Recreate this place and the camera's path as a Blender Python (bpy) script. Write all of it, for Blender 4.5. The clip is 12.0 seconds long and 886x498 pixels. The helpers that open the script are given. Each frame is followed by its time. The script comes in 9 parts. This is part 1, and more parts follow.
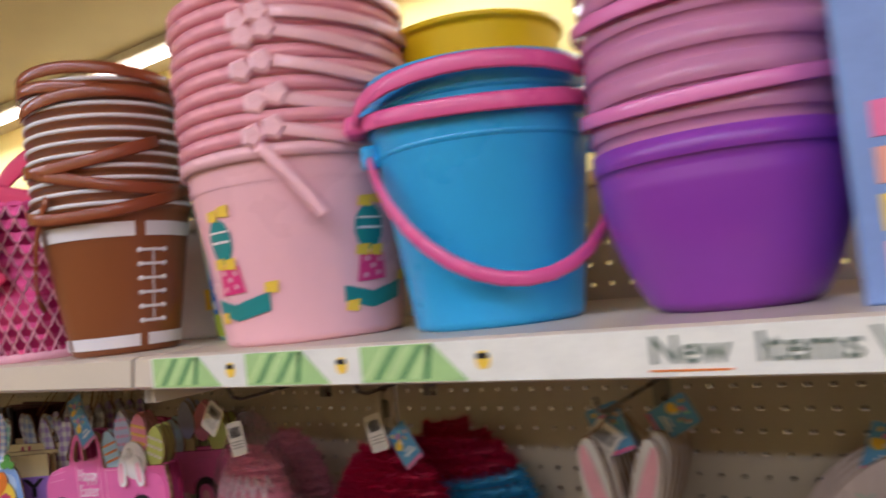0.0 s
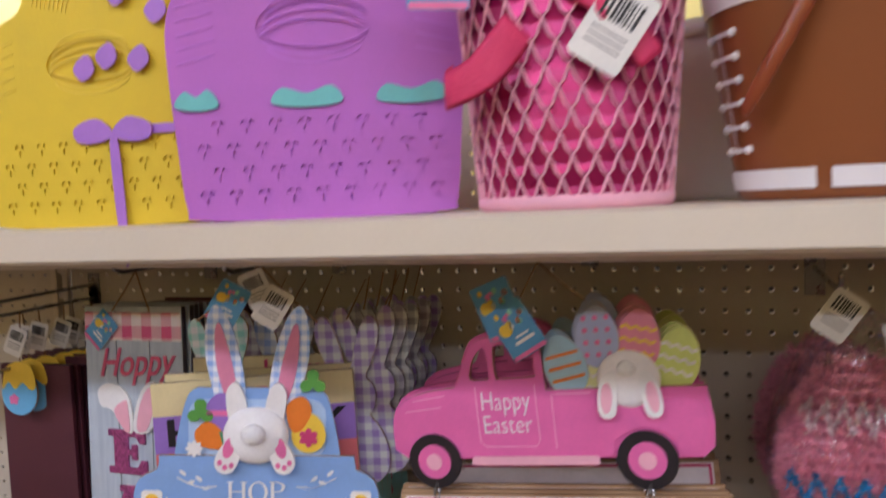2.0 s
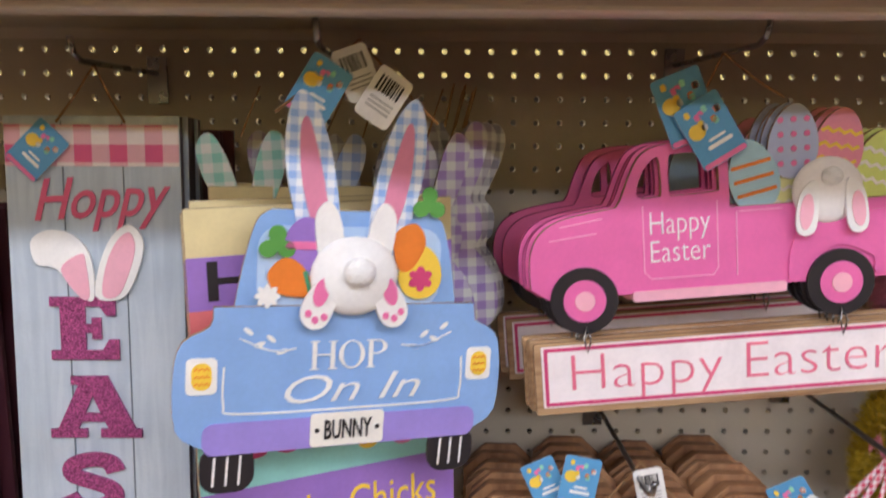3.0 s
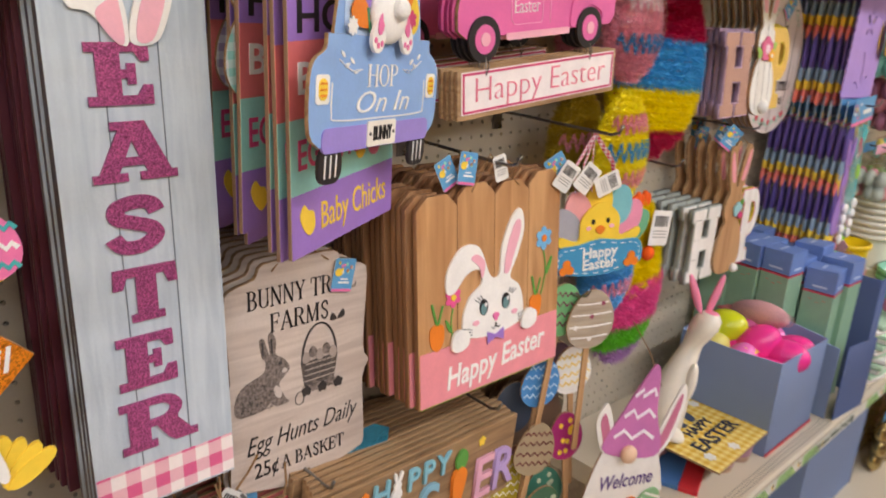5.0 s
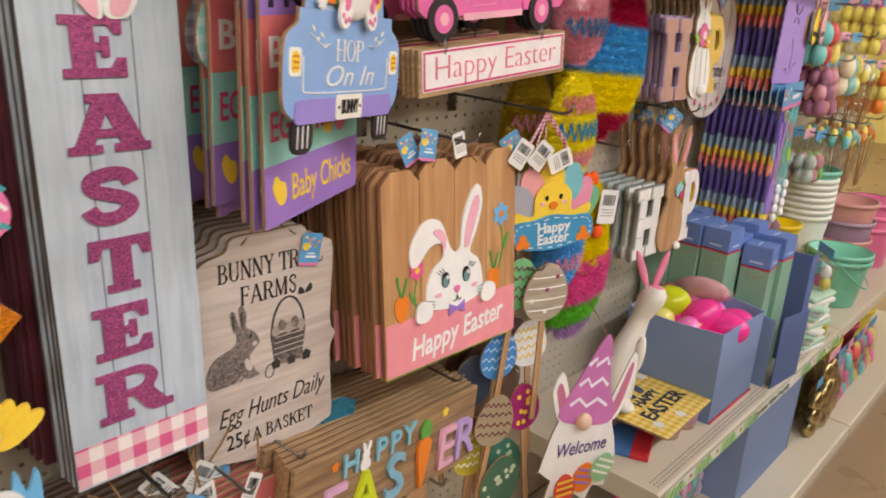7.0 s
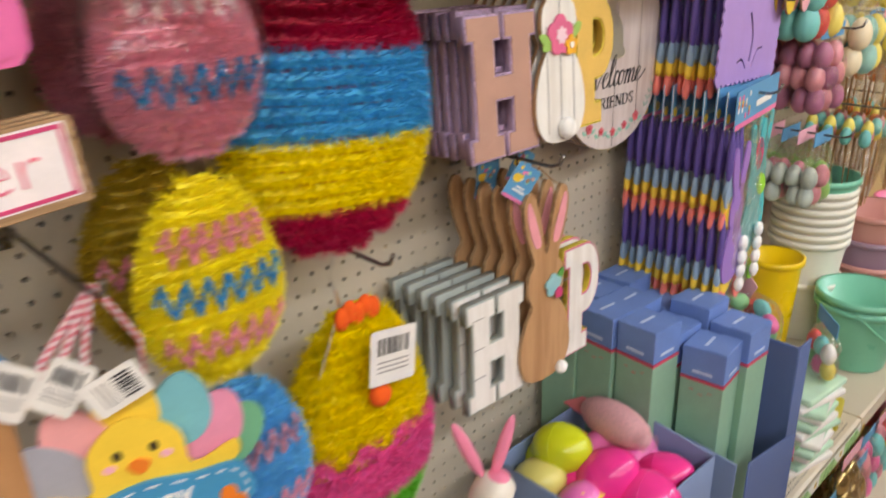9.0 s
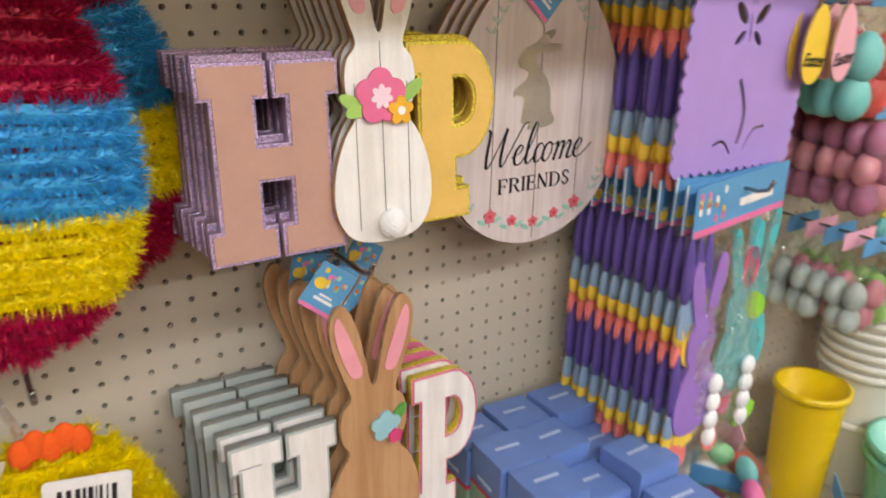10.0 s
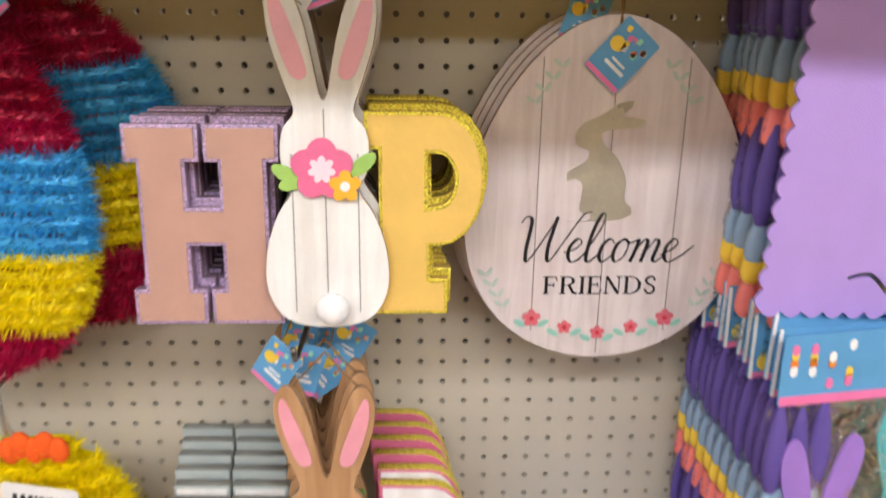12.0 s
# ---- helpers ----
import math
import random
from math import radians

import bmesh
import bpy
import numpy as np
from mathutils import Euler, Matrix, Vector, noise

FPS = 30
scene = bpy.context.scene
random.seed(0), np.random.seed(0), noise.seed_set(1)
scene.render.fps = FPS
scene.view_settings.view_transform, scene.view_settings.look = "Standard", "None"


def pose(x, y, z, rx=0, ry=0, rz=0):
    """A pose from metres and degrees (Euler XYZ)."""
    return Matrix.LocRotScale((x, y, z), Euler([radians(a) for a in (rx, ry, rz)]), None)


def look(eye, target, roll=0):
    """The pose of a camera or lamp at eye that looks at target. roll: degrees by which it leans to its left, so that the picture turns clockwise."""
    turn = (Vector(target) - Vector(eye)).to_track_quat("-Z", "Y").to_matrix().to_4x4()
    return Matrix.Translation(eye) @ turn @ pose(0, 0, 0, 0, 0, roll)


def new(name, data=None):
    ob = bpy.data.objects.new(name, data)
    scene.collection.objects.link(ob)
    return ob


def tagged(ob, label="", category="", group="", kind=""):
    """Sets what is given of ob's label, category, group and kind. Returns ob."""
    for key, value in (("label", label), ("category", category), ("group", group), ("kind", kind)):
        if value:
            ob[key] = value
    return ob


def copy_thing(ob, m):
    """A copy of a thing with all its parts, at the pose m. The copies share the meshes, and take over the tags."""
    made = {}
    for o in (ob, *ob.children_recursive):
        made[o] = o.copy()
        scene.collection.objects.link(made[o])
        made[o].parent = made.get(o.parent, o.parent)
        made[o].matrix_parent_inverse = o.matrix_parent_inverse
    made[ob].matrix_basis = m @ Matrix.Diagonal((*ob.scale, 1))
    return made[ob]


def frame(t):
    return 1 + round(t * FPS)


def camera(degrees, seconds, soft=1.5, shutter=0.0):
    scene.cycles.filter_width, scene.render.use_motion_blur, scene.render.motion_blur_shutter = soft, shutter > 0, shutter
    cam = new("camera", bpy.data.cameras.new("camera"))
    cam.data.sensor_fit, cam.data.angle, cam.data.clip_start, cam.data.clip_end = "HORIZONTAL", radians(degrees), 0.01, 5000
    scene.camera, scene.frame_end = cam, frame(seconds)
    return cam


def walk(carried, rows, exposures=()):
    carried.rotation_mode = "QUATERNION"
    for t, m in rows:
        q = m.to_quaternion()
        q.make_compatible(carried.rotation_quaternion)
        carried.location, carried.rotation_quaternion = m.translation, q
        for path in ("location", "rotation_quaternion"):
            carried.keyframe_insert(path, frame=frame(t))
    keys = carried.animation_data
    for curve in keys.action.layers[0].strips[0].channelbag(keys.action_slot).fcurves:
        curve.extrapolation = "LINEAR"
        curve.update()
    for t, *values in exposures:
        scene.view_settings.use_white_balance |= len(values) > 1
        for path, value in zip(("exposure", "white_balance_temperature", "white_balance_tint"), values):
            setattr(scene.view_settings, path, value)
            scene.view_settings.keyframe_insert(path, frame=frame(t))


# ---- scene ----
cam = camera(60.8, 12.0, soft=1.8, shutter=0.4)
PATH = [
    (0, (0.24, -0.883, 1.702), (-0.86, 0.785, 1.791), -6.3),
    (0.5, (-0.027, -0.899, 1.692), (-1.134, 0.764, 1.783), -5.4),
    (1, (-0.285, -0.881, 1.7), (-1.359, 0.803, 1.8), -3.6),
    (1.5, (-0.512, -0.944, 1.702), (-1.445, 0.825, 1.737), -2.7),
    (2, (-0.701, -0.943, 1.67), (-1.368, 0.939, 1.543), -2.5),
    (2.5, (-0.916, -0.852, 1.588), (-1.288, 1.102, 1.381), -1.2),
    (3, (-1.102, -0.842, 1.534), (-1.08, 1.137, 1.245), 0.3),
    (3.5, (-1.273, -0.851, 1.488), (-0.825, 1.051, 1.061), 2.0),
    (3.7, (-1.334, -0.838, 1.453), (-0.71, 1.005, 0.988), 2.8),
    (5.5, (-1.758, -0.925, 1.442), (-0.365, 0.351, 0.785), 3.7),
    (6, (-1.775, -0.929, 1.427), (-0.382, 0.351, 0.779), 5.6),
    (6.5, (-1.778, -0.922, 1.425), (-0.361, 0.352, 0.818), 4.8),
    (8.3, (-1.264, -0.867, 1.469), (0.098, 0.398, 0.73), -1.7),
    (8.5, (-1.149, -0.827, 1.483), (0.196, 0.447, 0.73), -2.0),
    (9, (-0.866, -0.773, 1.488), (0.428, 0.558, 0.745), -1.7),
    (9.5, (-0.59, -0.81, 1.494), (0.608, 0.622, 0.778), -0.4),
    (10, (-0.395, -0.781, 1.485), (0.648, 0.782, 0.801), 1.2),
    (10.5, (-0.256, -0.664, 1.476), (0.53, 1.056, 0.823), 2.3),
    (11, (-0.134, -0.628, 1.502), (0.344, 1.217, 0.898), 2.7),
    (11.5, (-0.018, -0.674, 1.515), (0.167, 1.24, 0.967), 1.8),
    (12, (0.015, -0.787, 1.507), (0.099, 1.117, 0.899), 0.7),
]
walk(cam, [(t, look(eye, target, roll)) for t, eye, target, roll in PATH],
     exposures=[(0, -0.6, 6200, 27), (1.5, -0.68, 6100, 29), (2.5, -0.36, 6150, 24), (3.5, 0.0, 6450, 21), (5.5, -0.12, 7200, 19), (8.5, -0.05, 7150, 17), (10, 0.02, 6900, 17), (11, 0.05, 6750, 18), (12, 0.26, 6750, 18)])

# ---- light ----
world = bpy.data.worlds.new("store_world")
scene.world = world
world.use_nodes = True
world.node_tree.nodes["Background"].inputs[0].default_value = (0.9, 0.85, 0.78, 1)
world.node_tree.nodes["Background"].inputs[1].default_value = 0.02
CEILING = 3.4
LAMP_POWER = 80
LAMP_ROWS = [(2.15, -7.0), (2.15, -3.1), (2.15, 0.8), (2.15, 4.7), (-2.55, -4.1), (-2.55, -0.2), (-2.55, 3.7), (-4.9, -4.0), (-4.9, 0.0), (-4.9, 4.0)]
for ly, lx in LAMP_ROWS:
    lamp = bpy.data.lights.new("strip_lamp", "AREA")
    lamp.shape, lamp.size, lamp.size_y, lamp.energy, lamp.color = "RECTANGLE", 3.6, 0.3, LAMP_POWER * (0.6 if ly > 2 else 1.0), (0.73, 0.87, 1.0)
    lo = new("strip_lamp", lamp)
    lo.matrix_world = pose(lx, ly, CEILING - 0.13)


# ---- materials ----
def C(r, g, b):
    return tuple(((v / 255 + 0.055) / 1.055) ** 2.4 if v > 10 else v / 255 / 12.92 for v in (r, g, b)) + (1.0,)


MATS = {}


def mat(name, col, rough=0.55, metal=0.0, var=0.08, scale=30.0, bump=0.08, fine=260.0, coat=0.0, trans=0.0, sub=0.0, vari=0.0):
    """A surface with two scales of colour change and a fine relief."""
    if name in MATS:
        return MATS[name]
    m = bpy.data.materials.new(name)
    m.use_nodes = True
    nt = m.node_tree
    b = nt.nodes["Principled BSDF"]
    tc = nt.nodes.new("ShaderNodeTexCoord")
    n1, n2 = nt.nodes.new("ShaderNodeTexNoise"), nt.nodes.new("ShaderNodeTexNoise")
    n1.inputs["Scale"].default_value, n2.inputs["Scale"].default_value = scale, fine
    n1.inputs["Detail"].default_value = 4
    ramp = nt.nodes.new("ShaderNodeMapRange")
    ramp.inputs["From Min"].default_value, ramp.inputs["From Max"].default_value = 0.3, 0.7
    ramp.inputs["To Min"].default_value, ramp.inputs["To Max"].default_value = 1 - var, 1 + var
    mix = nt.nodes.new("ShaderNodeMix")
    mix.data_type, mix.blend_type = "RGBA", "MULTIPLY"
    mix.inputs[0].default_value = 1.0
    mix.inputs[6].default_value = col
    add = nt.nodes.new("ShaderNodeMath")
    add.operation = "MULTIPLY_ADD"
    add.inputs[1].default_value, add.inputs[2].default_value = 0.3, 0.0
    nt.links.new(tc.outputs["Object"], n1.inputs["Vector"])
    nt.links.new(tc.outputs["Object"], n2.inputs["Vector"])
    nt.links.new(n2.outputs[0], add.inputs[0])
    add2 = nt.nodes.new("ShaderNodeMath")
    add2.operation = "MULTIPLY_ADD"
    add2.inputs[1].default_value = 0.7
    nt.links.new(n1.outputs[0], add2.inputs[0])
    nt.links.new(add.outputs[0], add2.inputs[2])
    nt.links.new(add2.outputs[0], ramp.inputs["Value"])
    last = ramp.outputs[0]
    if vari:
        oi = nt.nodes.new("ShaderNodeObjectInfo")
        mr = nt.nodes.new("ShaderNodeMapRange")
        mr.inputs["To Min"].default_value, mr.inputs["To Max"].default_value = 1 - vari, 1 + vari
        nt.links.new(oi.outputs["Random"], mr.inputs["Value"])
        mu = nt.nodes.new("ShaderNodeMath")
        mu.operation = "MULTIPLY"
        nt.links.new(last, mu.inputs[0])
        nt.links.new(mr.outputs[0], mu.inputs[1])
        last = mu.outputs[0]
    nt.links.new(last, mix.inputs[7])
    nt.links.new(mix.outputs[2], b.inputs["Base Color"])
    rr = nt.nodes.new("ShaderNodeMapRange")
    rr.inputs["To Min"].default_value, rr.inputs["To Max"].default_value = max(0.03, rough - 0.1), min(1, rough + 0.1)
    nt.links.new(n1.outputs[0], rr.inputs["Value"])
    nt.links.new(rr.outputs[0], b.inputs["Roughness"])
    b.inputs["Metallic"].default_value = metal
    b.inputs["Coat Weight"].default_value = coat
    b.inputs["Transmission Weight"].default_value = trans
    if sub:
        b.inputs["Subsurface Weight"].default_value = sub
        b.inputs["Subsurface Radius"].default_value = (0.01, 0.007, 0.005)
    if bump:
        bp = nt.nodes.new("ShaderNodeBump")
        bp.inputs["Strength"].default_value, bp.inputs["Distance"].default_value = bump, 0.002
        nt.links.new(n2.outputs[0], bp.inputs["Height"])
        nt.links.new(bp.outputs[0], b.inputs["Normal"])
    MATS[name] = m
    return m


def wood(name, light, dark, along="z", scale=9.0, rough=0.6):
    """Wood with long grain along one axis."""
    m = mat(name, light, rough, var=0.05, bump=0.12)
    nt = m.node_tree
    mix = [n for n in nt.nodes if n.type == "MIX"][0]
    tc = [n for n in nt.nodes if n.type == "TEX_COORD"][0]
    mp = nt.nodes.new("ShaderNodeMapping")
    mp.inputs["Scale"].default_value = {"z": (14, 14, 1.2), "x": (1.2, 14, 14)}[along]
    nz = nt.nodes.new("ShaderNodeTexNoise")
    nz.inputs["Scale"].default_value, nz.inputs["Detail"].default_value, nz.inputs["Distortion"].default_value = scale, 6, 0.6
    cr = nt.nodes.new("ShaderNodeValToRGB")
    cr.color_ramp.elements[0].position, cr.color_ramp.elements[1].position = 0.36, 0.62
    cr.color_ramp.elements[0].color, cr.color_ramp.elements[1].color = dark, light
    nt.links.new(tc.outputs["Object"], mp.inputs[0])
    nt.links.new(mp.outputs[0], nz.inputs["Vector"])
    nt.links.new(nz.outputs[0], cr.inputs[0])
    nt.links.new(cr.outputs[0], mix.inputs[6])
    return m


def glitter(name, col):
    """Sparkling glitter paint: tiny facets, each with its own tilt and tone."""
    m = mat(name, col, 0.3, var=0.1)
    nt = m.node_tree
    b = nt.nodes["Principled BSDF"]
    mix = [n for n in nt.nodes if n.type == "MIX"][0]
    tc = [n for n in nt.nodes if n.type == "TEX_COORD"][0]
    v = nt.nodes.new("ShaderNodeTexVoronoi")
    v.inputs["Scale"].default_value = 900
    nt.links.new(tc.outputs["Object"], v.inputs["Vector"])
    sep = nt.nodes.new("ShaderNodeSeparateColor")
    nt.links.new(v.outputs["Color"], sep.inputs[0])
    mr = nt.nodes.new("ShaderNodeMapRange")
    mr.inputs["To Min"].default_value, mr.inputs["To Max"].default_value = 0.45, 1.55
    nt.links.new(sep.outputs[0], mr.inputs["Value"])
    nt.links.new(mr.outputs[0], mix.inputs[7])
    bp = nt.nodes.new("ShaderNodeBump")
    bp.inputs["Strength"].default_value, bp.inputs["Distance"].default_value = 0.9, 0.001
    nt.links.new(sep.outputs[1], bp.inputs["Height"])
    nt.links.new(bp.outputs[0], b.inputs["Normal"])
    b.inputs["Metallic"].default_value = 0.35
    return m


def weave(name, col, dark):
    """Burlap: a fine over-and-under weave."""
    m = mat(name, col, 0.85, var=0.08)
    nt = m.node_tree
    mix = [n for n in nt.nodes if n.type == "MIX"][0]
    tc = [n for n in nt.nodes if n.type == "TEX_COORD"][0]
    ck = nt.nodes.new("ShaderNodeTexChecker")
    ck.inputs["Scale"].default_value = 1150
    ck.inputs["Color1"].default_value, ck.inputs["Color2"].default_value = col, dark
    nt.links.new(tc.outputs["Object"], ck.inputs["Vector"])
    nt.links.new(ck.outputs[0], mix.inputs[6])
    return m


def clear(name, tint=(1, 1, 1, 1), rough=0.06):
    """Thin clear plastic film: mostly see-through, with sharp gloss where it creases."""
    if name in MATS:
        return MATS[name]
    m = bpy.data.materials.new(name)
    m.use_nodes = True
    nt = m.node_tree
    out = nt.nodes["Material Output"]
    tr, gl, mx = nt.nodes.new("ShaderNodeBsdfTransparent"), nt.nodes.new("ShaderNodeBsdfGlossy"), nt.nodes.new("ShaderNodeMixShader")
    tr.inputs[0].default_value = tint
    gl.inputs["Roughness"].default_value = rough
    gl.inputs["Color"].default_value = (0.9, 0.9, 0.9, 1)
    fr = nt.nodes.new("ShaderNodeFresnel")
    fr.inputs[0].default_value = 1.5
    sc = nt.nodes.new("ShaderNodeMath")
    sc.operation = "MULTIPLY_ADD"
    sc.inputs[1].default_value, sc.inputs[2].default_value = 0.42, 0.025
    nz, bp, tc = nt.nodes.new("ShaderNodeTexNoise"), nt.nodes.new("ShaderNodeBump"), nt.nodes.new("ShaderNodeTexCoord")
    nz.inputs["Scale"].default_value, nz.inputs["Detail"].default_value, nz.inputs["Distortion"].default_value = 26, 3, 1.2
    bp.inputs["Strength"].default_value, bp.inputs["Distance"].default_value = 0.85, 0.02
    nt.links.new(tc.outputs["Object"], nz.inputs["Vector"])
    nt.links.new(nz.outputs[0], bp.inputs["Height"])
    nt.links.new(bp.outputs[0], gl.inputs["Normal"])
    nt.links.new(bp.outputs[0], fr.inputs["Normal"])
    nt.links.new(fr.outputs[0], sc.inputs[0])
    nt.links.new(sc.outputs[0], mx.inputs[0])
    nt.links.new(tr.outputs[0], mx.inputs[1])
    nt.links.new(gl.outputs[0], mx.inputs[2])
    nt.links.new(mx.outputs[0], out.inputs[0])
    MATS[name] = m
    return m


def glow(name, col, strength):
    m = mat(name, col)
    b = m.node_tree.nodes["Principled BSDF"]
    b.inputs["Emission Color"].default_value, b.inputs["Emission Strength"].default_value = col, strength
    return m


def paint(r, g, b, rough=0.5, **k):
    return mat(f"paint_{r}_{g}_{b}_{rough}", C(r, g, b), rough, **k)


def plastic(r, g, b, rough=0.28):
    return mat(f"plastic_{r}_{g}_{b}", C(r, g, b), rough, var=0.03, scale=8, bump=0.02, fine=90)


WHITE = paint(244, 240, 235)
CREAM_METAL = mat("cream_enamel", C(214, 202, 182), 0.35, var=0.04, scale=6, bump=0.03)
PEG = mat("pegboard_enamel", C(206, 194, 174), 0.5, var=0.05, scale=5, bump=0.06)
DARK = paint(40, 34, 36)
MDF = wood("mdf_edge", C(186, 150, 110), C(150, 112, 78), "x")
STEEL = mat("hook_steel", C(150, 148, 145), 0.28, 0.95, var=0.12)
TWINE = mat("twine", C(150, 112, 74), 0.9, var=0.25, scale=300)
FILM = clear("clear_film")
TAGBLUE = paint(92, 160, 205)
TAGWHITE = paint(236, 232, 226)
INK = paint(30, 26, 28)


# ---- shapes ----
def mesh_of(name, bm):
    me = bpy.data.meshes.new(name)
    bm.normal_update()
    bm.to_mesh(me)
    bm.free()
    return me


def part(name, data, material, parent=None, label="", at=None, smooth=False):
    """Links a bmesh or mesh as one mesh object under its thing."""
    me = mesh_of(name, data) if isinstance(data, bmesh.types.BMesh) else data
    if material is not None and not me.materials:
        for mm in (material if isinstance(material, (list, tuple)) else [material]):
            me.materials.append(mm)
    if smooth:
        for p in me.polygons:
            p.use_smooth = True
    ob = new(name, me)
    if parent is not None:
        ob.parent = parent
    if at is not None:
        ob.matrix_basis = at if isinstance(at, Matrix) else Matrix.Translation(at)
    if label:
        ob["label"] = label
    return ob


def thing(name, m, label, category, group="", kind=""):
    ob = new(name)
    ob.empty_display_size = 0.05
    ob.matrix_basis = m
    return tagged(ob, label, category, group, kind)


def curve_mesh(cu, name):
    tmp = bpy.data.objects.new("tmp", cu)
    me = bpy.data.meshes.new_from_object(tmp)
    me.name = name
    bpy.data.objects.remove(tmp)
    bpy.data.curves.remove(cu)
    me.materials.clear()
    me.transform(Matrix.Rotation(math.pi / 2, 4, "X"))
    return me


def two_tone(me, front, side):
    me.materials.append(front)
    me.materials.append(side)
    for p in me.polygons:
        p.material_index = 0 if p.normal.y < -0.6 else 1
    return me


def flat(loops, t=0.004, front=None, side=None, bevel=0.0, name="board"):
    """A sawn board in the x-z plane, its front at y = 0 and its back at y = t; further loops are holes."""
    cu = bpy.data.curves.new(name, "CURVE")
    cu.dimensions, cu.fill_mode, cu.extrude, cu.bevel_depth, cu.bevel_resolution = "2D", "BOTH", max(t / 2 - bevel, 1e-5), bevel, 1
    cu.offset = -bevel
    if loops and not isinstance(loops[0], list):
        loops = [loops]
    for lp in loops:
        sp = cu.splines.new("POLY")
        sp.points.add(len(lp) - 1)
        for q, (x, z) in zip(sp.points, lp):
            q.co = (x, z, 0, 1)
        sp.use_cyclic_u = True
    me = curve_mesh(cu, name)
    me.transform(Matrix.Translation((0, t / 2, 0)))
    if front:
        two_tone(me, front, side or front)
    return me


def letters(txt, size, t=0.0012, shear=0.0, bold=0.0, align="CENTER", space=1.0, width=0.0):
    cu = bpy.data.curves.new("letters", "FONT")
    cu.body, cu.size, cu.extrude, cu.shear, cu.offset, cu.align_x, cu.align_y, cu.space_character = txt, size, t / 2, shear, bold, align, "CENTER", space
    cu.resolution_u = 3
    me = curve_mesh(cu, "letters")
    if width and len(me.vertices):
        xs = [v.co.x for v in me.vertices]
        me.transform(Matrix.Diagonal((width / (max(xs) - min(xs)), 1, 1, 1)))
    me.transform(Matrix.Translation((0, t / 2, 0)))
    return me


def ell(cx, cz, rx, rz, n=28, rot=0.0, a0=0.0, a1=360.0):
    o = []
    full = abs(a1 - a0) >= 360
    for i in range(n + (0 if full else 1)):
        a = radians(a0 + (a1 - a0) * i / n)
        x, z = rx * math.cos(a), rz * math.sin(a)
        r = radians(rot)
        o.append((cx + x * math.cos(r) - z * math.sin(r), cz + x * math.sin(r) + z * math.cos(r)))
    return o


def eggo(cx, cz, w, h, n=40, rot=0.0, k=0.16):
    """An egg's outline, narrower at the top."""
    o = []
    r = radians(rot)
    for i in range(n):
        a = 2 * math.pi * i / n
        z = h / 2 * math.sin(a)
        x = w / 2 * math.cos(a) * (1 - k * math.sin(a))
        o.append((cx + x * math.cos(r) - z * math.sin(r), cz + x * math.sin(r) + z * math.cos(r)))
    return o


def rrect(cx, cz, w, h, r=0.004, n=4):
    o = []
    r = min(r, w / 2 - 1e-5, h / 2 - 1e-5)
    for sx, sz, a0 in ((1, 1, 0), (-1, 1, 90), (-1, -1, 180), (1, -1, 270)):
        for i in range(n + 1):
            a = radians(a0 + 90 * i / n)
            o.append((cx + sx * (w / 2 - r) + r * math.cos(a), cz + sz * (h / 2 - r) + r * math.sin(a)))
    return o


def turn(pts, deg, cx=0.0, cz=0.0, dx=0.0, dz=0.0, s=1.0):
    c, n = math.cos(radians(deg)), math.sin(radians(deg))
    return [(cx + dx + s * ((x - cx) * c - (z - cz) * n), cz + dz + s * ((x - cx) * n + (z - cz) * c)) for x, z in pts]


def spline(pts, n=6, closed=True):
    """A smooth line through a few corner points."""
    o = []
    k = len(pts)
    for i in range(k if closed else k - 1):
        p0, p1, p2, p3 = (pts[(i - 1) % k] if closed or i else pts[0]), pts[i], pts[(i + 1) % k], (pts[(i + 2) % k] if closed or i + 2 < k else pts[-1])
        for j in range(n):
            t = j / n
            o.append(tuple(0.5 * (2 * b + (c - a) * t + (2 * a - 5 * b + 4 * c - d) * t * t + (3 * b - a - 3 * c + d) * t ** 3) for a, b, c, d in zip(p0, p1, p2, p3)))
    if not closed:
        o.append(tuple(pts[-1]))
    return o


def stroke(pts, w):
    """The outline of a brush line of width w along a path."""
    L, R = [], []
    for i, (x, z) in enumerate(pts):
        a, b = pts[max(0, i - 1)], pts[min(len(pts) - 1, i + 1)]
        dx, dz = b[0] - a[0], b[1] - a[1]
        d = math.hypot(dx, dz) or 1
        L.append((x - dz / d * w / 2, z + dx / d * w / 2))
        R.append((x + dz / d * w / 2, z - dx / d * w / 2))
    return L + R[::-1]


def petals(cx, cz, r, n=5, depth=0.35):
    return [(cx + r * (1 - depth + depth * abs(math.cos(n * a / 2))) * math.cos(a + math.pi / 2), cz + r * (1 - depth + depth * abs(math.cos(n * a / 2))) * math.sin(a + math.pi / 2)) for a in [2 * math.pi * i / (n * 8) for i in range(n * 8)]]


def box(w, d, h, bevel=0.002, at=(0, 0, 0)):
    """A block with rounded edges, standing on z = 0 at its middle."""
    bm = bmesh.new()
    bmesh.ops.create_cube(bm, size=1)
    for v in bm.verts:
        v.co = (v.co.x * w + at[0], v.co.y * d + at[1], (v.co.z + 0.5) * h + at[2])
    if bevel:
        bmesh.ops.bevel(bm, geom=list(bm.edges), offset=bevel, segments=2, affect="EDGES", profile=0.5)
    return bm


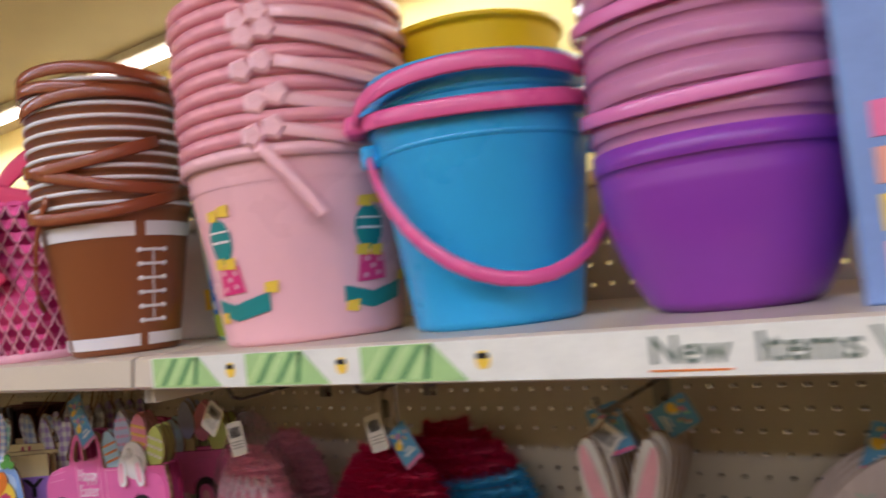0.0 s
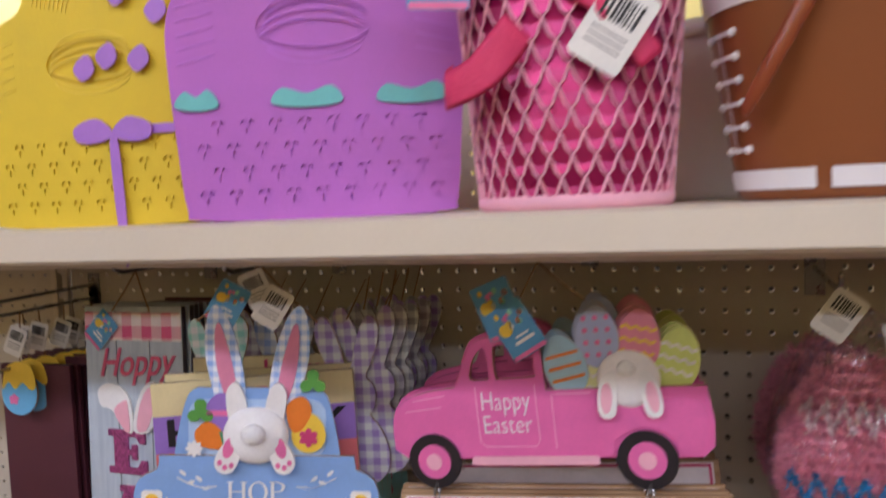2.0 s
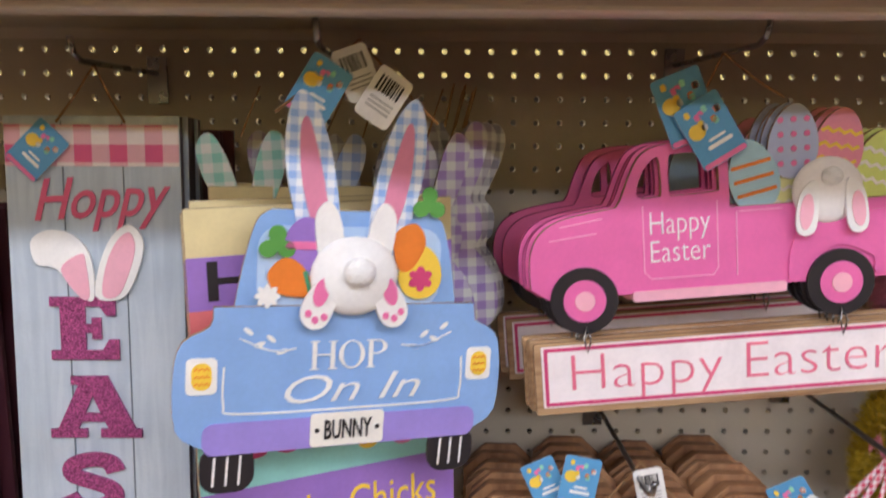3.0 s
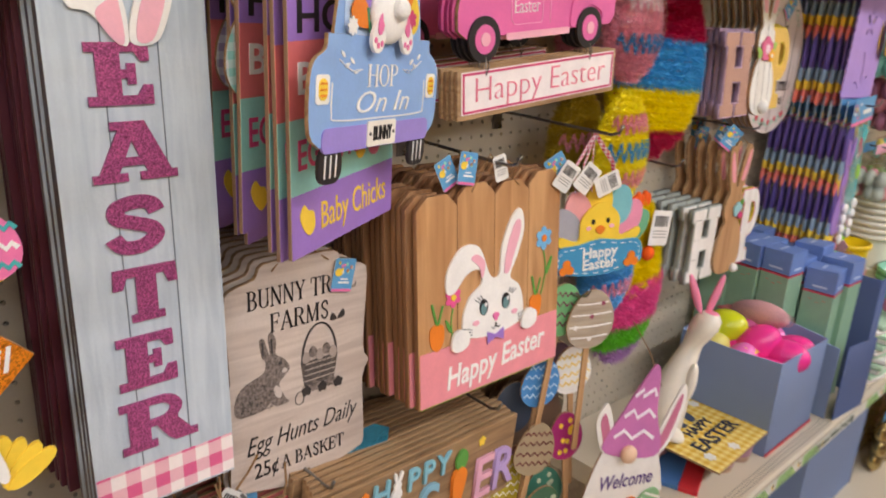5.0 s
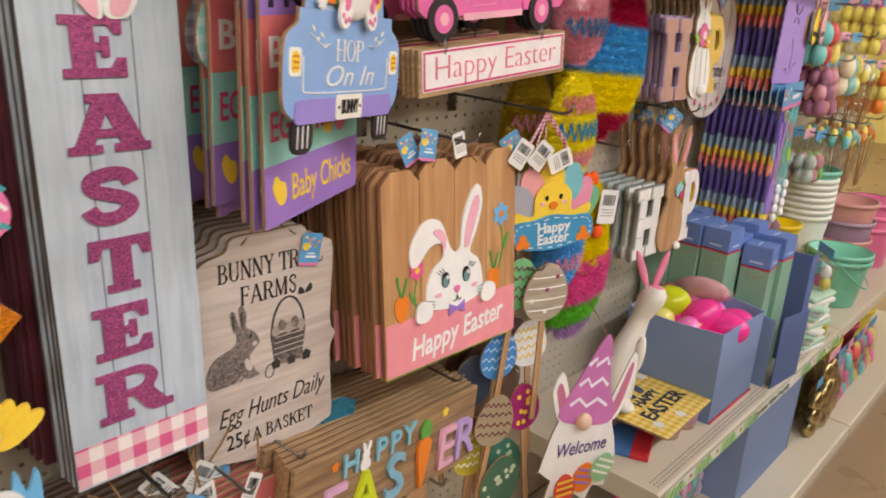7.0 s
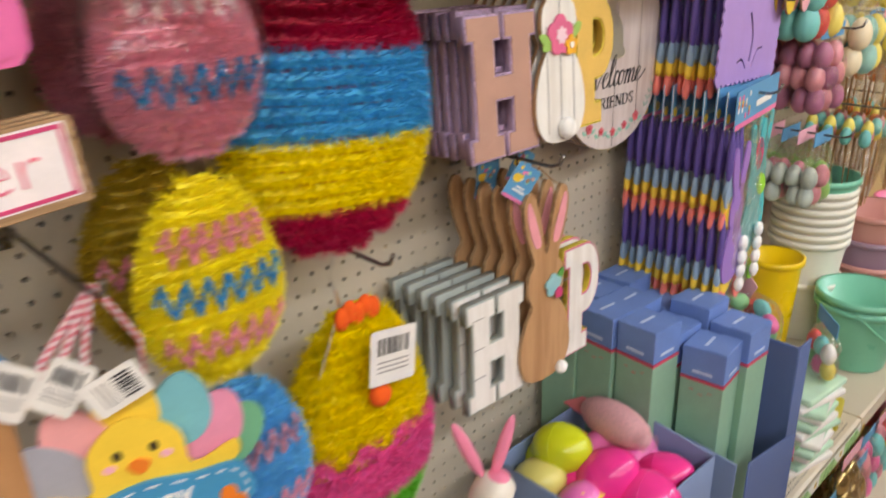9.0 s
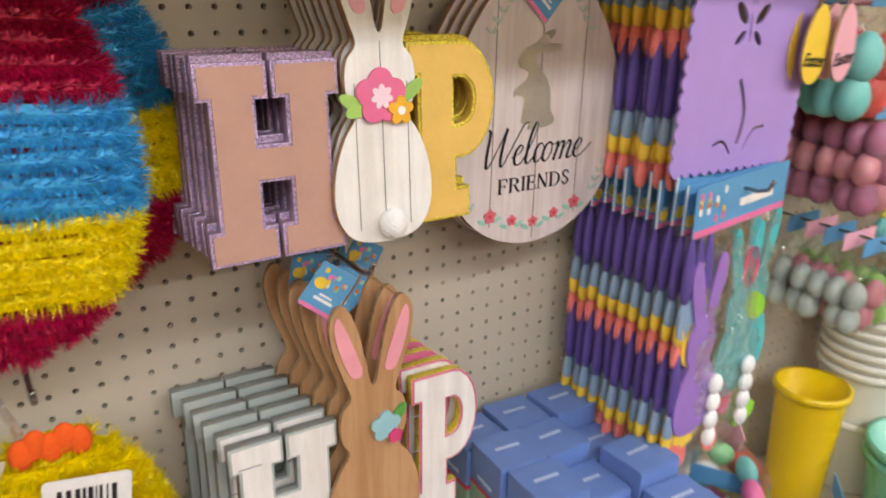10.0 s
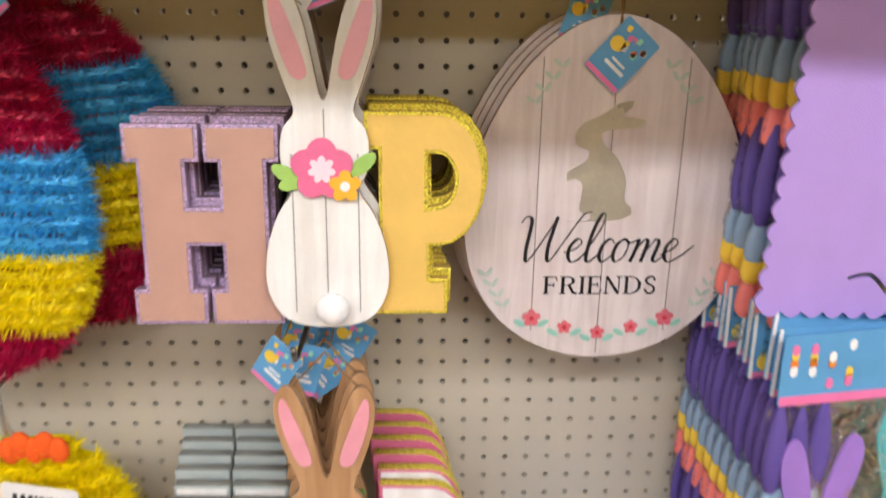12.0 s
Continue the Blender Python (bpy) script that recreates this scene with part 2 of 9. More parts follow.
def lathe(profile, seg=48, at=(0, 0, 0)):
    bm = bmesh.new()
    rings = []
    for r, z in profile:
        rings.append([bm.verts.new((at[0] + r * math.cos(2 * math.pi * i / seg), at[1] + r * math.sin(2 * math.pi * i / seg), at[2] + z)) for i in range(seg)])
    for a, b in zip(rings, rings[1:]):
        for i in range(seg):
            bm.faces.new((a[i], a[(i + 1) % seg], b[(i + 1) % seg], b[i]))
    return bm


def tube(pts, r, seg=6, closed=False, flatten=1.0):
    """A wire or strap swept along a path; flatten squashes it into a band."""
    bm = bmesh.new()
    P = [Vector(p) for p in pts]
    rings = []
    n = len(P)
    for i in range(n):
        a, b = (P[(i - 1) % n], P[(i + 1) % n]) if closed else (P[max(0, i - 1)], P[min(n - 1, i + 1)])
        d = (b - a).normalized()
        u = d.cross(Vector((0, 0, 1)))
        u = u.normalized() if u.length > 1e-4 else Vector((1, 0, 0))
        w = d.cross(u).normalized()
        rings.append([bm.verts.new(P[i] + r * flatten * math.cos(2 * math.pi * k / seg) * u + r * math.sin(2 * math.pi * k / seg) * w) for k in range(seg)])
    for i in range(n if closed else n - 1):
        a, b = rings[i], rings[(i + 1) % n]
        for k in range(seg):
            bm.faces.new((a[k], a[(k + 1) % seg], b[(k + 1) % seg], b[k]))
    if not closed:
        bm.faces.new(rings[0][::-1])
        bm.faces.new(rings[-1])
    return bm


def ball(rx, ry, rz, at=(0, 0, 0), k=0.0, u=20, v=12):
    bm = bmesh.new()
    bmesh.ops.create_uvsphere(bm, u_segments=u, v_segments=v, radius=1)
    for q in bm.verts:
        f = 1 - k * q.co.z
        q.co = (q.co.x * rx * f + at[0], q.co.y * ry * f + at[1], q.co.z * rz + at[2])
    return bm


def wrap(pts2, radius_at, y0=0.0, t=0.0006):
    """A printed patch laid round a round body: (angle in degrees, z) pairs become a raised patch."""
    bm = bmesh.new()
    bm.faces.new([bm.verts.new((a, z * 1000, 0)) for a, z in pts2])
    bmesh.ops.triangulate(bm, faces=list(bm.faces))
    lo, hi = min(p[0] for p in pts2), max(p[0] for p in pts2)
    for k in range(1, int((hi - lo) / 4) + 1):
        bmesh.ops.bisect_plane(bm, geom=bm.verts[:] + bm.edges[:] + bm.faces[:], plane_co=(lo + 4 * k, 0, 0), plane_no=(1, 0, 0))
    for v in bm.verts:
        a, z = radians(v.co.x), v.co.y / 1000
        v.co = ((radius_at(z) + t) * math.sin(a), -(radius_at(z) + t) * math.cos(a), z)
    return bm


def band(radius_at, z0, z1, a0, a1, t=0.0008, n=24):
    """A strip printed round a bucket from angle a0 to a1."""
    bm = bmesh.new()
    rows = []
    for z in (z0, (z0 + z1) / 2, z1):
        rows.append([bm.verts.new(((radius_at(z) + t) * math.sin(radians(a0 + (a1 - a0) * i / n)), -(radius_at(z) + t) * math.cos(radians(a0 + (a1 - a0) * i / n)), z)) for i in range(n + 1)])
    for a, b in zip(rows, rows[1:]):
        for i in range(n):
            bm.faces.new((a[i], a[i + 1], b[i + 1], b[i]))
    return bm


# ---- the store: floor, walls, ceiling ----
def slab(name, x0, x1, y0, y1, z0, z1, m, label, bevel=0.0):
    ob = part(name, box(x1 - x0, y1 - y0, z1 - z0, bevel), m, at=((x0 + x1) / 2, (y0 + y1) / 2, z0))
    return tagged(ob, label, name.split("_")[0], kind="structure")


FLOOR = mat("floor_vinyl", C(168, 140, 112), 0.3, var=0.12, scale=3, bump=0.03)
YELLOW = mat("yellow_wall_paint", C(250, 232, 150), 0.7, var=0.03, scale=1.5, bump=0.05)
CEIL = mat("ceiling_tile", C(214, 200, 178), 0.9, var=0.05, scale=2, bump=0.15)
slab("floor", -9, 9, -6, 2.6, -0.1, 0, FLOOR, "brown worn vinyl store floor")
slab("wall_north", -9, 9, 2.5, 2.6, 0, CEILING, YELLOW, "pale yellow painted store wall behind the shelves")
slab("wall_south", -9, 9, -6.1, -6, 0, CEILING, YELLOW, "pale yellow painted store wall across the aisles")
slab("wall_west", -9.1, -9, -6.1, 2.6, 0, CEILING, YELLOW, "pale yellow painted store end wall")
slab("wall_east", 9, 9.1, -6.1, 2.6, 0, CEILING, YELLOW, "pale yellow painted store end wall")
slab("ceiling", -9.1, 9.1, -6.1, 2.6, CEILING, CEILING + 0.1, CEIL, "beige store ceiling")
# Assumed shelving, out of view; its dark brown keeps bounce light low.
slab("wall_aisle", -6, 6, -2.35, -2.25, 0, 1.75, paint(128, 104, 92), "assumed unseen shelving back across the aisle, browned to cut bounce light")

TUBE = glow("lit_diffuser", C(255, 244, 225), 9.0)
for ly, lx in LAMP_ROWS:
    L = thing("ceiling_strip_light", pose(lx, ly, CEILING - 0.11), "long lit fluorescent strip light under the ceiling", "strip light", "ceiling strip lights")
    part("housing", box(3.9, 0.2, 0.05, 0.006, (0, 0, 0.06)), paint(225, 220, 210), L)
    part("diffuser", box(3.8, 0.08, 0.035, 0.012, (0, 0, 0.024)), TUBE, L, "glowing white diffuser")
dome = thing("smoke_detector", pose(-5.6, 1.3, CEILING - 0.05), "round beige smoke detector on the ceiling", "smoke detector")
part("body", lathe([(0.001, 0), (0.05, 0.002), (0.07, 0.02), (0.075, 0.05)], 24), CEIL, dome, smooth=True)

# ---- shelving: pegboard, uprights, shelves ----
BAYS = [(-2.91, -1.69), (-1.69, -0.47), (-0.47, 0.75), (0.75, 1.97)]
PITCH, HOLE, BACK_TOP = 0.0254, 0.0034, 1.8


def pegboard(x0, x1, z0, z1, t=0.009):
    """A sheet with real round holes, one inch apart, in line with x = 0 and z = 1.12."""
    verts, faces = [], []
    i0, i1 = math.ceil((x0 + 0.006 - 0.0) / PITCH + 0.5), math.floor((x1 - 0.006) / PITCH - 0.5)
    j0, j1 = math.ceil((z0 - 1.12) / PITCH + 0.5), math.floor((z1 - 1.12) / PITCH - 0.5)
    h = PITCH / 2
    sq = [(1, 0), (1, 1), (0, 1), (-1, 1), (-1, 0), (-1, -1), (0, -1), (1, -1)]
    for i in range(i0, i1 + 1):
        for j in range(j0, j1 + 1):
            cx, cz, b = i * PITCH, 1.12 + j * PITCH, len(verts)
            for k, (sx, sz) in enumerate(sq):
                a = math.pi * k / 4
                verts.append((cx + sx * h, 0, cz + sz * h))
                verts.append((cx + HOLE * math.cos(a), 0, cz + HOLE * math.sin(a)))
                verts.append((cx + HOLE * math.cos(a), t, cz + HOLE * math.sin(a)))
            for k in range(8):
                n = (k + 1) % 8
                faces.append((b + 3 * k, b + 3 * n, b + 3 * n + 1, b + 3 * k + 1))
                faces.append((b + 3 * k + 1, b + 3 * n + 1, b + 3 * n + 2, b + 3 * k + 2))
    X0, X1, Z0, Z1 = (i0 - 0.5) * PITCH, (i1 + 0.5) * PITCH, 1.12 + (j0 - 0.5) * PITCH, 1.12 + (j1 + 0.5) * PITCH
    for a0, a1, c0, c1 in ((x0, X0, z0, z1), (X1, x1, z0, z1), (X0, X1, z0, Z0), (X0, X1, Z1, z1)):
        b = len(verts)
        verts += [(a0, 0, c0), (a1, 0, c0), (a1, 0, c1), (a0, 0, c1)]
        faces.append((b, b + 1, b + 2, b + 3))
    me = bpy.data.meshes.new("pegboard")
    me.from_pydata(verts, [], faces)
    return me


for k, (x0, x1) in enumerate(BAYS):
    tagged(part(f"wall_pegboard_{k + 1}", pegboard(x0 + 0.018, x1 - 0.018, 0.2, BACK_TOP), PEG), "beige enamelled pegboard back panel with rows of round holes", "pegboard", kind="structure")
    slab(f"trim_{k + 1}", x0 + 0.018, x1 - 0.018, -0.008, 0.012, BACK_TOP, BACK_TOP + 0.02, CREAM_METAL, "cream metal top rail of the back panel", 0.003)


def upright(x):
    bm = bmesh.new()
    for sx, w in ((-0.0115, 0.011), (0.0115, 0.011)):
        b2 = box(w, 0.02, BACK_TOP + 0.02, 0.001, (sx, 0.002, 0))
        me = mesh_of("u", b2)
        bm.from_mesh(me)
        bpy.data.meshes.remove(me)
    for i in range(46):
        b2 = box(0.014, 0.016, 0.012, 0.0, (0, 0.003, 0.06 + i * 0.04))
        me = mesh_of("u", b2)
        bm.from_mesh(me)
        bpy.data.meshes.remove(me)
    ob = part("trim_upright", bm, CREAM_METAL, at=(x, 0, 0))
    tagged(ob, "cream slotted steel shelving upright", "upright", kind="structure")
    part("slot_back", box(0.03, 0.004, BACK_TOP, 0, (0, 0.016, 0)), DARK, ob)


for x in (-2.91, -1.69, -0.47, 0.75, 1.97):
    upright(x)
# Added dark sheet, not a store part: stops light through the lower holes.
slab("wall_backing", -2.9, 1.97, 0.16, 0.18, 0, 1.6, paint(84, 72, 62), "added dark sheet that blocks light behind the lower pegboard holes")


def shelf(x0, x1, zt, depth, label, strip=False):
    w = x1 - x0 - 0.006
    S = thing("metal_shelf", pose((x0 + x1) / 2, 0, zt), label, "shelf", "gondola shelves")
    pan = bmesh.new()
    prof = [(-0.004, -0.022), (-0.004, 0), (-depth + 0.006, 0), (-depth, -0.003), (-depth - 0.003, -0.03), (-depth + 0.004, -0.034), (-depth + 0.012, -0.03), (-depth + 0.014, -0.012), (-0.012, -0.012)]
    A = [pan.verts.new((-w / 2, y, z)) for y, z in prof]
    B = [pan.verts.new((w / 2, y, z)) for y, z in prof]
    n = len(prof)
    for i in range(n):
        pan.faces.new((A[i], A[(i + 1) % n], B[(i + 1) % n], B[i]))
    pan.faces.new(A[::-1])
    pan.faces.new(B)
    part("deck", pan, CREAM_METAL, S)
    for sx in (-1, 1):
        part("bracket", box(0.003, depth - 0.03, 0.045, 0.001, (sx * (w / 2 - 0.003), -depth / 2, -0.05)), CREAM_METAL, S)
    part("stiffener", box(w - 0.02, 0.03, 0.03, 0.004, (0, -depth + 0.09, -0.044)), CREAM_METAL, S)
    return S


TOP, LOW, BASE, DEPTH = 1.66, 0.505, 0.2, 0.41
for x0, x1 in BAYS[:3]:
    shelf(x0, x1, TOP, DEPTH, "cream enamelled metal shelf with a folded front lip")
for x0, x1 in BAYS[2:]:
    shelf(x0, x1, LOW, DEPTH, "cream metal shelf with a perforated front edge")
for x0, x1 in BAYS:
    S = shelf(x0, x1, BASE, 0.5, "cream metal base deck just above the floor")
    part("kick_plate", box(x1 - x0 - 0.01, 0.012, 0.16, 0.001, (0, -0.45, -BASE)), paint(190, 176, 150), S)


# ---- lettering and small print ----
def arc(cx, cz, r, a0, a1, n=10, rz=None):
    return ell(cx, cz, r, rz or r, n, 0, a0, a1)


GLYPH = {
    "H": [[(0, 0), (.43, 0), (.43, .15), (.34, .15), (.34, .42), (.6, .42), (.6, .15), (.51, .15), (.51, 0), (.94, 0), (.94, .15), (.86, .15), (.86, .85), (.94, .85), (.94, 1), (.51, 1), (.51, .85), (.6, .85), (.6, .58), (.34, .58), (.34, .85), (.43, .85), (.43, 1), (0, 1), (0, .85), (.08, .85), (.08, .15), (0, .15)]],
    "P": [[(0, 0), (.55, 0), (.55, .15), (.42, .15), (.42, .36)] + arc(.5, .68, .32, -90, 90) + [(0, 1), (0, .85), (.1, .85), (.1, .15), (0, .15)], [(.4, .52)] + arc(.5, .68, .15, -90, 90) + [(.4, .83)]],
    "E": [[(0, 0), (.82, 0), (.82, .32), (.7, .32), (.62, .15), (.42, .15), (.42, .43), (.5, .43), (.5, .33), (.61, .33), (.61, .67), (.5, .67), (.5, .57), (.42, .57), (.42, .85), (.6, .85), (.68, .7), (.79, .7), (.79, 1), (0, 1), (0, .85), (.12, .85), (.12, .15), (0, .15)]],
    "A": [[(0, 0), (.4, 0), (.4, .14), (.3, .14), (.34, .26), (.6, .26), (.64, .14), (.55, .14), (.55, 0), (1, 0), (1, .14), (.93, .14), (.64, 1), (.24, 1), (.24, .86), (.32, .86), (.08, .14), (0, .14)], [(.385, .4), (.555, .4), (.47, .68)]],
    "S": [stroke(spline([(.72, .7), (.64, .86), (.43, .9), (.21, .82), (.2, .64), (.42, .53), (.64, .42), (.68, .25), (.48, .11), (.24, .13), (.12, .3)], 5, False), .23)],
    "T": [[(.26, 0), (.72, 0), (.72, .14), (.63, .14), (.63, .84), (.74, .84), (.8, .64), (.93, .64), (.91, 1), (.06, 1), (.04, .64), (.17, .64), (.23, .84), (.35, .84), (.35, .14), (.26, .14)]],
    "R": [[(0, 0), (.45, 0), (.45, .14), (.37, .14), (.37, .42), (.45, .42), (.6, .1), (.7, 0), (1, 0), (1, .14), (.92, .14), (.74, .46)] + arc(.53, .72, .28, -40, 90) + [(0, 1), (0, .86), (.1, .86), (.1, .14), (0, .14)], [(.37, .56)] + arc(.5, .71, .145, -90, 90) + [(.37, .86)]],
}


def glyph(ch, x, z, w, h):
    return [[(x + w * (a - 0.47), z + h * b) for a, b in lp] for lp in GLYPH[ch]]


def gingham(name, col, white, size):
    """Woven check: full colour, half tone and white squares."""
    m = mat(name, white, 0.7, var=0.05)
    nt = m.node_tree
    mix = [n for n in nt.nodes if n.type == "MIX"][0]
    tc = [n for n in nt.nodes if n.type == "TEX_COORD"][0]
    sep = nt.nodes.new("ShaderNodeSeparateXYZ")
    nt.links.new(tc.outputs["Object"], sep.inputs[0])
    outs = []
    for k in (0, 2):
        a, f, g = [nt.nodes.new("ShaderNodeMath") for _ in range(3)]
        a.operation, f.operation, g.operation = "MULTIPLY_ADD", "FRACT", "GREATER_THAN"
        a.inputs[1].default_value, a.inputs[2].default_value, g.inputs[1].default_value = 1 / size, 50.0, 0.5
        nt.links.new(sep.outputs[k], a.inputs[0])
        nt.links.new(a.outputs[0], f.inputs[0])
        nt.links.new(f.outputs[0], g.inputs[0])
        outs.append(g.outputs[0])
    h = nt.nodes.new("ShaderNodeMath")
    h.operation = "ADD"
    nt.links.new(outs[0], h.inputs[0])
    nt.links.new(outs[1], h.inputs[1])
    cr = nt.nodes.new("ShaderNodeMapRange")
    cr.inputs["From Max"].default_value = 2.0
    nt.links.new(h.outputs[0], cr.inputs["Value"])
    mx = nt.nodes.new("ShaderNodeMix")
    mx.data_type = "RGBA"
    mx.inputs[6].default_value, mx.inputs[7].default_value = white, col
    nt.links.new(cr.outputs[0], mx.inputs[0])
    nt.links.new(mx.outputs[2], mix.inputs[6])
    return m


def dec(parent, name, loops, m, lift=0.001, t=0.0009, label=""):
    """A printed or glued-on piece whose front stands proud of the board by lift."""
    me = flat(loops, t, m, m, 0, name)
    me.transform(Matrix.Translation((0, -lift, 0)))
    return part(name, me, None, parent, label)


def word(parent, txt, x, z, size, m, lift=0.0012, shear=0.0, bold=0.0, width=0.0, rot=0.0, name="lettering", t=0.001):
    me = letters(txt, size, t, shear, bold, width=width)
    me.transform(Matrix.Translation((x, -lift, z)) @ Matrix.Rotation(radians(-rot), 4, "Y"))
    return part(name, me, m, parent)


def stem(x, z0=0.0, z1=1.0, foot=True, head=True):
    """A thick upright stroke with its thin serifs."""
    o = [[(x - 0.065, z0), (x + 0.065, z0), (x + 0.065, z1), (x - 0.065, z1)]]
    for on, z in ((foot, z0 + 0.02), (head, z1 - 0.02)):
        if on:
            o.append(rrect(x, z, 0.27, 0.04, 0.005, 1))
    return o


def hair(*p, w=0.045):
    return [stroke(list(p), w)]


def bowl_line(cx, cz, rx, rz, a0, a1):
    """A round stroke, thick at its sides and thin at top and foot."""
    ps = ell(cx, cz, rx, rz, 18, 0, a0, a1)
    L, Rr = [], []
    for x, z in ps:
        f = abs((x - cx) / rx)
        g = 0.022 + 0.045 * f
        ux, uz = (x - cx) / rx, (z - cz) / rz
        L.append((x + ux * g, z + uz * 0.022))
        Rr.append((x - ux * g, z - uz * 0.022))
    return [L + Rr[::-1]]


def serif_glyph(ch):
    """A letter as overlapping pen strokes in a box one unit high; and how far it advances."""
    if ch == "A":
        return hair((0.06, 0), (0.36, 1)) + hair((0.36, 1), (0.68, 0), w=0.13) + hair((0.16, 0.34), (0.56, 0.34)) + hair((-0.03, 0.02), (0.16, 0.02)) + hair((0.55, 0.02), (0.8, 0.02)), 0.82
    if ch == "B":
        return stem(0.14) + bowl_line(0.3, 0.755, 0.22, 0.225, -90, 90) + bowl_line(0.32, 0.27, 0.27, 0.25, -90, 90) + hair((0.2, 0.98), (0.32, 0.98)) + hair((0.2, 0.525), (0.34, 0.525)) + hair((0.2, 0.02), (0.34, 0.02)), 0.72
    if ch == "D":
        return stem(0.14) + bowl_line(0.3, 0.5, 0.4, 0.48, -90, 90) + hair((0.2, 0.98), (0.32, 0.98)) + hair((0.2, 0.02), (0.32, 0.02)), 0.84
    if ch in "EFL":
        o = stem(0.14)
        if ch != "L":
            o += hair((0.2, 0.98), (0.56, 0.98)) + hair((0.55, 1.0), (0.58, 0.76)) + hair((0.2, 0.52), (0.44, 0.52)) + hair((0.45, 0.62), (0.45, 0.41))
        if ch != "F":
            o += hair((0.2, 0.02), (0.58, 0.02)) + hair((0.57, 0.0), (0.62, 0.27))
        return o, 0.7
    if ch in "HINMU":
        if ch == "I":
            return stem(0.16), 0.36
        if ch == "H":
            return stem(0.14) + stem(0.68) + hair((0.18, 0.52), (0.64, 0.52)), 0.86
        if ch == "N":
            return hair((0.12, 0), (0.12, 1)) + hair((0.12, 1), (0.64, 0.02), w=0.13) + hair((0.66, 0), (0.66, 1)) + hair((0.0, 0.02), (0.24, 0.02)) + hair((0.54, 0.98), (0.78, 0.98)), 0.84
        if ch == "M":
            return hair((0.12, 0), (0.14, 1)) + hair((0.14, 1), (0.44, 0.05), w=0.12) + hair((0.44, 0.05), (0.74, 1)) + stem(0.78) + hair((0.0, 0.02), (0.24, 0.02)), 0.98
        return stem(0.14, 0.28, 1.0, False) + bowl_line(0.39, 0.29, 0.25, 0.27, 180, 360) + hair((0.64, 0.28), (0.64, 1)) + hair((0.52, 0.98), (0.76, 0.98)), 0.82
    if ch in "PR":
        o = stem(0.14) + bowl_line(0.32, 0.745, 0.26, 0.235, -90, 90) + hair((0.2, 0.98), (0.34, 0.98)) + hair((0.2, 0.51), (0.34, 0.51))
        if ch == "R":
            o += hair((0.4, 0.5), (0.6, 0.06), (0.74, 0.03), w=0.12)
        return o, 0.7 if ch == "P" else 0.8
    if ch == "K":
        return stem(0.14) + hair((0.2, 0.42), (0.64, 0.98)) + hair((0.34, 0.58), (0.68, 0.0), w=0.13) + hair((0.52, 0.98), (0.76, 0.98)) + hair((0.56, 0.02), (0.8, 0.02)), 0.82
    if ch == "O":
        return bowl_line(0.4, 0.5, 0.33, 0.48, 0, 180) + bowl_line(0.4, 0.5, 0.33, 0.48, 180, 360), 0.84
    if ch == "S":
        return hair(*spline([(0.5, 0.76), (0.42, 0.96), (0.26, 0.97), (0.12, 0.8), (0.2, 0.6), (0.42, 0.44), (0.5, 0.24), (0.38, 0.04), (0.22, 0.04), (0.08, 0.26)], 4, False), w=0.09), 0.64
    if ch == "T":
        return stem(0.36, 0, 1, True, False) + hair((0.04, 0.98), (0.68, 0.98)) + hair((0.04, 1.0), (0.02, 0.74)) + hair((0.68, 1.0), (0.7, 0.74)), 0.76
    if ch == "Y":
        return stem(0.38, 0, 0.5, True, False) + hair((0.38, 0.46), (0.1, 1), w=0.12) + hair((0.38, 0.46), (0.64, 1)) + hair((0.0, 0.98), (0.24, 0.98)) + hair((0.52, 0.98), (0.74, 0.98)), 0.78
    return [], 0.34


def inked(parent, loops, m, lift, name="lettering"):
    """Printed strokes joined into one mesh, each a hair above the last."""
    bm = bmesh.new()
    for i, lp in enumerate(loops):
        me = flat(lp, 0.0008, None, None, 0, "ink")
        me.transform(Matrix.Translation((0, -lift - 0.00002 * (i % 7), 0)))
        bm.from_mesh(me)
        bpy.data.meshes.remove(me)
    return part(name, bm, m, parent)


def serif_word(parent, txt, x, z, h, m, lift, width):
    """A word in a high-contrast roman letter, its middle at x, z."""
    loops, pen = [], 0.0
    for ch in txt:
        g, adv = serif_glyph(ch)
        loops += [[(a + pen, b) for a, b in lp] for lp in g]
        pen += adv
    sx = width / pen
    return inked(parent, [[(x - width / 2 + a * sx, z + (b - 0.5) * h) for a, b in lp] for lp in loops], m, lift)


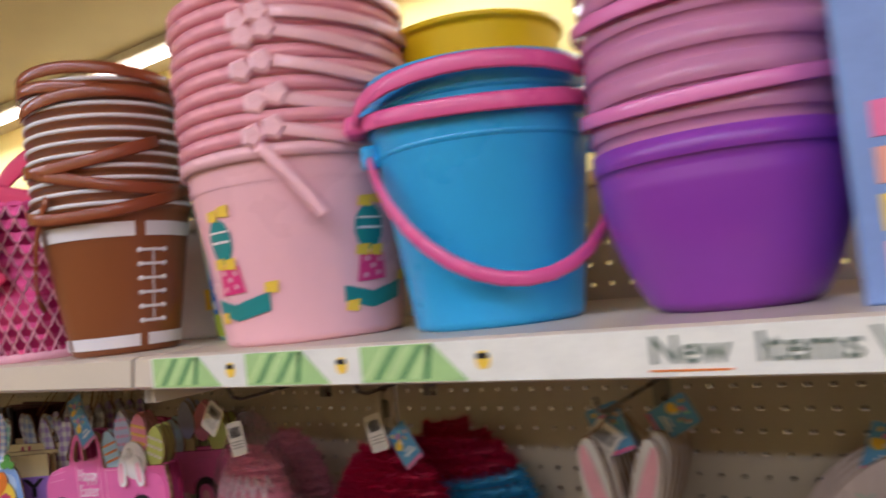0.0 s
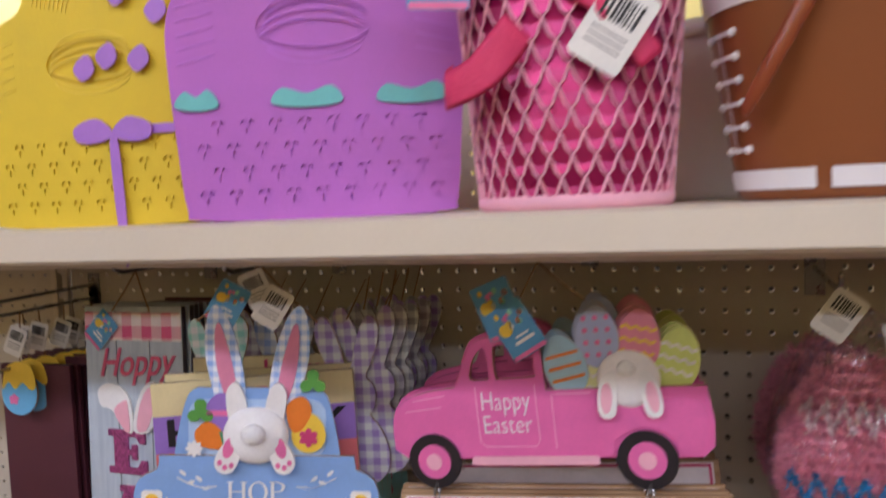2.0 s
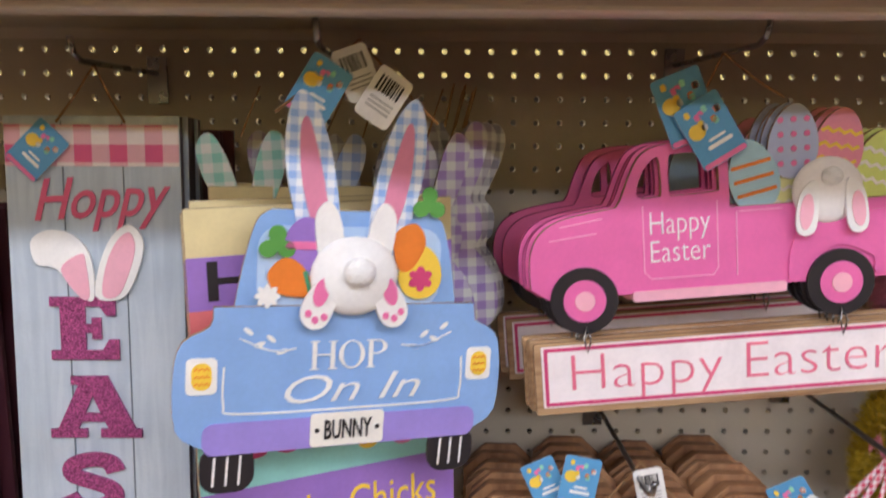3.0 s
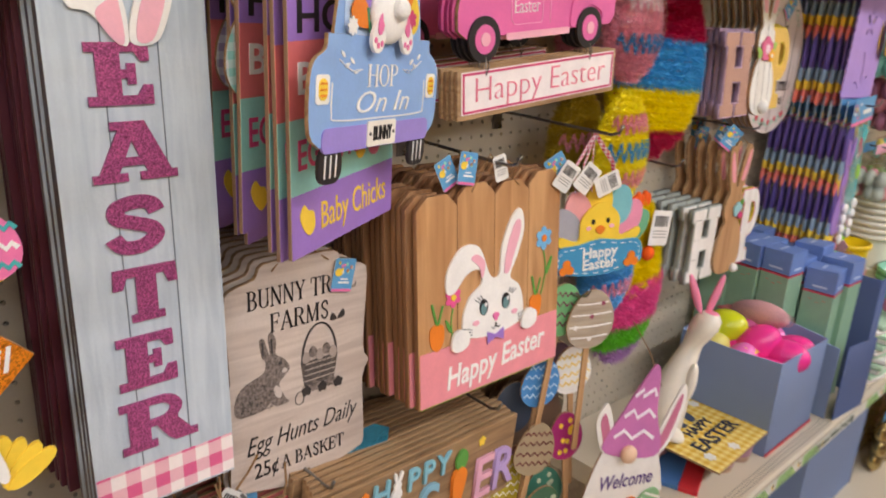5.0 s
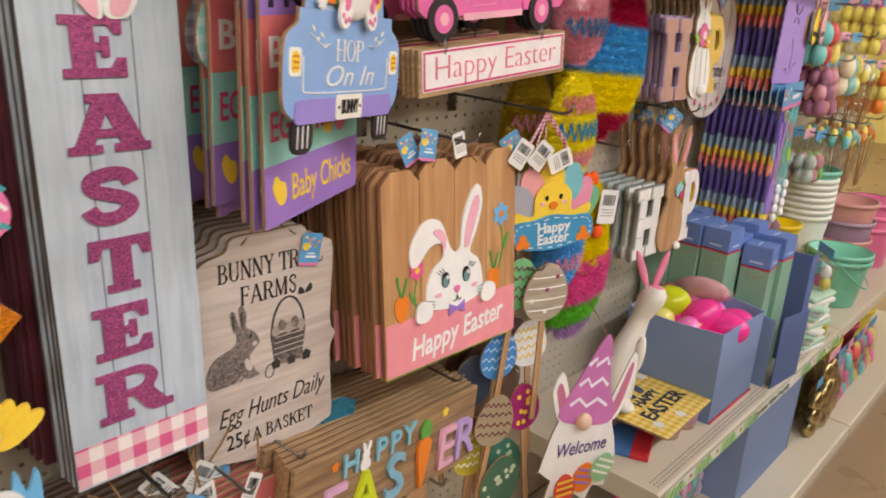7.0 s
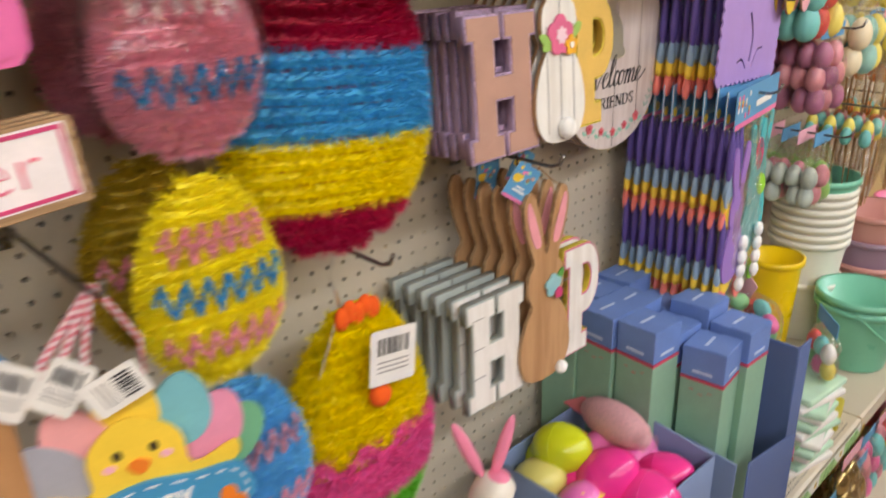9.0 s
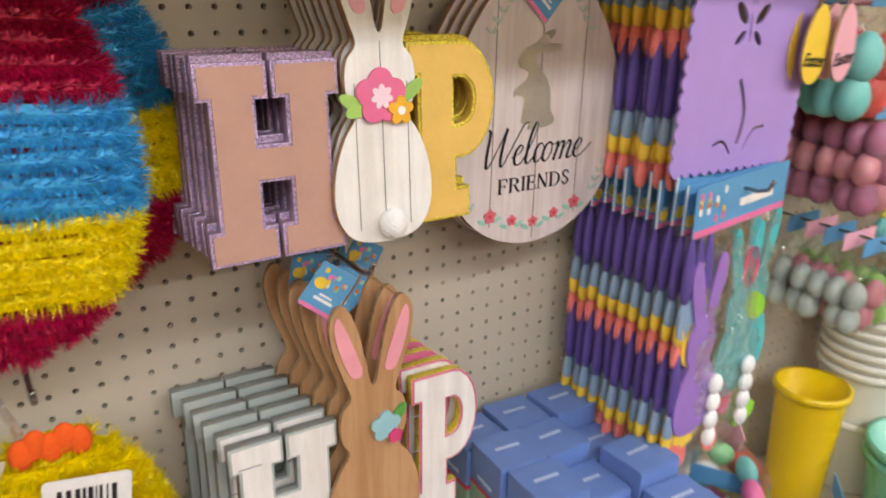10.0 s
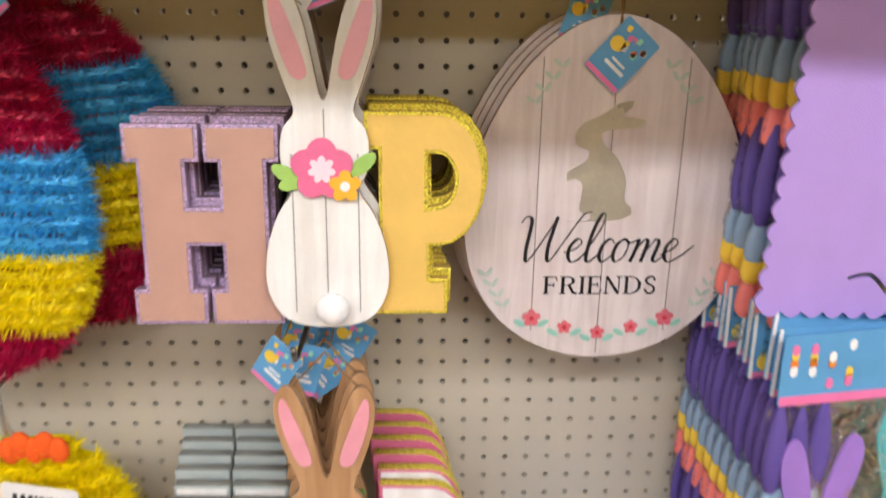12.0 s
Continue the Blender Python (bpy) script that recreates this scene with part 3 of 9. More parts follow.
def script_welcome(parent, x, z, sx, sz, m, lift):
    """The word Welcome in a brush script: strokes swell on the way down."""
    runs = [[(0.0, 1.7), (0.12, 1.95), (0.3, 1.75), (0.34, 0.6), (0.46, 0.04), (0.78, 0.95), (1.04, 1.95)], [(1.04, 1.95), (0.99, 0.7), (1.12, 0.04), (1.44, 0.95), (1.78, 2.0), (2.02, 2.15)],
            [(1.52, 0.42), (1.82, 0.58), (1.98, 0.85), (1.84, 1.02), (1.66, 0.7), (1.68, 0.25), (1.84, 0.02), (2.1, 0.28), (2.4, 1.3), (2.47, 1.95), (2.34, 2.05), (2.22, 1.3), (2.22, 0.3), (2.34, 0.02), (2.58, 0.34)],
            [(2.98, 0.82), (2.82, 1.02), (2.64, 0.75), (2.62, 0.3), (2.76, 0.02), (3.02, 0.34)], [(3.28, 1.02), (3.08, 0.8), (3.04, 0.3), (3.18, 0.02), (3.38, 0.28), (3.42, 0.75), (3.28, 1.0), (3.46, 0.84), (3.62, 0.94)],
            [(3.62, 0.94), (3.7, 0.96), (3.68, 0.5), (3.62, 0.02)], [(3.64, 0.35), (3.86, 0.95), (3.99, 0.86), (3.95, 0.02)], [(3.97, 0.35), (4.2, 0.97), (4.34, 0.82), (4.29, 0.2), (4.4, 0.02), (4.58, 0.28)],
            [(4.5, 0.32), (4.8, 0.56), (4.92, 0.85), (4.78, 1.02), (4.61, 0.7), (4.63, 0.25), (4.8, 0.02), (5.08, 0.22), (5.44, 0.72)]]
    loops = []
    for run in runs:
        ps = [(x + sx * (a + 0.16 * (b - 0.5)), z + sz * b) for a, b in spline(run, 7, False)]
        L, Rr = [], []
        for i, (a, b) in enumerate(ps):
            p, q = ps[max(0, i - 1)], ps[min(len(ps) - 1, i + 1)]
            dx, dz = q[0] - p[0], q[1] - p[1]
            dd = math.hypot(dx, dz) or 1
            w = 0.0011 + 0.0024 * max(0.0, -dz / dd) ** 1.5
            L.append((a - dz / dd * w / 2, b + dx / dd * w / 2))
            Rr.append((a + dz / dd * w / 2, b - dx / dd * w / 2))
        for i in range(len(L) - 1):
            loops.append([L[i], L[i + 1], Rr[i + 1], Rr[i]])
    return inked(parent, loops, m, lift)


PINK_D, PINK, PINK_L = paint(214, 70, 120), paint(238, 120, 170), paint(246, 180, 195)
ORANGE, GREEN, TEAL, PURPLE, YEL = paint(240, 130, 40), paint(90, 160, 70), paint(60, 170, 170), paint(160, 120, 200), paint(250, 210, 70)
RED = paint(215, 50, 60)
SKYB = paint(110, 185, 225)


def blue_tag(parent, x, z, rot, y=-0.004, s=1.0, tilt=0):
    """The blue price tag of these goods: a chick, dots of bunting and pale print."""
    T = part("tag", flat(rrect(0, 0, 0.036 * s, 0.05 * s, 0.003), 0.0006, TAGBLUE, TAGWHITE, 0, "tag"), None, parent, "blue printed paper tag")
    T.matrix_basis = Matrix.Translation((x, y, z)) @ Matrix.Rotation(radians(rot), 4, "Y") @ Matrix.Rotation(radians(tilt), 4, "Z")
    dec(T, "chick_print", ell(-0.009 * s, 0.004 * s, 0.0065 * s, 0.006 * s, 14), YEL, 0.0004, 0.0004)
    rnd = random.Random(3)
    cols = [PINK, YEL, ORANGE, paint(150, 220, 190), WHITE]
    for c in range(5):
        dec(T, "bunting_print", [rrect((rnd.random() - 0.4) * 0.026 * s, (0.004 + 0.017 * rnd.random()) * s, 0.004 * s, 0.005 * s, 0.001, 1) for _ in range(3)][:2], cols[c], 0.0004, 0.0004)
    dec(T, "text_bar", [rrect(0.002 * s, -0.011 * s, 0.02 * s, 0.003 * s, 0.001, 1), rrect(0.002 * s, -0.006 * s, 0.014 * s, 0.002 * s, 0.001, 1)], WHITE, 0.0004, 0.0004)
    dec(T, "edge_print", rrect(0, -0.0225 * s, 0.034 * s, 0.004 * s, 0.001, 1), PINK, 0.0004, 0.0004)
    return T


def bar_tag(parent, x, z, rot, y=-0.006, s=1.0, tilt=0):
    """A white tag with a bar code and lines of small print."""
    T = part("price_tag", flat(rrect(0, 0, 0.032 * s, 0.046 * s, 0.004), 0.0006, TAGWHITE, TAGWHITE, 0, "price_tag"), None, parent, "white paper tag with a bar code")
    T.matrix_basis = Matrix.Translation((x, y, z)) @ Matrix.Rotation(radians(rot), 4, "Y") @ Matrix.Rotation(radians(tilt), 4, "Z")
    rnd = random.Random(5)
    bars, px = [], -0.011
    while px < 0.011:
        w = rnd.choice((0.0006, 0.0012, 0.0018))
        bars.append(rrect((px + w / 2) * s, 0.009 * s, w * s, 0.014 * s, 0.0001, 1))
        px += w + rnd.choice((0.0008, 0.0014))
    tagged(dec(T, "bar_code", bars, INK, 0.0004, 0.0004), kind="stuff")
    dec(T, "text_bar", [rrect(0, (-0.004 - 0.004 * i) * s, 0.022 * s, 0.0012 * s, 0.0003, 1) for i in range(3)], paint(150, 146, 142), 0.0004, 0.0004)
    return T


def peg_hook(x, z, length, label="steel wire peg hook fixed in the pegboard"):
    H = thing("peg_hook", pose(x, 0, z), label, "peg hook", "peg hooks")
    part("wire", tube([(0, 0.004, 0.004), (0, -0.006, 0.002), (0, -length * 0.5, 0), (0, -length + 0.02, -0.002), (0, -length + 0.006, 0.003), (0, -length, 0.016)], 0.0026, 7), STEEL, H, smooth=True)
    part("base_plate", box(0.022, 0.003, 0.05, 0.001, (0, -0.002, -0.03)), STEEL, H)
    return H


def twine(parent, x0, z0, x1, z1, xt, zt, y=-0.002):
    for a, b in ((x0, z0), (x1, z1)):
        part("twine", tube([(a, y, b), ((a + xt) / 2, y + 0.006, (b + zt) / 2 - 0.002), (xt, y + 0.012, zt)], 0.0011, 5), TWINE, parent)


def bunny_outline(h, sx=1.0, ear=1.0):
    half = [(0, 0), (.13, .015), (.2, .06), (.235, .14), (.225, .25), (.18, .35), (.125, .42), (.155, .47), (.165, .54), (.15, .6), (.11, .645), (.14, .72), (.185, .83), (.2, .93), (.17, .99), (.12, .99), (.07, .9), (.035, .78), (.012, .69)]
    half = [(x * sx, z if z < .65 else .65 + (z - .65) * ear) for x, z in half]
    pts = half + [(-x, z) for x, z in half[::-1]][:-1]
    return [(x * h, z * h) for x, z in spline(pts, 4)]


def stack(base, n, step, rnd, jx=0.004, jr=1.2, dz=0.0):
    """Copies of a plain board hung behind the first one on the same hook."""
    for i in range(1, n + 1):
        m = base.matrix_basis
        copy_thing(base, Matrix.Translation(((rnd.random() - 0.5) * 2 * jx, step * i, dz * i + (rnd.random() - 0.5) * jx)) @ m @ Matrix.Rotation(radians((rnd.random() - 0.5) * 2 * jr), 4, "Y"))


def plain_board(name, m, label, cat, group, loops, t, front, side, bevel=0.0004):
    T = thing(name, m, label, cat, group)
    part("board", flat(loops, t, front, side, bevel), None, T)
    return T


GREYWOOD = wood("grey_blue_wash", C(196, 206, 214), C(180, 192, 203), "z", 7)
GREYEDGE = paint(96, 88, 92)
MAROON = paint(88, 36, 48)
GLIT = glitter("magenta_glitter", C(190, 92, 146))
PINKCHECK = gingham("pink_gingham", C(226, 96, 140), C(246, 232, 228), 0.031)
GROOVE = paint(110, 118, 126)
rnd = random.Random(11)

# tall porch sign
SW, SH = 0.154, 0.645
m0 = pose(-1.403, -0.197, 0.908, -2.5, 0, 0)
T = plain_board("porch_sign", m0, "tall grey-blue wooden porch sign with glitter letters, hung on a hook", "sign", "tall porch signs", rrect(0, SH / 2, SW, SH, 0.001), 0.008, GREYWOOD, GREYEDGE)
B = plain_board("porch_sign", m0, "tall grey-blue wooden porch sign hung behind an equal one", "sign", "tall porch signs", rrect(0, SH / 2, SW, SH, 0.001), 0.008, GREYWOOD, GREYEDGE)
stack(B, 4, 0.0125, rnd, 0.004, 0.4)
bpy.data.objects.remove(B.children[0])
bpy.data.objects.remove(B)
for gx in (-0.0265, 0.0265):
    dec(T, "groove", rrect(gx, SH / 2, 0.0012, SH - 0.01, 0.0003, 1), GROOVE, 0.0005, 0.0008)
dec(T, "gingham_band", rrect(0.0, SH - 0.026, SW - 0.002, 0.036, 0.001), PINKCHECK, 0.0011, label="pink gingham band")
dec(T, "gingham_band", rrect(0.0, 0.026, SW - 0.002, 0.046, 0.001), PINKCHECK, 0.0011, label="pink gingham band")
word(T, "Hoppy", 0.002, SH - 0.073, 0.052, paint(218, 92, 126), 0.002, 0.4, 0.0005, 0.122, 3)
for i, ch in enumerate("EASTER"):
    dec(T, "letter", glyph(ch, -0.008, 0.472 - 0.0722 * i - 0.044, 0.082 if ch in "AR" else 0.074, 0.057), GLIT, 0.003, 0.0028)
dec(T, "bunny_ear", spline([(-0.012, 0.485), (-0.034, 0.51), (-0.052, 0.515), (-0.056, 0.535), (-0.04, 0.545), (-0.018, 0.54), (-0.004, 0.52), (-0.002, 0.485)], 5), WHITE, 0.004, 0.003, "white folded bunny ear")
dec(T, "bunny_ear", spline([(0.0, 0.485), (0.004, 0.515), (0.016, 0.54), (0.032, 0.55), (0.043, 0.535), (0.038, 0.51), (0.024, 0.485)], 5), WHITE, 0.004, 0.003)
dec(T, "inner_ear", spline([(0.006, 0.487), (0.01, 0.514), (0.02, 0.535), (0.031, 0.543), (0.036, 0.531), (0.031, 0.51), (0.02, 0.487)], 5), PINK_L, 0.0048)
dec(T, "inner_ear", spline([(-0.03, 0.51), (-0.014, 0.485), (-0.006, 0.486), (-0.008, 0.515), (-0.012, 0.524)], 5), PINK_L, 0.0048)
twine(T, -0.03, SH - 0.006, 0.03, SH - 0.006, 0, SH + 0.045)
blue_tag(T, -0.045, SH - 0.03, 45, -0.006, 0.95)
B = plain_board("porch_sign", pose(-1.408, -0.128, 0.915), "tall porch sign with dark maroon edges hung behind grey ones", "sign", "tall porch signs", rrect(0, 0.31, 0.158, 0.63, 0.001), 0.007, MAROON, MAROON)
stack(B, 9, 0.0125, rnd, 0.005, 0.5)
peg_hook(-1.403, 1.6, 0.2)
# maroon-edged signs on the next hook
B = plain_board("porch_sign", pose(-1.625, -0.125, 0.9), "tall maroon-edged porch sign seen from its side", "sign", "tall porch signs", rrect(0, 0.28, 0.13, 0.56, 0.001), 0.007, paint(92, 46, 56), MAROON)
stack(B, 8, 0.0135, rnd, 0.012, 0.8)
peg_hook(-1.625, 1.56, 0.2)

# arrow yard sign
A = thing("arrow_yard_sign", pose(-1.612, -0.3, 0.87), "wooden yard sign of coloured glitter arrows above a bunny", "yard sign")
part("post", flat(rrect(-0.012, 0.27, 0.022, 0.56, 0.002), 0.008, paint(238, 214, 140), MDF), None, A)


def arrow(z, col, txt, tcol, xt, hh=0.03):
    me = flat([(-0.09, z - hh * .62), (xt - 0.028, z - hh * .62), (xt - 0.03, z - hh), (xt, z), (xt - 0.03, z + hh), (xt - 0.028, z + hh * .62), (-0.09, z + hh * .62)], 0.005, col, MDF, 0.0004)
    me.transform(Matrix.Translation((0, -0.006, 0)))
    o = part("arrow", me, None, A)
    line = stroke([(-0.088, z + hh * .5), (xt - 0.034, z + hh * .5)], 0.0012)
    dec(o, "outline", [line, stroke([(-0.088, z - hh * .5), (xt - 0.034, z - hh * .5)], 0.0012)], WHITE, 0.0066)
    word(o, txt, xt - 0.046, z, 0.03, tcol, 0.0068, 0.2, 0.0003)
    return o


arrow(0.485, glitter("pink_glitter", C(226, 120, 150)), "E", WHITE, 0.062)
arrow(0.297, glitter("orange_glitter", C(240, 140, 40)), "Trail", WHITE, 0.066)
ye = flat(rrect(-0.01, 0.385, 0.14, 0.05, 0.014), 0.005, YEL, MDF, 0.0004)
ye.transform(Matrix.Translation((0, -0.006, 0)))
ye = part("arrow", ye, None, A, "yellow board with a painted egg")
dec(ye, "egg", eggo(0.044, 0.388, 0.045, 0.052), PINK, 0.008, 0.002)
for k, cc in enumerate((TEAL, WHITE, TEAL)):
    dec(ye, "stripe", stroke([(0.024 + 0.004 * i, 0.373 + 0.015 * k + (0.0022 if i % 2 else -0.0022)) for i in range(11)], 0.004), cc, 0.0086)
word(ye, "T", 0.012, 0.385, 0.032, TEAL, 0.0066, 0, 0.0008)
bh = dec(A, "bunny_head", spline([(-0.09, 0.06), (-0.09, 0.16), (-0.05, 0.205), (0.0, 0.205), (0.019, 0.197), (0.0306, 0.167), (0.028, 0.145), (0.01, 0.11), (-0.02, 0.07)], 5), WHITE, 0.01, 0.005, "white bunny head")
er = dec(bh, "ear", spline([(-0.012, 0.198), (0.0, 0.23), (0.012, 0.257), (0.0235, 0.25), (0.031, 0.228), (0.036, 0.204), (0.0318, 0.197), (0.0216, 0.207), (0.012, 0.204)], 5), WHITE, 0.013, 0.003, "folded white ear")
dec(er, "ear_lining", spline([(-0.006, 0.2), (0.004, 0.226), (0.02, 0.207), (0.01, 0.202)], 5), glitter("pink_glitter", C(226, 120, 150)), 0.014)
dec(bh, "eye", ell(-0.001, 0.173, 0.004, 0.0065), INK, 0.011)
dec(bh, "cheek", ell(0.0145, 0.158, 0.0055, 0.006), PINK, 0.011)
dec(bh, "whisker", [stroke([(0.018, 0.162), (0.03, 0.167)], 0.0007), stroke([(0.019, 0.157), (0.032, 0.159)], 0.0007)], INK, 0.0115)
for k in range(5):
    dec(A, "petal", ell(0.03 + 0.006 * k, 0.215 - 0.004 * k, 0.008, 0.022, 16, 15 - 18 * k), YEL, 0.003 + 0.0012 * k, 0.004, "yellow flower petal")
pot = dec(A, "flower_cup", spline([(-0.09, 0.04), (-0.09, 0.11), (-0.05, 0.13), (-0.02, 0.115), (0.01, 0.12), (0.024, 0.15), (0.036, 0.14), (0.042, 0.168), (0.05, 0.145), (0.0585, 0.164), (0.0613, 0.139), (0.056, 0.1), (0.03, 0.05), (-0.03, 0.03)], 4), SKYB, 0.0155, 0.004, "pale blue flower cup")
for fx, fz in ((0.016, 0.108), (0.046, 0.115), (-0.02, 0.09)):
    fl = dec(pot, "painted_flower", petals(fx, fz, 0.0125, 7), paint(214, 84, 130), 0.0165)
    dec(fl, "flower_heart", ell(fx, fz, 0.003, 0.003, 10), YEL, 0.0175)
dec(A, "paw", ell(0.028, 0.137, 0.019, 0.018, 20), WHITE, 0.019, 0.004, "white paw")
peg_hook(-1.64, 1.46, 0.31)
arrow_tie = part("twine", tube([(-0.02, 0.004, 0.54), (-0.03, 0.002, 0.6)], 0.0012, 5), TWINE, A)

# gingham bunny plaques and the egg hunt signs behind the blue truck
for k, (bx, cc, by) in enumerate(((-1.262, (150, 216, 206), -0.17), (-1.108, (176, 146, 210), -0.15), (-1.215, (150, 176, 224), -0.13), (-1.16, (160, 156, 170), -0.11), (-1.085, (168, 160, 178), -0.1), (-1.25, (170, 150, 182), -0.12))):
    G = thing("bunny_plaque", pose(bx, by, 1.335, 0, (k % 3 - 1) * 3, 12), "gingham-checked wooden bunny plaque hung behind a truck sign", "plaque", "gingham bunny plaques")
    part("board", flat(bunny_outline(0.205, 0.95), 0.004, gingham(f"gingham_{cc[0]}_{cc[1]}", C(*cc), C(236, 238, 236), 0.017), MDF, 0.0004), None, G)
    part("twine", tube([(0, 0.006, 0.2), (0.02, 0.03, 0.245)], 0.001, 5), TWINE, G)


for k in range(9):
    cc = ((176, 146, 210), (168, 160, 178), (150, 150, 166), (176, 146, 210))[k % 4]
    G = thing("bunny_plaque", pose(-1.085 + 0.003 * (k % 3), -0.135 + 0.0135 * k, 1.345, 0, (k % 3 - 1) * 2, 8), "gingham-checked wooden bunny plaque in a row on a hook", "plaque", "gingham bunny plaques")
    part("board", flat(bunny_outline(0.205, 0.95), 0.004, gingham(f"gingham_{cc[0]}_{cc[1]}", C(*cc), C(236, 238, 236), 0.017), paint(110, 92, 92), 0.0004), None, G)
    part("twine", tube([(0, 0.006, 0.2), (0.01, 0.008, 0.24)], 0.001, 5), TWINE, G)


def egg_hunt(m, full=True):
    E = thing("egg_hunt_sign", m, "colour-banded wooden farm sign in a hanging stack", "sign", "egg hunt signs")
    part("board", flat(rrect(0, 0.15, 0.225, 0.3, 0.001), 0.0045, paint(232, 214, 160), paint(150, 116, 92), 0.0004), None, E)
    for z0, z1, cc, txt, tc in ((0.22, 0.262, PURPLE, "HOPPY", DARK), (0.145, 0.22, paint(232, 120, 120), "BUNNY", WHITE), (0.068, 0.145, paint(150, 215, 205), "EGG HUNTS", PINK_D), (0, 0.068, PURPLE, "Baby Chicks", YEL)):
        b = dec(E, "band", rrect(0, (z0 + z1) / 2, 0.2245, z1 - z0, 0.0005, 1), cc, 0.0008, 0.0008)
        if full:
            word(b, txt, 0.018 if "C" in txt else 0.0, (z0 + z1) / 2, 0.044, tc, 0.0016, 0, 0.0006 if "C" not in txt else 0.0, 0.15 if "C" in txt else 0.2)
    if full:
        word(E, "Happy", 0.01, 0.283, 0.03, PINK_D, 0.001, 0, 0.0006)
        ck = dec(E, "chick", spline([(-0.092, 0.03), (-0.098, 0.045), (-0.09, 0.055), (-0.082, 0.048), (-0.072, 0.044), (-0.07, 0.028), (-0.08, 0.02)], 5), YEL, 0.0016)
        dec(E, "painted_egg", [eggo(0.03, 0.098, 0.022, 0.03)], YEL, 0.0016)
        dec(E, "painted_egg", [eggo(0.065, 0.1, 0.03, 0.038, rot=-30)], PINK, 0.0016)
    return E


egg_hunt(pose(-1.186, -0.222, 1.182, 0, -1, 24))
for k, (y, turned) in enumerate(((-0.206, 25), (-0.192, 26), (-0.146, 24), (-0.132, 27), (-0.12, 26), (-0.082, 25), (-0.068, 24))):
    egg_hunt(pose(-1.192 - 0.004 * (k % 3), y, 1.178 + (k % 3) * 0.006, 0, (k % 3 - 1) * 1.2, turned), k in (0, 2, 5))

# blue truck sign
BLUE = paint(140, 178, 228)
T = thing("blue_truck_sign", pose(-1.1745, -0.262, 1.267, 0, 3.4, 21) @ Matrix.Diagonal((1.07, 1.0, 1.04, 1.0)), "pale blue wooden truck sign with a bunny diving into the bed", "sign")
body = spline([(-0.106, 0.028), (-0.122, 0.042), (-0.124, 0.0836), (-0.118, 0.107), (-0.1, 0.118), (-0.098, 0.132)], 3, False) + [(0.098, 0.132)] + spline([(0.1, 0.118), (0.118, 0.107), (0.124, 0.0836), (0.122, 0.042), (0.106, 0.028)], 3, False)
part("body", flat(body, 0.005, BLUE, MDF, 0.0005), None, T)
cabm = flat(spline([(-0.084, 0.13), (-0.078, 0.165), (-0.07, 0.194), (-0.06, 0.203)], 4, False) + spline([(0.06, 0.203), (0.07, 0.194), (0.078, 0.165), (0.084, 0.13)], 4, False), 0.004, BLUE, MDF, 0.0004)
cabm.transform(Matrix.Translation((0, 0.004, 0)))
cabp = part("cab", cabm, None, T)
dec(T, "window", [rrect(0, 0.16, 0.138, 0.062, 0.016)], paint(186, 212, 242), -0.003, 0.0008)
dec(T, "bumper", rrect(0, 0.034, 0.208, 0.024, 0.008), paint(160, 140, 216), 0.0015, 0.003, "lilac bumper")
pl = dec(T, "number_plate", rrect(0, 0.036, 0.056, 0.026, 0.003), paint(244, 238, 226), 0.003, 0.0015, "white number plate")
word(pl, "BUNNY", 0, 0.0355, 0.021, INK, 0.0042, 0, 0.0003, 0.036)
dec(pl, "dot", [ell(-0.023, 0.036, 0.0018, 0.0018, 8), ell(0.023, 0.036, 0.0018, 0.0018, 8)], INK, 0.0038)
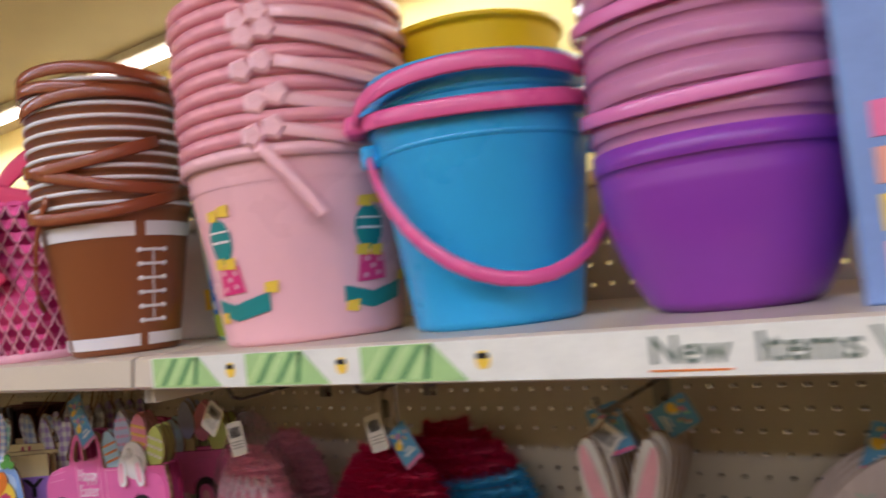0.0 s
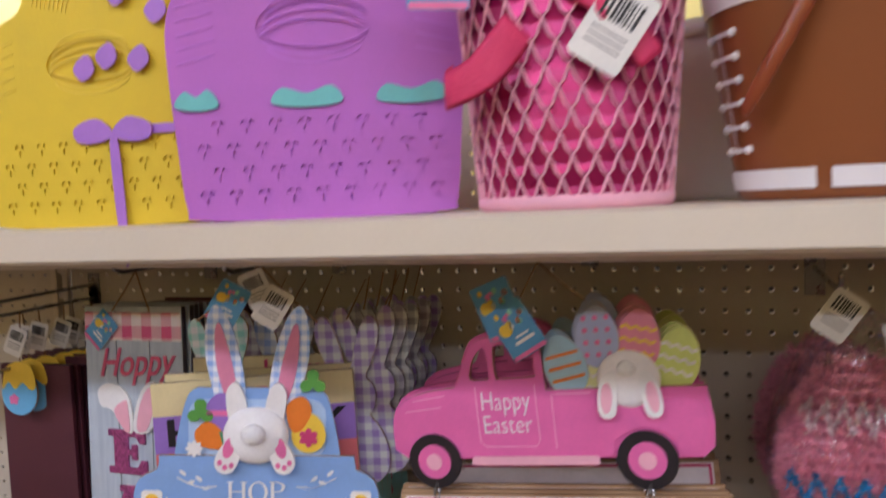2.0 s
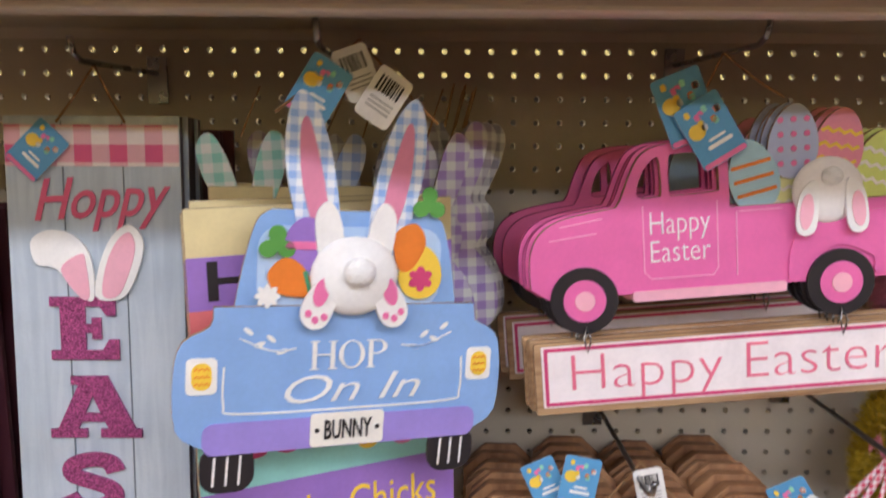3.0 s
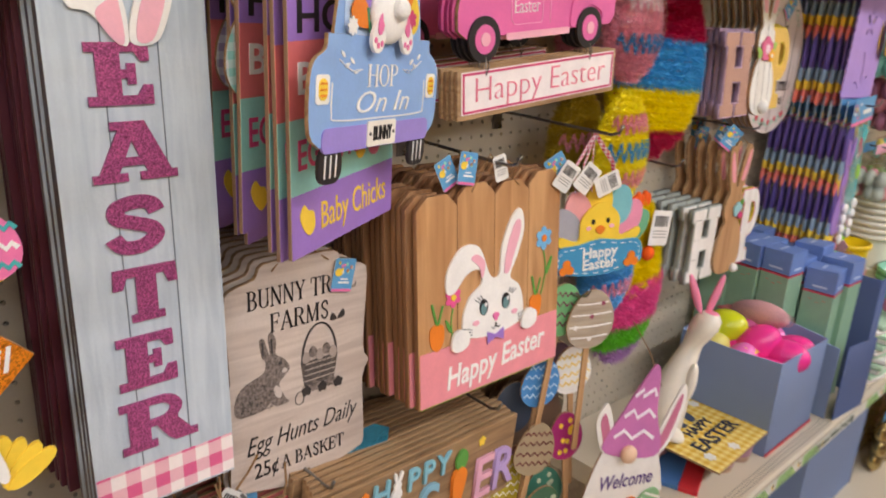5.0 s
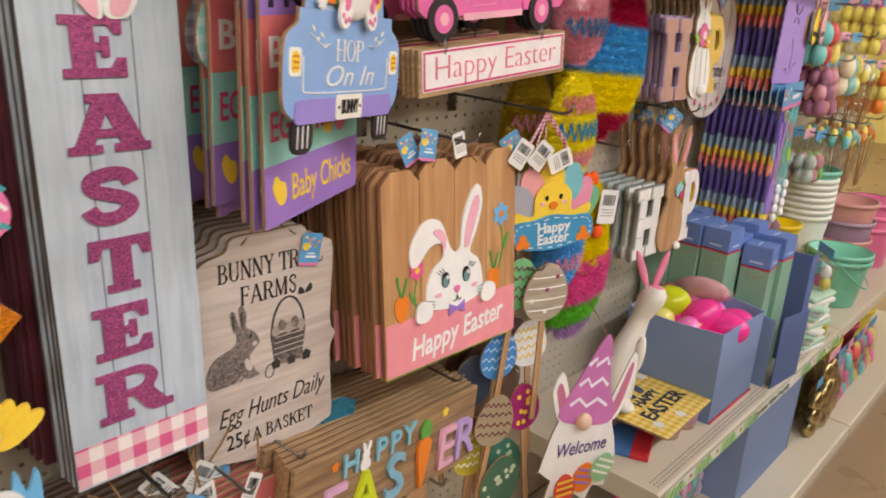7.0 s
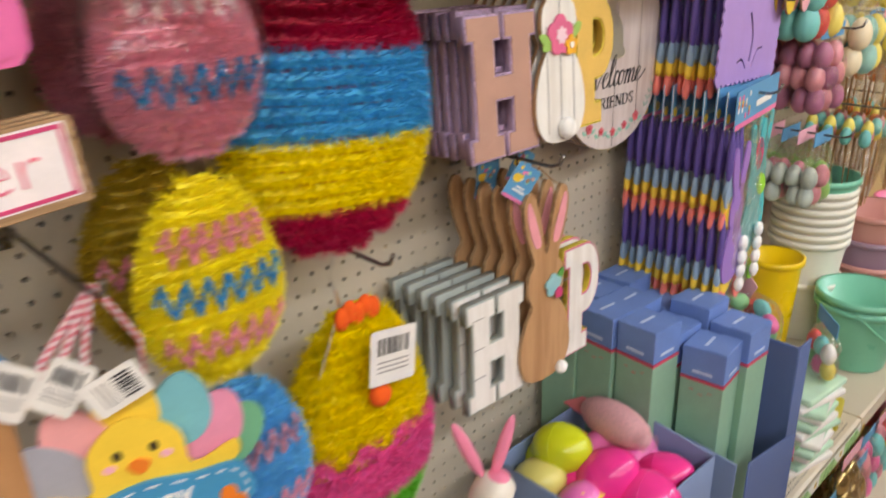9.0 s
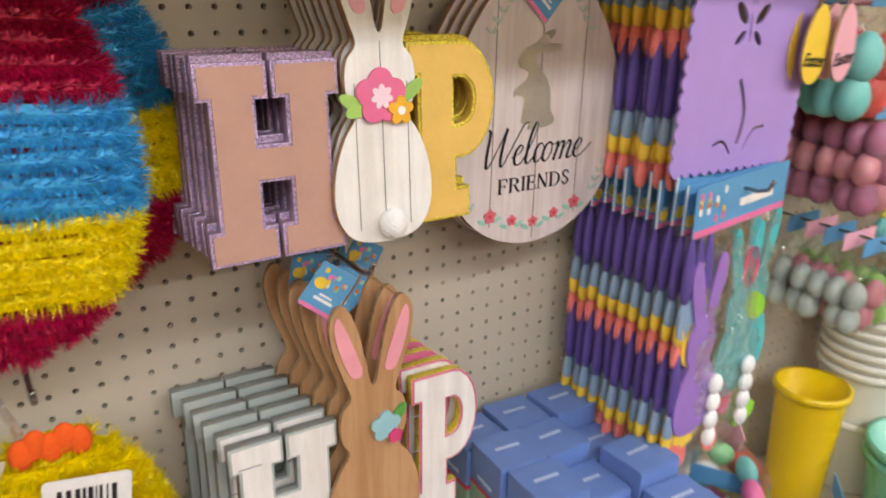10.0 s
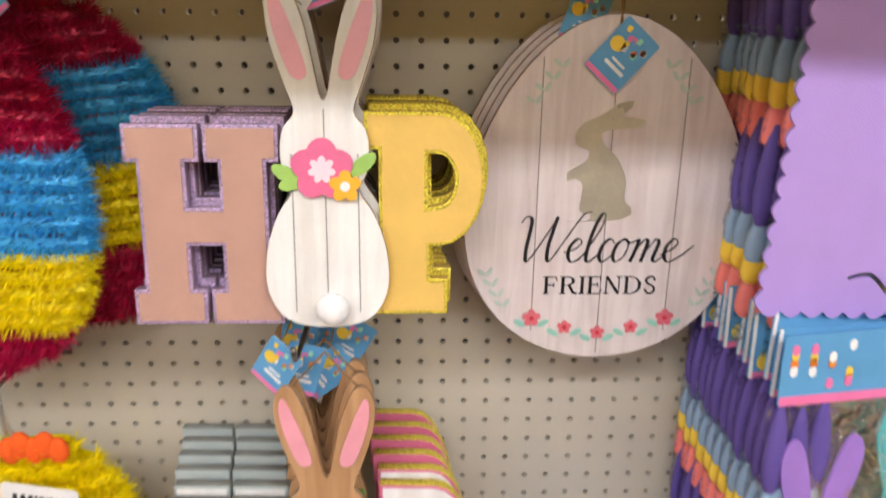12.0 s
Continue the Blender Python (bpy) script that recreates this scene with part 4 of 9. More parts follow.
for sx in (-1, 1):
    ty = dec(T, "tyre", rrect(sx * 0.086, 0.01, 0.038, 0.036, 0.013), DARK, -0.001, 0.004, "dark tyre with white tread lines")
    dec(ty, "tread", [stroke([(sx * 0.086 + k * 0.009, 0.02), (sx * 0.086 + k * 0.009 - 0.001, -0.002)], 0.0016) for k in (-1, 0, 1)], WHITE, 0.0)
    lg = dec(T, "headlight", rrect(sx * 0.105, 0.082, 0.021, 0.027, 0.004), WHITE, 0.0012)
    dec(lg, "lens", rrect(sx * 0.105, 0.082, 0.0135, 0.02, 0.0066), YEL, 0.002)
    dec(lg, "lens_wave", [stroke([(sx * 0.105 - 0.005 + 0.0017 * i, 0.0765 + 0.0055 * q + (0.001 if i % 2 else -0.001)) for i in range(7)], 0.0008) for q in range(3)], ORANGE, 0.0026, 0.0006)
    er = dec(T, "ear", spline([(sx * 0.012, 0.17), (sx * 0.014, 0.22), (sx * 0.026, 0.268), (sx * 0.041, 0.289), (sx * 0.05, 0.275), (sx * 0.052, 0.24), (sx * 0.044, 0.2), (sx * 0.034, 0.17)], 5), gingham("gingham_120_160", C(150, 184, 232), C(240, 242, 246), 0.011), -0.002, 0.003, "blue gingham ear")
    dec(er, "ear_lining", spline([(sx * 0.02, 0.19), (sx * 0.024, 0.225), (sx * 0.036, 0.268), (sx * 0.042, 0.262), (sx * 0.04, 0.225), (sx * 0.03, 0.19)], 5), paint(226, 138, 166), -0.001)
    dec(T, "bunny_ear", spline([(sx * 0.008, 0.145), (sx * 0.01, 0.19), (sx * 0.02, 0.21), (sx * 0.03, 0.198), (sx * 0.026, 0.165), (sx * 0.018, 0.145)], 5), WHITE, 0.004, 0.004)
    ft = dec(T, "foot", spline([(sx * 0.016, 0.162), (sx * 0.034, 0.144), (sx * 0.04, 0.127), (sx * 0.033, 0.117), (sx * 0.021, 0.12), (sx * 0.013, 0.142)], 5), WHITE, 0.011, 0.004, "white bunny foot")
    dec(ft, "pad", [ell(sx * 0.0255, 0.144, 0.0055, 0.011, 14, sx * 15), ell(sx * 0.023, 0.1255, 0.0025, 0.003, 8), ell(sx * 0.0295, 0.1235, 0.0025, 0.003, 8), ell(sx * 0.0345, 0.1285, 0.0025, 0.003, 8)], PINK, 0.0118)
    cr = dec(T, "carrot", spline([(sx * 0.03, 0.14), (sx * 0.055, 0.142), (sx * 0.062, 0.156), (sx * 0.05, 0.168), (sx * 0.036, 0.16)], 5) if sx < 0 else spline([(0.034, 0.16), (0.03, 0.185), (0.046, 0.195), (0.055, 0.18), (0.045, 0.16)], 5), ORANGE, 0.0008, 0.0016, "painted carrot")
    dec(cr, "carrot_top", petals(sx * 0.056, 0.178 if sx < 0 else 0.21, 0.014, 3, 0.6), GREEN, 0.0012)
    dec(T, "leaf_sprig", [stroke(spline([(sx * 0.04, 0.1), (sx * 0.058, 0.099), (sx * 0.08, 0.109)], 4, False), 0.0009)] + [ell(sx * (0.05 + 0.008 * k), 0.101 + 0.003 * k + (0.004 if k % 2 else -0.003), 0.0042, 0.0018, 10, sx * (40 if k % 2 else -20)) for k in range(4)], WHITE, 0.001)
dec(T, "painted_egg", eggo(-0.035, 0.178, 0.034, 0.04), PURPLE, 0.0006)
dec(T, "painted_egg", eggo(0.052, 0.157, 0.034, 0.042), YEL, 0.0006)
dec(T, "egg_band", [rrect(-0.035, 0.177, 0.03, 0.006, 0.002, 1)], PINK, 0.0012)
dec(T, "grass_tuft", [stroke([(-0.03 + 0.003 * q, 0.135), (-0.036 + 0.006 * q, 0.158)], 0.003) for q in range(4)], paint(70, 150, 110), 0.0014)
dec(T, "painted_flower", petals(0.052, 0.152, 0.01, 6), PINK_D, 0.0016)
dec(T, "painted_flower", petals(-0.062, 0.14, 0.009, 8), WHITE, 0.0026)
part("bunny_bottom", ball(0.033, 0.012, 0.03, (0, -0.004, 0.155)), paint(246, 243, 240, 0.8), T, "white padded bunny bottom", smooth=True)
part("tail", ball(0.012, 0.009, 0.011, (0, -0.018, 0.16), 0, 14, 8), mat("pompom", C(248, 246, 243), 0.95, bump=0.9, fine=500), T, smooth=True)
serif_word(T, "HOP", 0, 0.094, 0.022, WHITE, 0.0014, 0.06)
word(T, "On In", 0, 0.067, 0.031, WHITE, 0.0014, 0.35, -0.0002, 0.104)
dec(T, "painted_line", stroke(spline([(-0.09, 0.088), (-0.09, 0.06), (-0.08, 0.0525), (0, 0.0515), (0.08, 0.0525), (0.09, 0.06), (0.09, 0.088)], 5, False), 0.0014), WHITE, 0.001)
twine(T, -0.06, 0.272, 0.06, 0.272, 0.0, 0.33, 0.002)
blue_tag(T, -0.03, 0.29, 28, 0.004, 0.9)
bar_tag(T, 0.016, 0.288, 30, -0.002, 0.9)
bar_tag(T, -0.002, 0.305, -25, 0.008, 0.85)
peg_hook(-1.19, 1.605, 0.27)

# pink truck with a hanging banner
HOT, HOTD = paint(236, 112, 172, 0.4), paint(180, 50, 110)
TB = spline([(-0.162, 0.026), (-0.162, 0.05), (-0.156, 0.068), (-0.142, 0.08), (-0.12, 0.086), (-0.088, 0.09)], 3, False) + spline([(-0.084, 0.096), (-0.074, 0.12), (-0.064, 0.134), (-0.045, 0.14), (-0.012, 0.14), (0.002, 0.134), (0.006, 0.12)], 3, False) + [(0.007, 0.084), (0.158, 0.083), (0.162, 0.05), (0.16, 0.026), (0.15, 0.016), (-0.148, 0.016)]
WIN = [spline([(-0.07, 0.098), (-0.066, 0.116), (-0.056, 0.128), (-0.051, 0.126), (-0.05, 0.1), (-0.054, 0.097)], 3), spline([(-0.043, 0.1), (-0.043, 0.126), (-0.038, 0.131), (-0.012, 0.131), (-0.004, 0.126), (-0.002, 0.102), (-0.006, 0.098), (-0.038, 0.097)], 3)]
TILTM = pose(-0.857, -0.219, 1.395, 0, -4.6, 0)


def truck(m, full=True):
    T = thing("pink_truck_sign", m, "pink wooden pickup truck sign carrying painted eggs, hung on a hook", "sign", "pink truck signs")
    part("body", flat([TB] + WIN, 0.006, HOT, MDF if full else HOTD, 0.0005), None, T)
    for k, (ex, ez, rot, cc) in enumerate(((0.028, 0.108, 12, paint(172, 208, 222)), (0.062, 0.134, -5, paint(184, 192, 222)), (0.1, 0.128, -12, paint(240, 150, 172)), (0.134, 0.108, -18, paint(218, 228, 128)), (0.052, 0.096, 0, paint(236, 236, 170)))):
        me = flat(eggo(ex, ez, 0.042, 0.062, rot=rot), 0.003, cc, MDF, 0.0003)
        me.transform(Matrix.Translation((0, 0.003 + 0.0008 * k, 0)))
        eg = part("painted_egg", me, None, T)
        if full:
            y = -(0.003 + 0.0008 * k)
            if k == 1:
                dec(eg, "dots", [ell(ex + dx, ez + dz, 0.0026, 0.0026, 8) for dx in (-0.011, 0, 0.011) for dz in (-0.018, -0.006, 0.006, 0.018)], PINK, y + 0.0006, 0.0008)
            else:
                dec(eg, "stripe", [turn(stroke([(ex - 0.017 + 0.0048 * i, ez + dz + (0.003 if i % 2 and k != 0 else 0)) for i in range(8)], 0.003), rot, ex, ez) for dz in (-0.014, -0.002, 0.01)], (ORANGE if k == 0 else WHITE if k != 2 else YEL), y + 0.0006, 0.0008)
    for wx in (-0.118, 0.098):
        w = dec(T, "wheel", ell(wx, 0.014, 0.0285, 0.0285, 32), DARK, 0.003, 0.004, "black wheel with a pink hub")
        dec(w, "rim", ell(wx, 0.014, 0.018, 0.018, 28), HOT, 0.004)
        dec(w, "hub", ell(wx, 0.014, 0.0085, 0.0085, 20), PINK_L, 0.005)
    dec(T, "fender", [spline([(0.055, 0.02), (0.058, 0.05), (0.072, 0.07), (0.1, 0.072), (0.15, 0.07), (0.155, 0.03), (0.128, 0.02), (0.126, 0.034), (0.098, 0.046), (0.07, 0.034), (0.068, 0.02)], 3)], HOT, 0.002, 0.0022)
    dec(T, "running_board", rrect(-0.012, 0.014, 0.13, 0.009, 0.003), PINK_L, 0.002)
    if full:
        word(T, "Happy", -0.036, 0.074, 0.028, WHITE, 0.001, 0, -0.0004, 0.05)
        word(T, "Easter", -0.036, 0.05, 0.027, WHITE, 0.001, 0, -0.0004, 0.05)
        dec(T, "door_line", [stroke([(-0.066, 0.09), (-0.066, 0.034), (-0.06, 0.028), (-0.008, 0.028), (-0.004, 0.034), (-0.004, 0.09)], 0.001)], paint(250, 170, 205), 0.0008)
        for a, b in (((0.012, 0.08), (0.012, 0.026)), ((0.014, 0.08), (0.05, 0.08)), ((-0.136, 0.077), (-0.1, 0.082)), ((-0.145, 0.066), (-0.105, 0.07))):
            dec(T, "door_line", stroke([a, b], 0.001), paint(250, 170, 205), 0.0008)
        part("bunny_bottom", ball(0.03, 0.008, 0.028, (0.088, 0.0, 0.092)), paint(246, 240, 236, 0.8), T, "white bunny bottom with pink feet", smooth=True)
        part("tail", ball(0.009, 0.006, 0.008, (0.088, -0.008, 0.104), 0, 12, 8), MATS["pompom"], T, smooth=True)
        for sx in (-1, 1):
            f = dec(T, "foot", spline([(0.088 + sx * 0.012, 0.1), (0.088 + sx * 0.026, 0.092), (0.088 + sx * 0.03, 0.064), (0.088 + sx * 0.022, 0.056), (0.088 + sx * 0.013, 0.064)], 5), WHITE, 0.0085, 0.002)
            dec(f, "pad", ell(0.088 + sx * 0.0215, 0.076, 0.0055, 0.015, 14, sx * 6), PINK_L, 0.0094)
        blue_tag(T, -0.03, 0.168, -18, -0.006, 1.15)
        blue_tag(T, -0.012, 0.148, -28, -0.012, 1.1)
        twine(T, -0.03, 0.148, 0.055, 0.17, 0.01, 0.21, 0.004)
    bn = part("banner", flat(rrect(0.004, -0.053, 0.334, 0.063, 0.002), 0.006, MDF, MDF, 0.0005), None, T, "wooden banner below the truck")
    dec(bn, "banner_border", [rrect(0.004, -0.051, 0.318, 0.051, 0.001), rrect(0.004, -0.051, 0.312, 0.045, 0.001)], PINK_D, 0.0016)
    dec(bn, "banner_panel", rrect(0.004, -0.051, 0.322, 0.054, 0.001), paint(246, 236, 236), 0.001)
    if full:
        word(bn, "Happy Easter", 0.004, -0.05, 0.047, paint(236, 120, 146), 0.0018, 0, -0.0009, 0.275)
    for wx in (-0.118, 0.098):
        part("ring", tube([(wx, -0.005, -0.008), (wx + 0.003, -0.008, -0.018), (wx, -0.006, -0.03), (wx - 0.003, -0.008, -0.018)], 0.001, 5, True), STEEL, T)
    return T


truck(TILTM)
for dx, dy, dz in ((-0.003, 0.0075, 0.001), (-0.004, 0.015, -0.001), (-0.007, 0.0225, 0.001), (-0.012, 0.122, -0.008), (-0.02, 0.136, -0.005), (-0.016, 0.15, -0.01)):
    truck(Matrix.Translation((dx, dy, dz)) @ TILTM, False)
peg_hook(-0.842, 1.612, 0.24)

# farm plaque
PALEWOOD = wood("pale_whitewash", C(214, 198, 186), C(196, 178, 166), "x", 6)
half = [(0, 0.335), (0.05, 0.335), (0.062, 0.318), (0.092, 0.31), (0.102, 0.29), (0.098, 0.19), (0.108, 0.165), (0.098, 0.14), (0.102, 0.045), (0.09, 0.03), (0.05, 0.02), (0.022, 0.012), (0, 0)]
fo = spline([(x, z) for x, z in half], 3, False) + [(-x, z) for x, z in spline(half, 3, False)[::-1]][1:-1]
FB = pose(-1.205, -0.152, 0.8, 0, 0, -2)
for k in range(9):
    F = plain_board("farm_plaque", Matrix.Translation((-0.002 * k, 0.016 * k, 0.001 * k)) @ FB, "whitewashed wooden farm plaque with black print, hung in a stack", "plaque", "farm plaques", fo, 0.007, PALEWOOD, MDF)
    if k:
        continue
    serif_word(F, "BUNNY TRAIL", 0.006, 0.292, 0.025, INK, 0.001, 0.158)
    serif_word(F, "FARMS", 0.0, 0.257, 0.025, INK, 0.001, 0.086)
    word(F, "Egg Hunts Daily", 0.002, 0.094, 0.038, INK, 0.001, 0.4, -0.0004, 0.168, 2)
    word(F, "25¢", -0.052, 0.053, 0.032, INK, 0.001, 0, 0.0, 0.034)
    serif_word(F, "A BASKET", 0.019, 0.054, 0.0195, INK, 0.001, 0.098)
    ENG, ENGD = paint(120, 110, 104), paint(62, 56, 54)
    FUR = mat("engraved_fur", C(128, 114, 106), 0.8, var=0.6, scale=260, bump=0.0)
    dec(F, "rabbit_print", spline([(-0.094, 0.15), (-0.09, 0.17), (-0.079, 0.182), (-0.062, 0.188), (-0.052, 0.193), (-0.05, 0.206), (-0.055, 0.214), (-0.058, 0.236), (-0.052, 0.238), (-0.046, 0.218), (-0.044, 0.218), (-0.046, 0.24), (-0.04, 0.244), (-0.035, 0.23), (-0.036, 0.214), (-0.026, 0.206), (-0.018, 0.195), (-0.017, 0.187), (-0.025, 0.179), (-0.032, 0.17), (-0.024, 0.15), (-0.018, 0.141), (-0.036, 0.14), (-0.045, 0.147), (-0.056, 0.14), (-0.086, 0.139)], 3), FUR, 0.0008)
    r5 = random.Random(3)
    hat = []
    for q in range(90):
        hx, hz = r5.uniform(-0.088, -0.04), r5.uniform(0.142, 0.182)
        if hz < 0.186 - 0.25 * abs(hx + 0.066) and hx + 0.094 > (hz - 0.15) * 0.5:
            hat.append([(hx, hz), (hx + r5.uniform(0.003, 0.006), hz - r5.uniform(0.002, 0.006)), (hx + 0.0012, hz - 0.0012)])
    tagged(dec(F, "engraving_line", hat + [ell(-0.03, 0.2, 0.0026, 0.0026, 8), stroke([(-0.054, 0.216), (-0.054, 0.234)], 0.0022), stroke([(-0.041, 0.216), (-0.042, 0.236)], 0.0022)], ENGD, 0.0014), kind="stuff")
    dec(F, "belly_print", [ell(-0.034, 0.16, 0.005, 0.01, 12, 20), ell(-0.024, 0.188, 0.004, 0.003, 10)], paint(206, 192, 182), 0.0012)
    BW = mat("engraved_basket", C(90, 80, 74), 0.8, var=0.7, scale=220, bump=0.0)
    dec(F, "basket_print", [(0.0, 0.19), (0.056, 0.19), (0.049, 0.148), (0.006, 0.148)], BW, 0.0008)
    dec(F, "basket_handle_print", stroke(ell(0.028, 0.19, 0.026, 0.05, 18, 0, 0, 180), 0.0028), ENGD, 0.0008)
    dec(F, "basket_weave", [stroke([(0.003 + 0.001 * j, 0.154 + 0.008 * j), (0.052, 0.154 + 0.008 * j)], 0.0012) for j in range(5)], paint(190, 174, 162), 0.0014)
    for j in range(5):
        dec(F, "basket_egg_print", eggo(0.008 + 0.01 * j, 0.196 + 0.006 * (j % 2), 0.012, 0.016), FUR if j % 2 else paint(170, 154, 144), 0.0012 + 0.0003 * j)
    for j in range(5):
        dec(F, "posy_print", petals(0.008 + 0.012 * j, 0.148 + 0.004 * (j % 2), 0.008, 5, 0.3), FUR if j % 2 else ENGD, 0.0016 + 0.0003 * j)
    dec(F, "butterfly_print", [spline([(0.054, 0.24), (0.048, 0.25), (0.044, 0.24)], 3), spline([(0.055, 0.24), (0.064, 0.252), (0.066, 0.242)], 3)], ENGD, 0.0014)
    dec(F, "egg_outline", [eggo(-0.002, 0.14, 0.014, 0.02), eggo(-0.002, 0.14, 0.0115, 0.0175)], ENG, 0.0008)
    blue_tag(F, 0.062, 0.3, 12, -0.004, 0.9)
    twine(F, -0.04, 0.325, 0.04, 0.325, 0, 0.36)
peg_hook(-1.205, 1.158, 0.19)

# picket bunny sign
PICKET = wood("honey_plank", C(206, 156, 106), C(178, 126, 80), "z", 3)
PICKET_EDGE_SHADE = wood("brown_plank", C(172, 124, 84), C(136, 92, 60), "z", 4)
KM = pose(-0.918, -0.232, 0.904, -6, 1, 0) @ Matrix.Diagonal((0.98, 1, 0.945, 1))


def picket(m, full):
    K = thing("picket_sign", m, "honey-stained picket fence sign with a painted white bunny", "sign", "picket bunny signs")
    for k in range(4):
        x0 = -0.152 + 0.076 * k
        hh = (0.312, 0.322, 0.318, 0.326)[k]
        # Signs behind get browner faces: the stack's shade is put into the wood colour.
        part("picket", flat([(x0, 0), (x0 + 0.0752, 0), (x0 + 0.0752, hh - 0.018), (x0 + 0.056, hh), (x0 + 0.02, hh), (x0, hh - 0.018)], 0.008, PICKET if full else PICKET_EDGE_SHADE, PICKET_EDGE_SHADE, 0.0006), None, K)
    dec(K, "pink_band", rrect(0, 0.042, 0.3, 0.084, 0.001), paint(240, 148, 156), 0.001, label="pink painted lower band")
    if not full:
        return K
    word(K, "Happy Easter", 0.006, 0.038, 0.05, WHITE, 0.0018, 0.25, 0.0008, 0.22, 4)
    bn = dec(K, "bunny", spline([(-0.06, 0.09), (-0.068, 0.12), (-0.055, 0.15), (-0.03, 0.168), (-0.034, 0.19), (-0.06, 0.188), (-0.085, 0.165), (-0.1, 0.168), (-0.098, 0.2), (-0.07, 0.23), (-0.035, 0.225), (-0.012, 0.178), (0.008, 0.175), (0.014, 0.22), (0.035, 0.262), (0.055, 0.272), (0.062, 0.24), (0.048, 0.2), (0.032, 0.168), (0.052, 0.15), (0.062, 0.12), (0.056, 0.09), (0, 0.08)], 5), WHITE, 0.003, 0.003, "white painted bunny")
    dec(bn, "ear_lining", spline([(0.018, 0.178), (0.024, 0.215), (0.04, 0.25), (0.052, 0.255), (0.052, 0.235), (0.036, 0.195), (0.028, 0.176)], 5), PINK_L, 0.004)
    dec(bn, "ear_lining", spline([(-0.03, 0.176), (-0.024, 0.2), (-0.04, 0.215), (-0.052, 0.21), (-0.036, 0.195)], 5), PINK_L, 0.004)
    for sx in (-1, 1):
        dec(bn, "eye", ell(sx * 0.024 - 0.002, 0.13, 0.009, 0.013, 18), INK, 0.004)
        dec(bn, "iris", ell(sx * 0.024 - 0.003, 0.127, 0.006, 0.009, 14), paint(110, 150, 150), 0.0048)
        dec(bn, "glint", ell(sx * 0.024 + 0.001, 0.134, 0.0028, 0.0035, 10), WHITE, 0.0056)
        dec(bn, "cheek", ell(sx * 0.042, 0.108, 0.007, 0.004, 12), PINK_L, 0.004)
        dec(bn, "lash", [stroke([(sx * (0.028 + 0.004 * k), 0.143 - 0.002 * k), (sx * (0.033 + 0.006 * k), 0.15 - 0.002 * k)], 0.0009) for k in range(3)], INK, 0.004)
        dec(bn, "whisker", [stroke([(sx * 0.05, 0.1 - 0.004 * k), (sx * 0.07, 0.105 - 0.007 * k)], 0.0007) for k in range(3)], INK, 0.004)
        pw = dec(K, "paw", spline([(sx * 0.075 - 0.017, 0.078), (sx * 0.075 - 0.014, 0.1), (sx * 0.075, 0.106), (sx * 0.075 + 0.016, 0.098), (sx * 0.075 + 0.016, 0.08), (sx * 0.075, 0.072)], 5), WHITE, 0.006, 0.004)
    dec(bn, "nose", spline([(-0.007, 0.112), (0, 0.116), (0.007, 0.112), (0, 0.102)], 4), PINK, 0.0045)
    dec(bn, "mouth", [stroke(spline([(-0.009, 0.093), (-0.003, 0.091), (0, 0.1), (0.003, 0.091), (0.009, 0.093)], 4, False), 0.0009)], INK, 0.0045)
    dec(K, "bow_tie", [(-0.018, 0.068), (-0.018, 0.088), (0, 0.08), (0.018, 0.088), (0.018, 0.068), (0, 0.075)], PURPLE, 0.004, 0.001, "lilac bow tie")
    for cx in (-0.118, 0.094):
        dec(K, "carrot", spline([(cx - 0.012, 0.094), (cx - 0.013, 0.118), (cx, 0.124), (cx + 0.013, 0.118), (cx + 0.012, 0.094), (cx, 0.082)], 4), ORANGE, 0.0016)
        dec(K, "carrot_top", [stroke([(cx, 0.122), (cx + dx, 0.156)], 0.004) for dx in (-0.009, 0, 0.009)][:1] + [stroke([(cx + 0.002, 0.122), (cx + 0.012, 0.15)], 0.0035)], GREEN, 0.0016)
    dec(K, "painted_flower", petals(-0.086, 0.158, 0.016, 6), paint(236, 90, 150), 0.0016)
    dec(K, "flower_heart", ell(-0.086, 0.158, 0.005, 0.005, 12), YEL, 0.0024)
    dec(K, "painted_flower", petals(0.112, 0.215, 0.02, 6), paint(110, 180, 225), 0.0016)
    dec(K, "flower_heart", ell(0.112, 0.215, 0.006, 0.006, 12), ORANGE, 0.0024)
    dec(K, "stem", [stroke(spline([(0.112, 0.196), (0.118, 0.16), (0.108, 0.12)], 4, False), 0.0025)], GREEN, 0.0012)
    dec(K, "stem", [stroke(spline([(-0.086, 0.142), (-0.09, 0.12), (-0.086, 0.09)], 4, False), 0.0022)], GREEN, 0.0012)
    dec(K, "leaf", [ell(0.126, 0.168, 0.004, 0.016, 12, -24), ell(-0.096, 0.116, 0.003, 0.012, 12, 24)], GREEN, 0.0016)
    twine(K, -0.05, 0.31, 0.05, 0.31, 0, 0.36)
    blue_tag(K, -0.06, 0.345, 10, -0.004, 0.95)
    blue_tag(K, -0.09, 0.34, -25, 0.006, 0.9)
    bar_tag(K, 0.005, 0.34, -12, -0.006, 0.85)
    return K


picket(KM, True)
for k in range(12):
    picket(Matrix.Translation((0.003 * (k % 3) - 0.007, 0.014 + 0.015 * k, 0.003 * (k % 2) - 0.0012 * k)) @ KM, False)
for k in range(2):
    plain_board("green_sign", pose(-0.9, -0.212 + 0.012 * k, 0.885, -6, 1, 0), "lime green wooden sign hanging behind a picket sign", "sign", "lime green signs", rrect(0, 0.12, 0.29, 0.24, 0.001), 0.008, paint(178, 204, 84), paint(166, 190, 76))
peg_hook(-0.918, 1.235, 0.25)

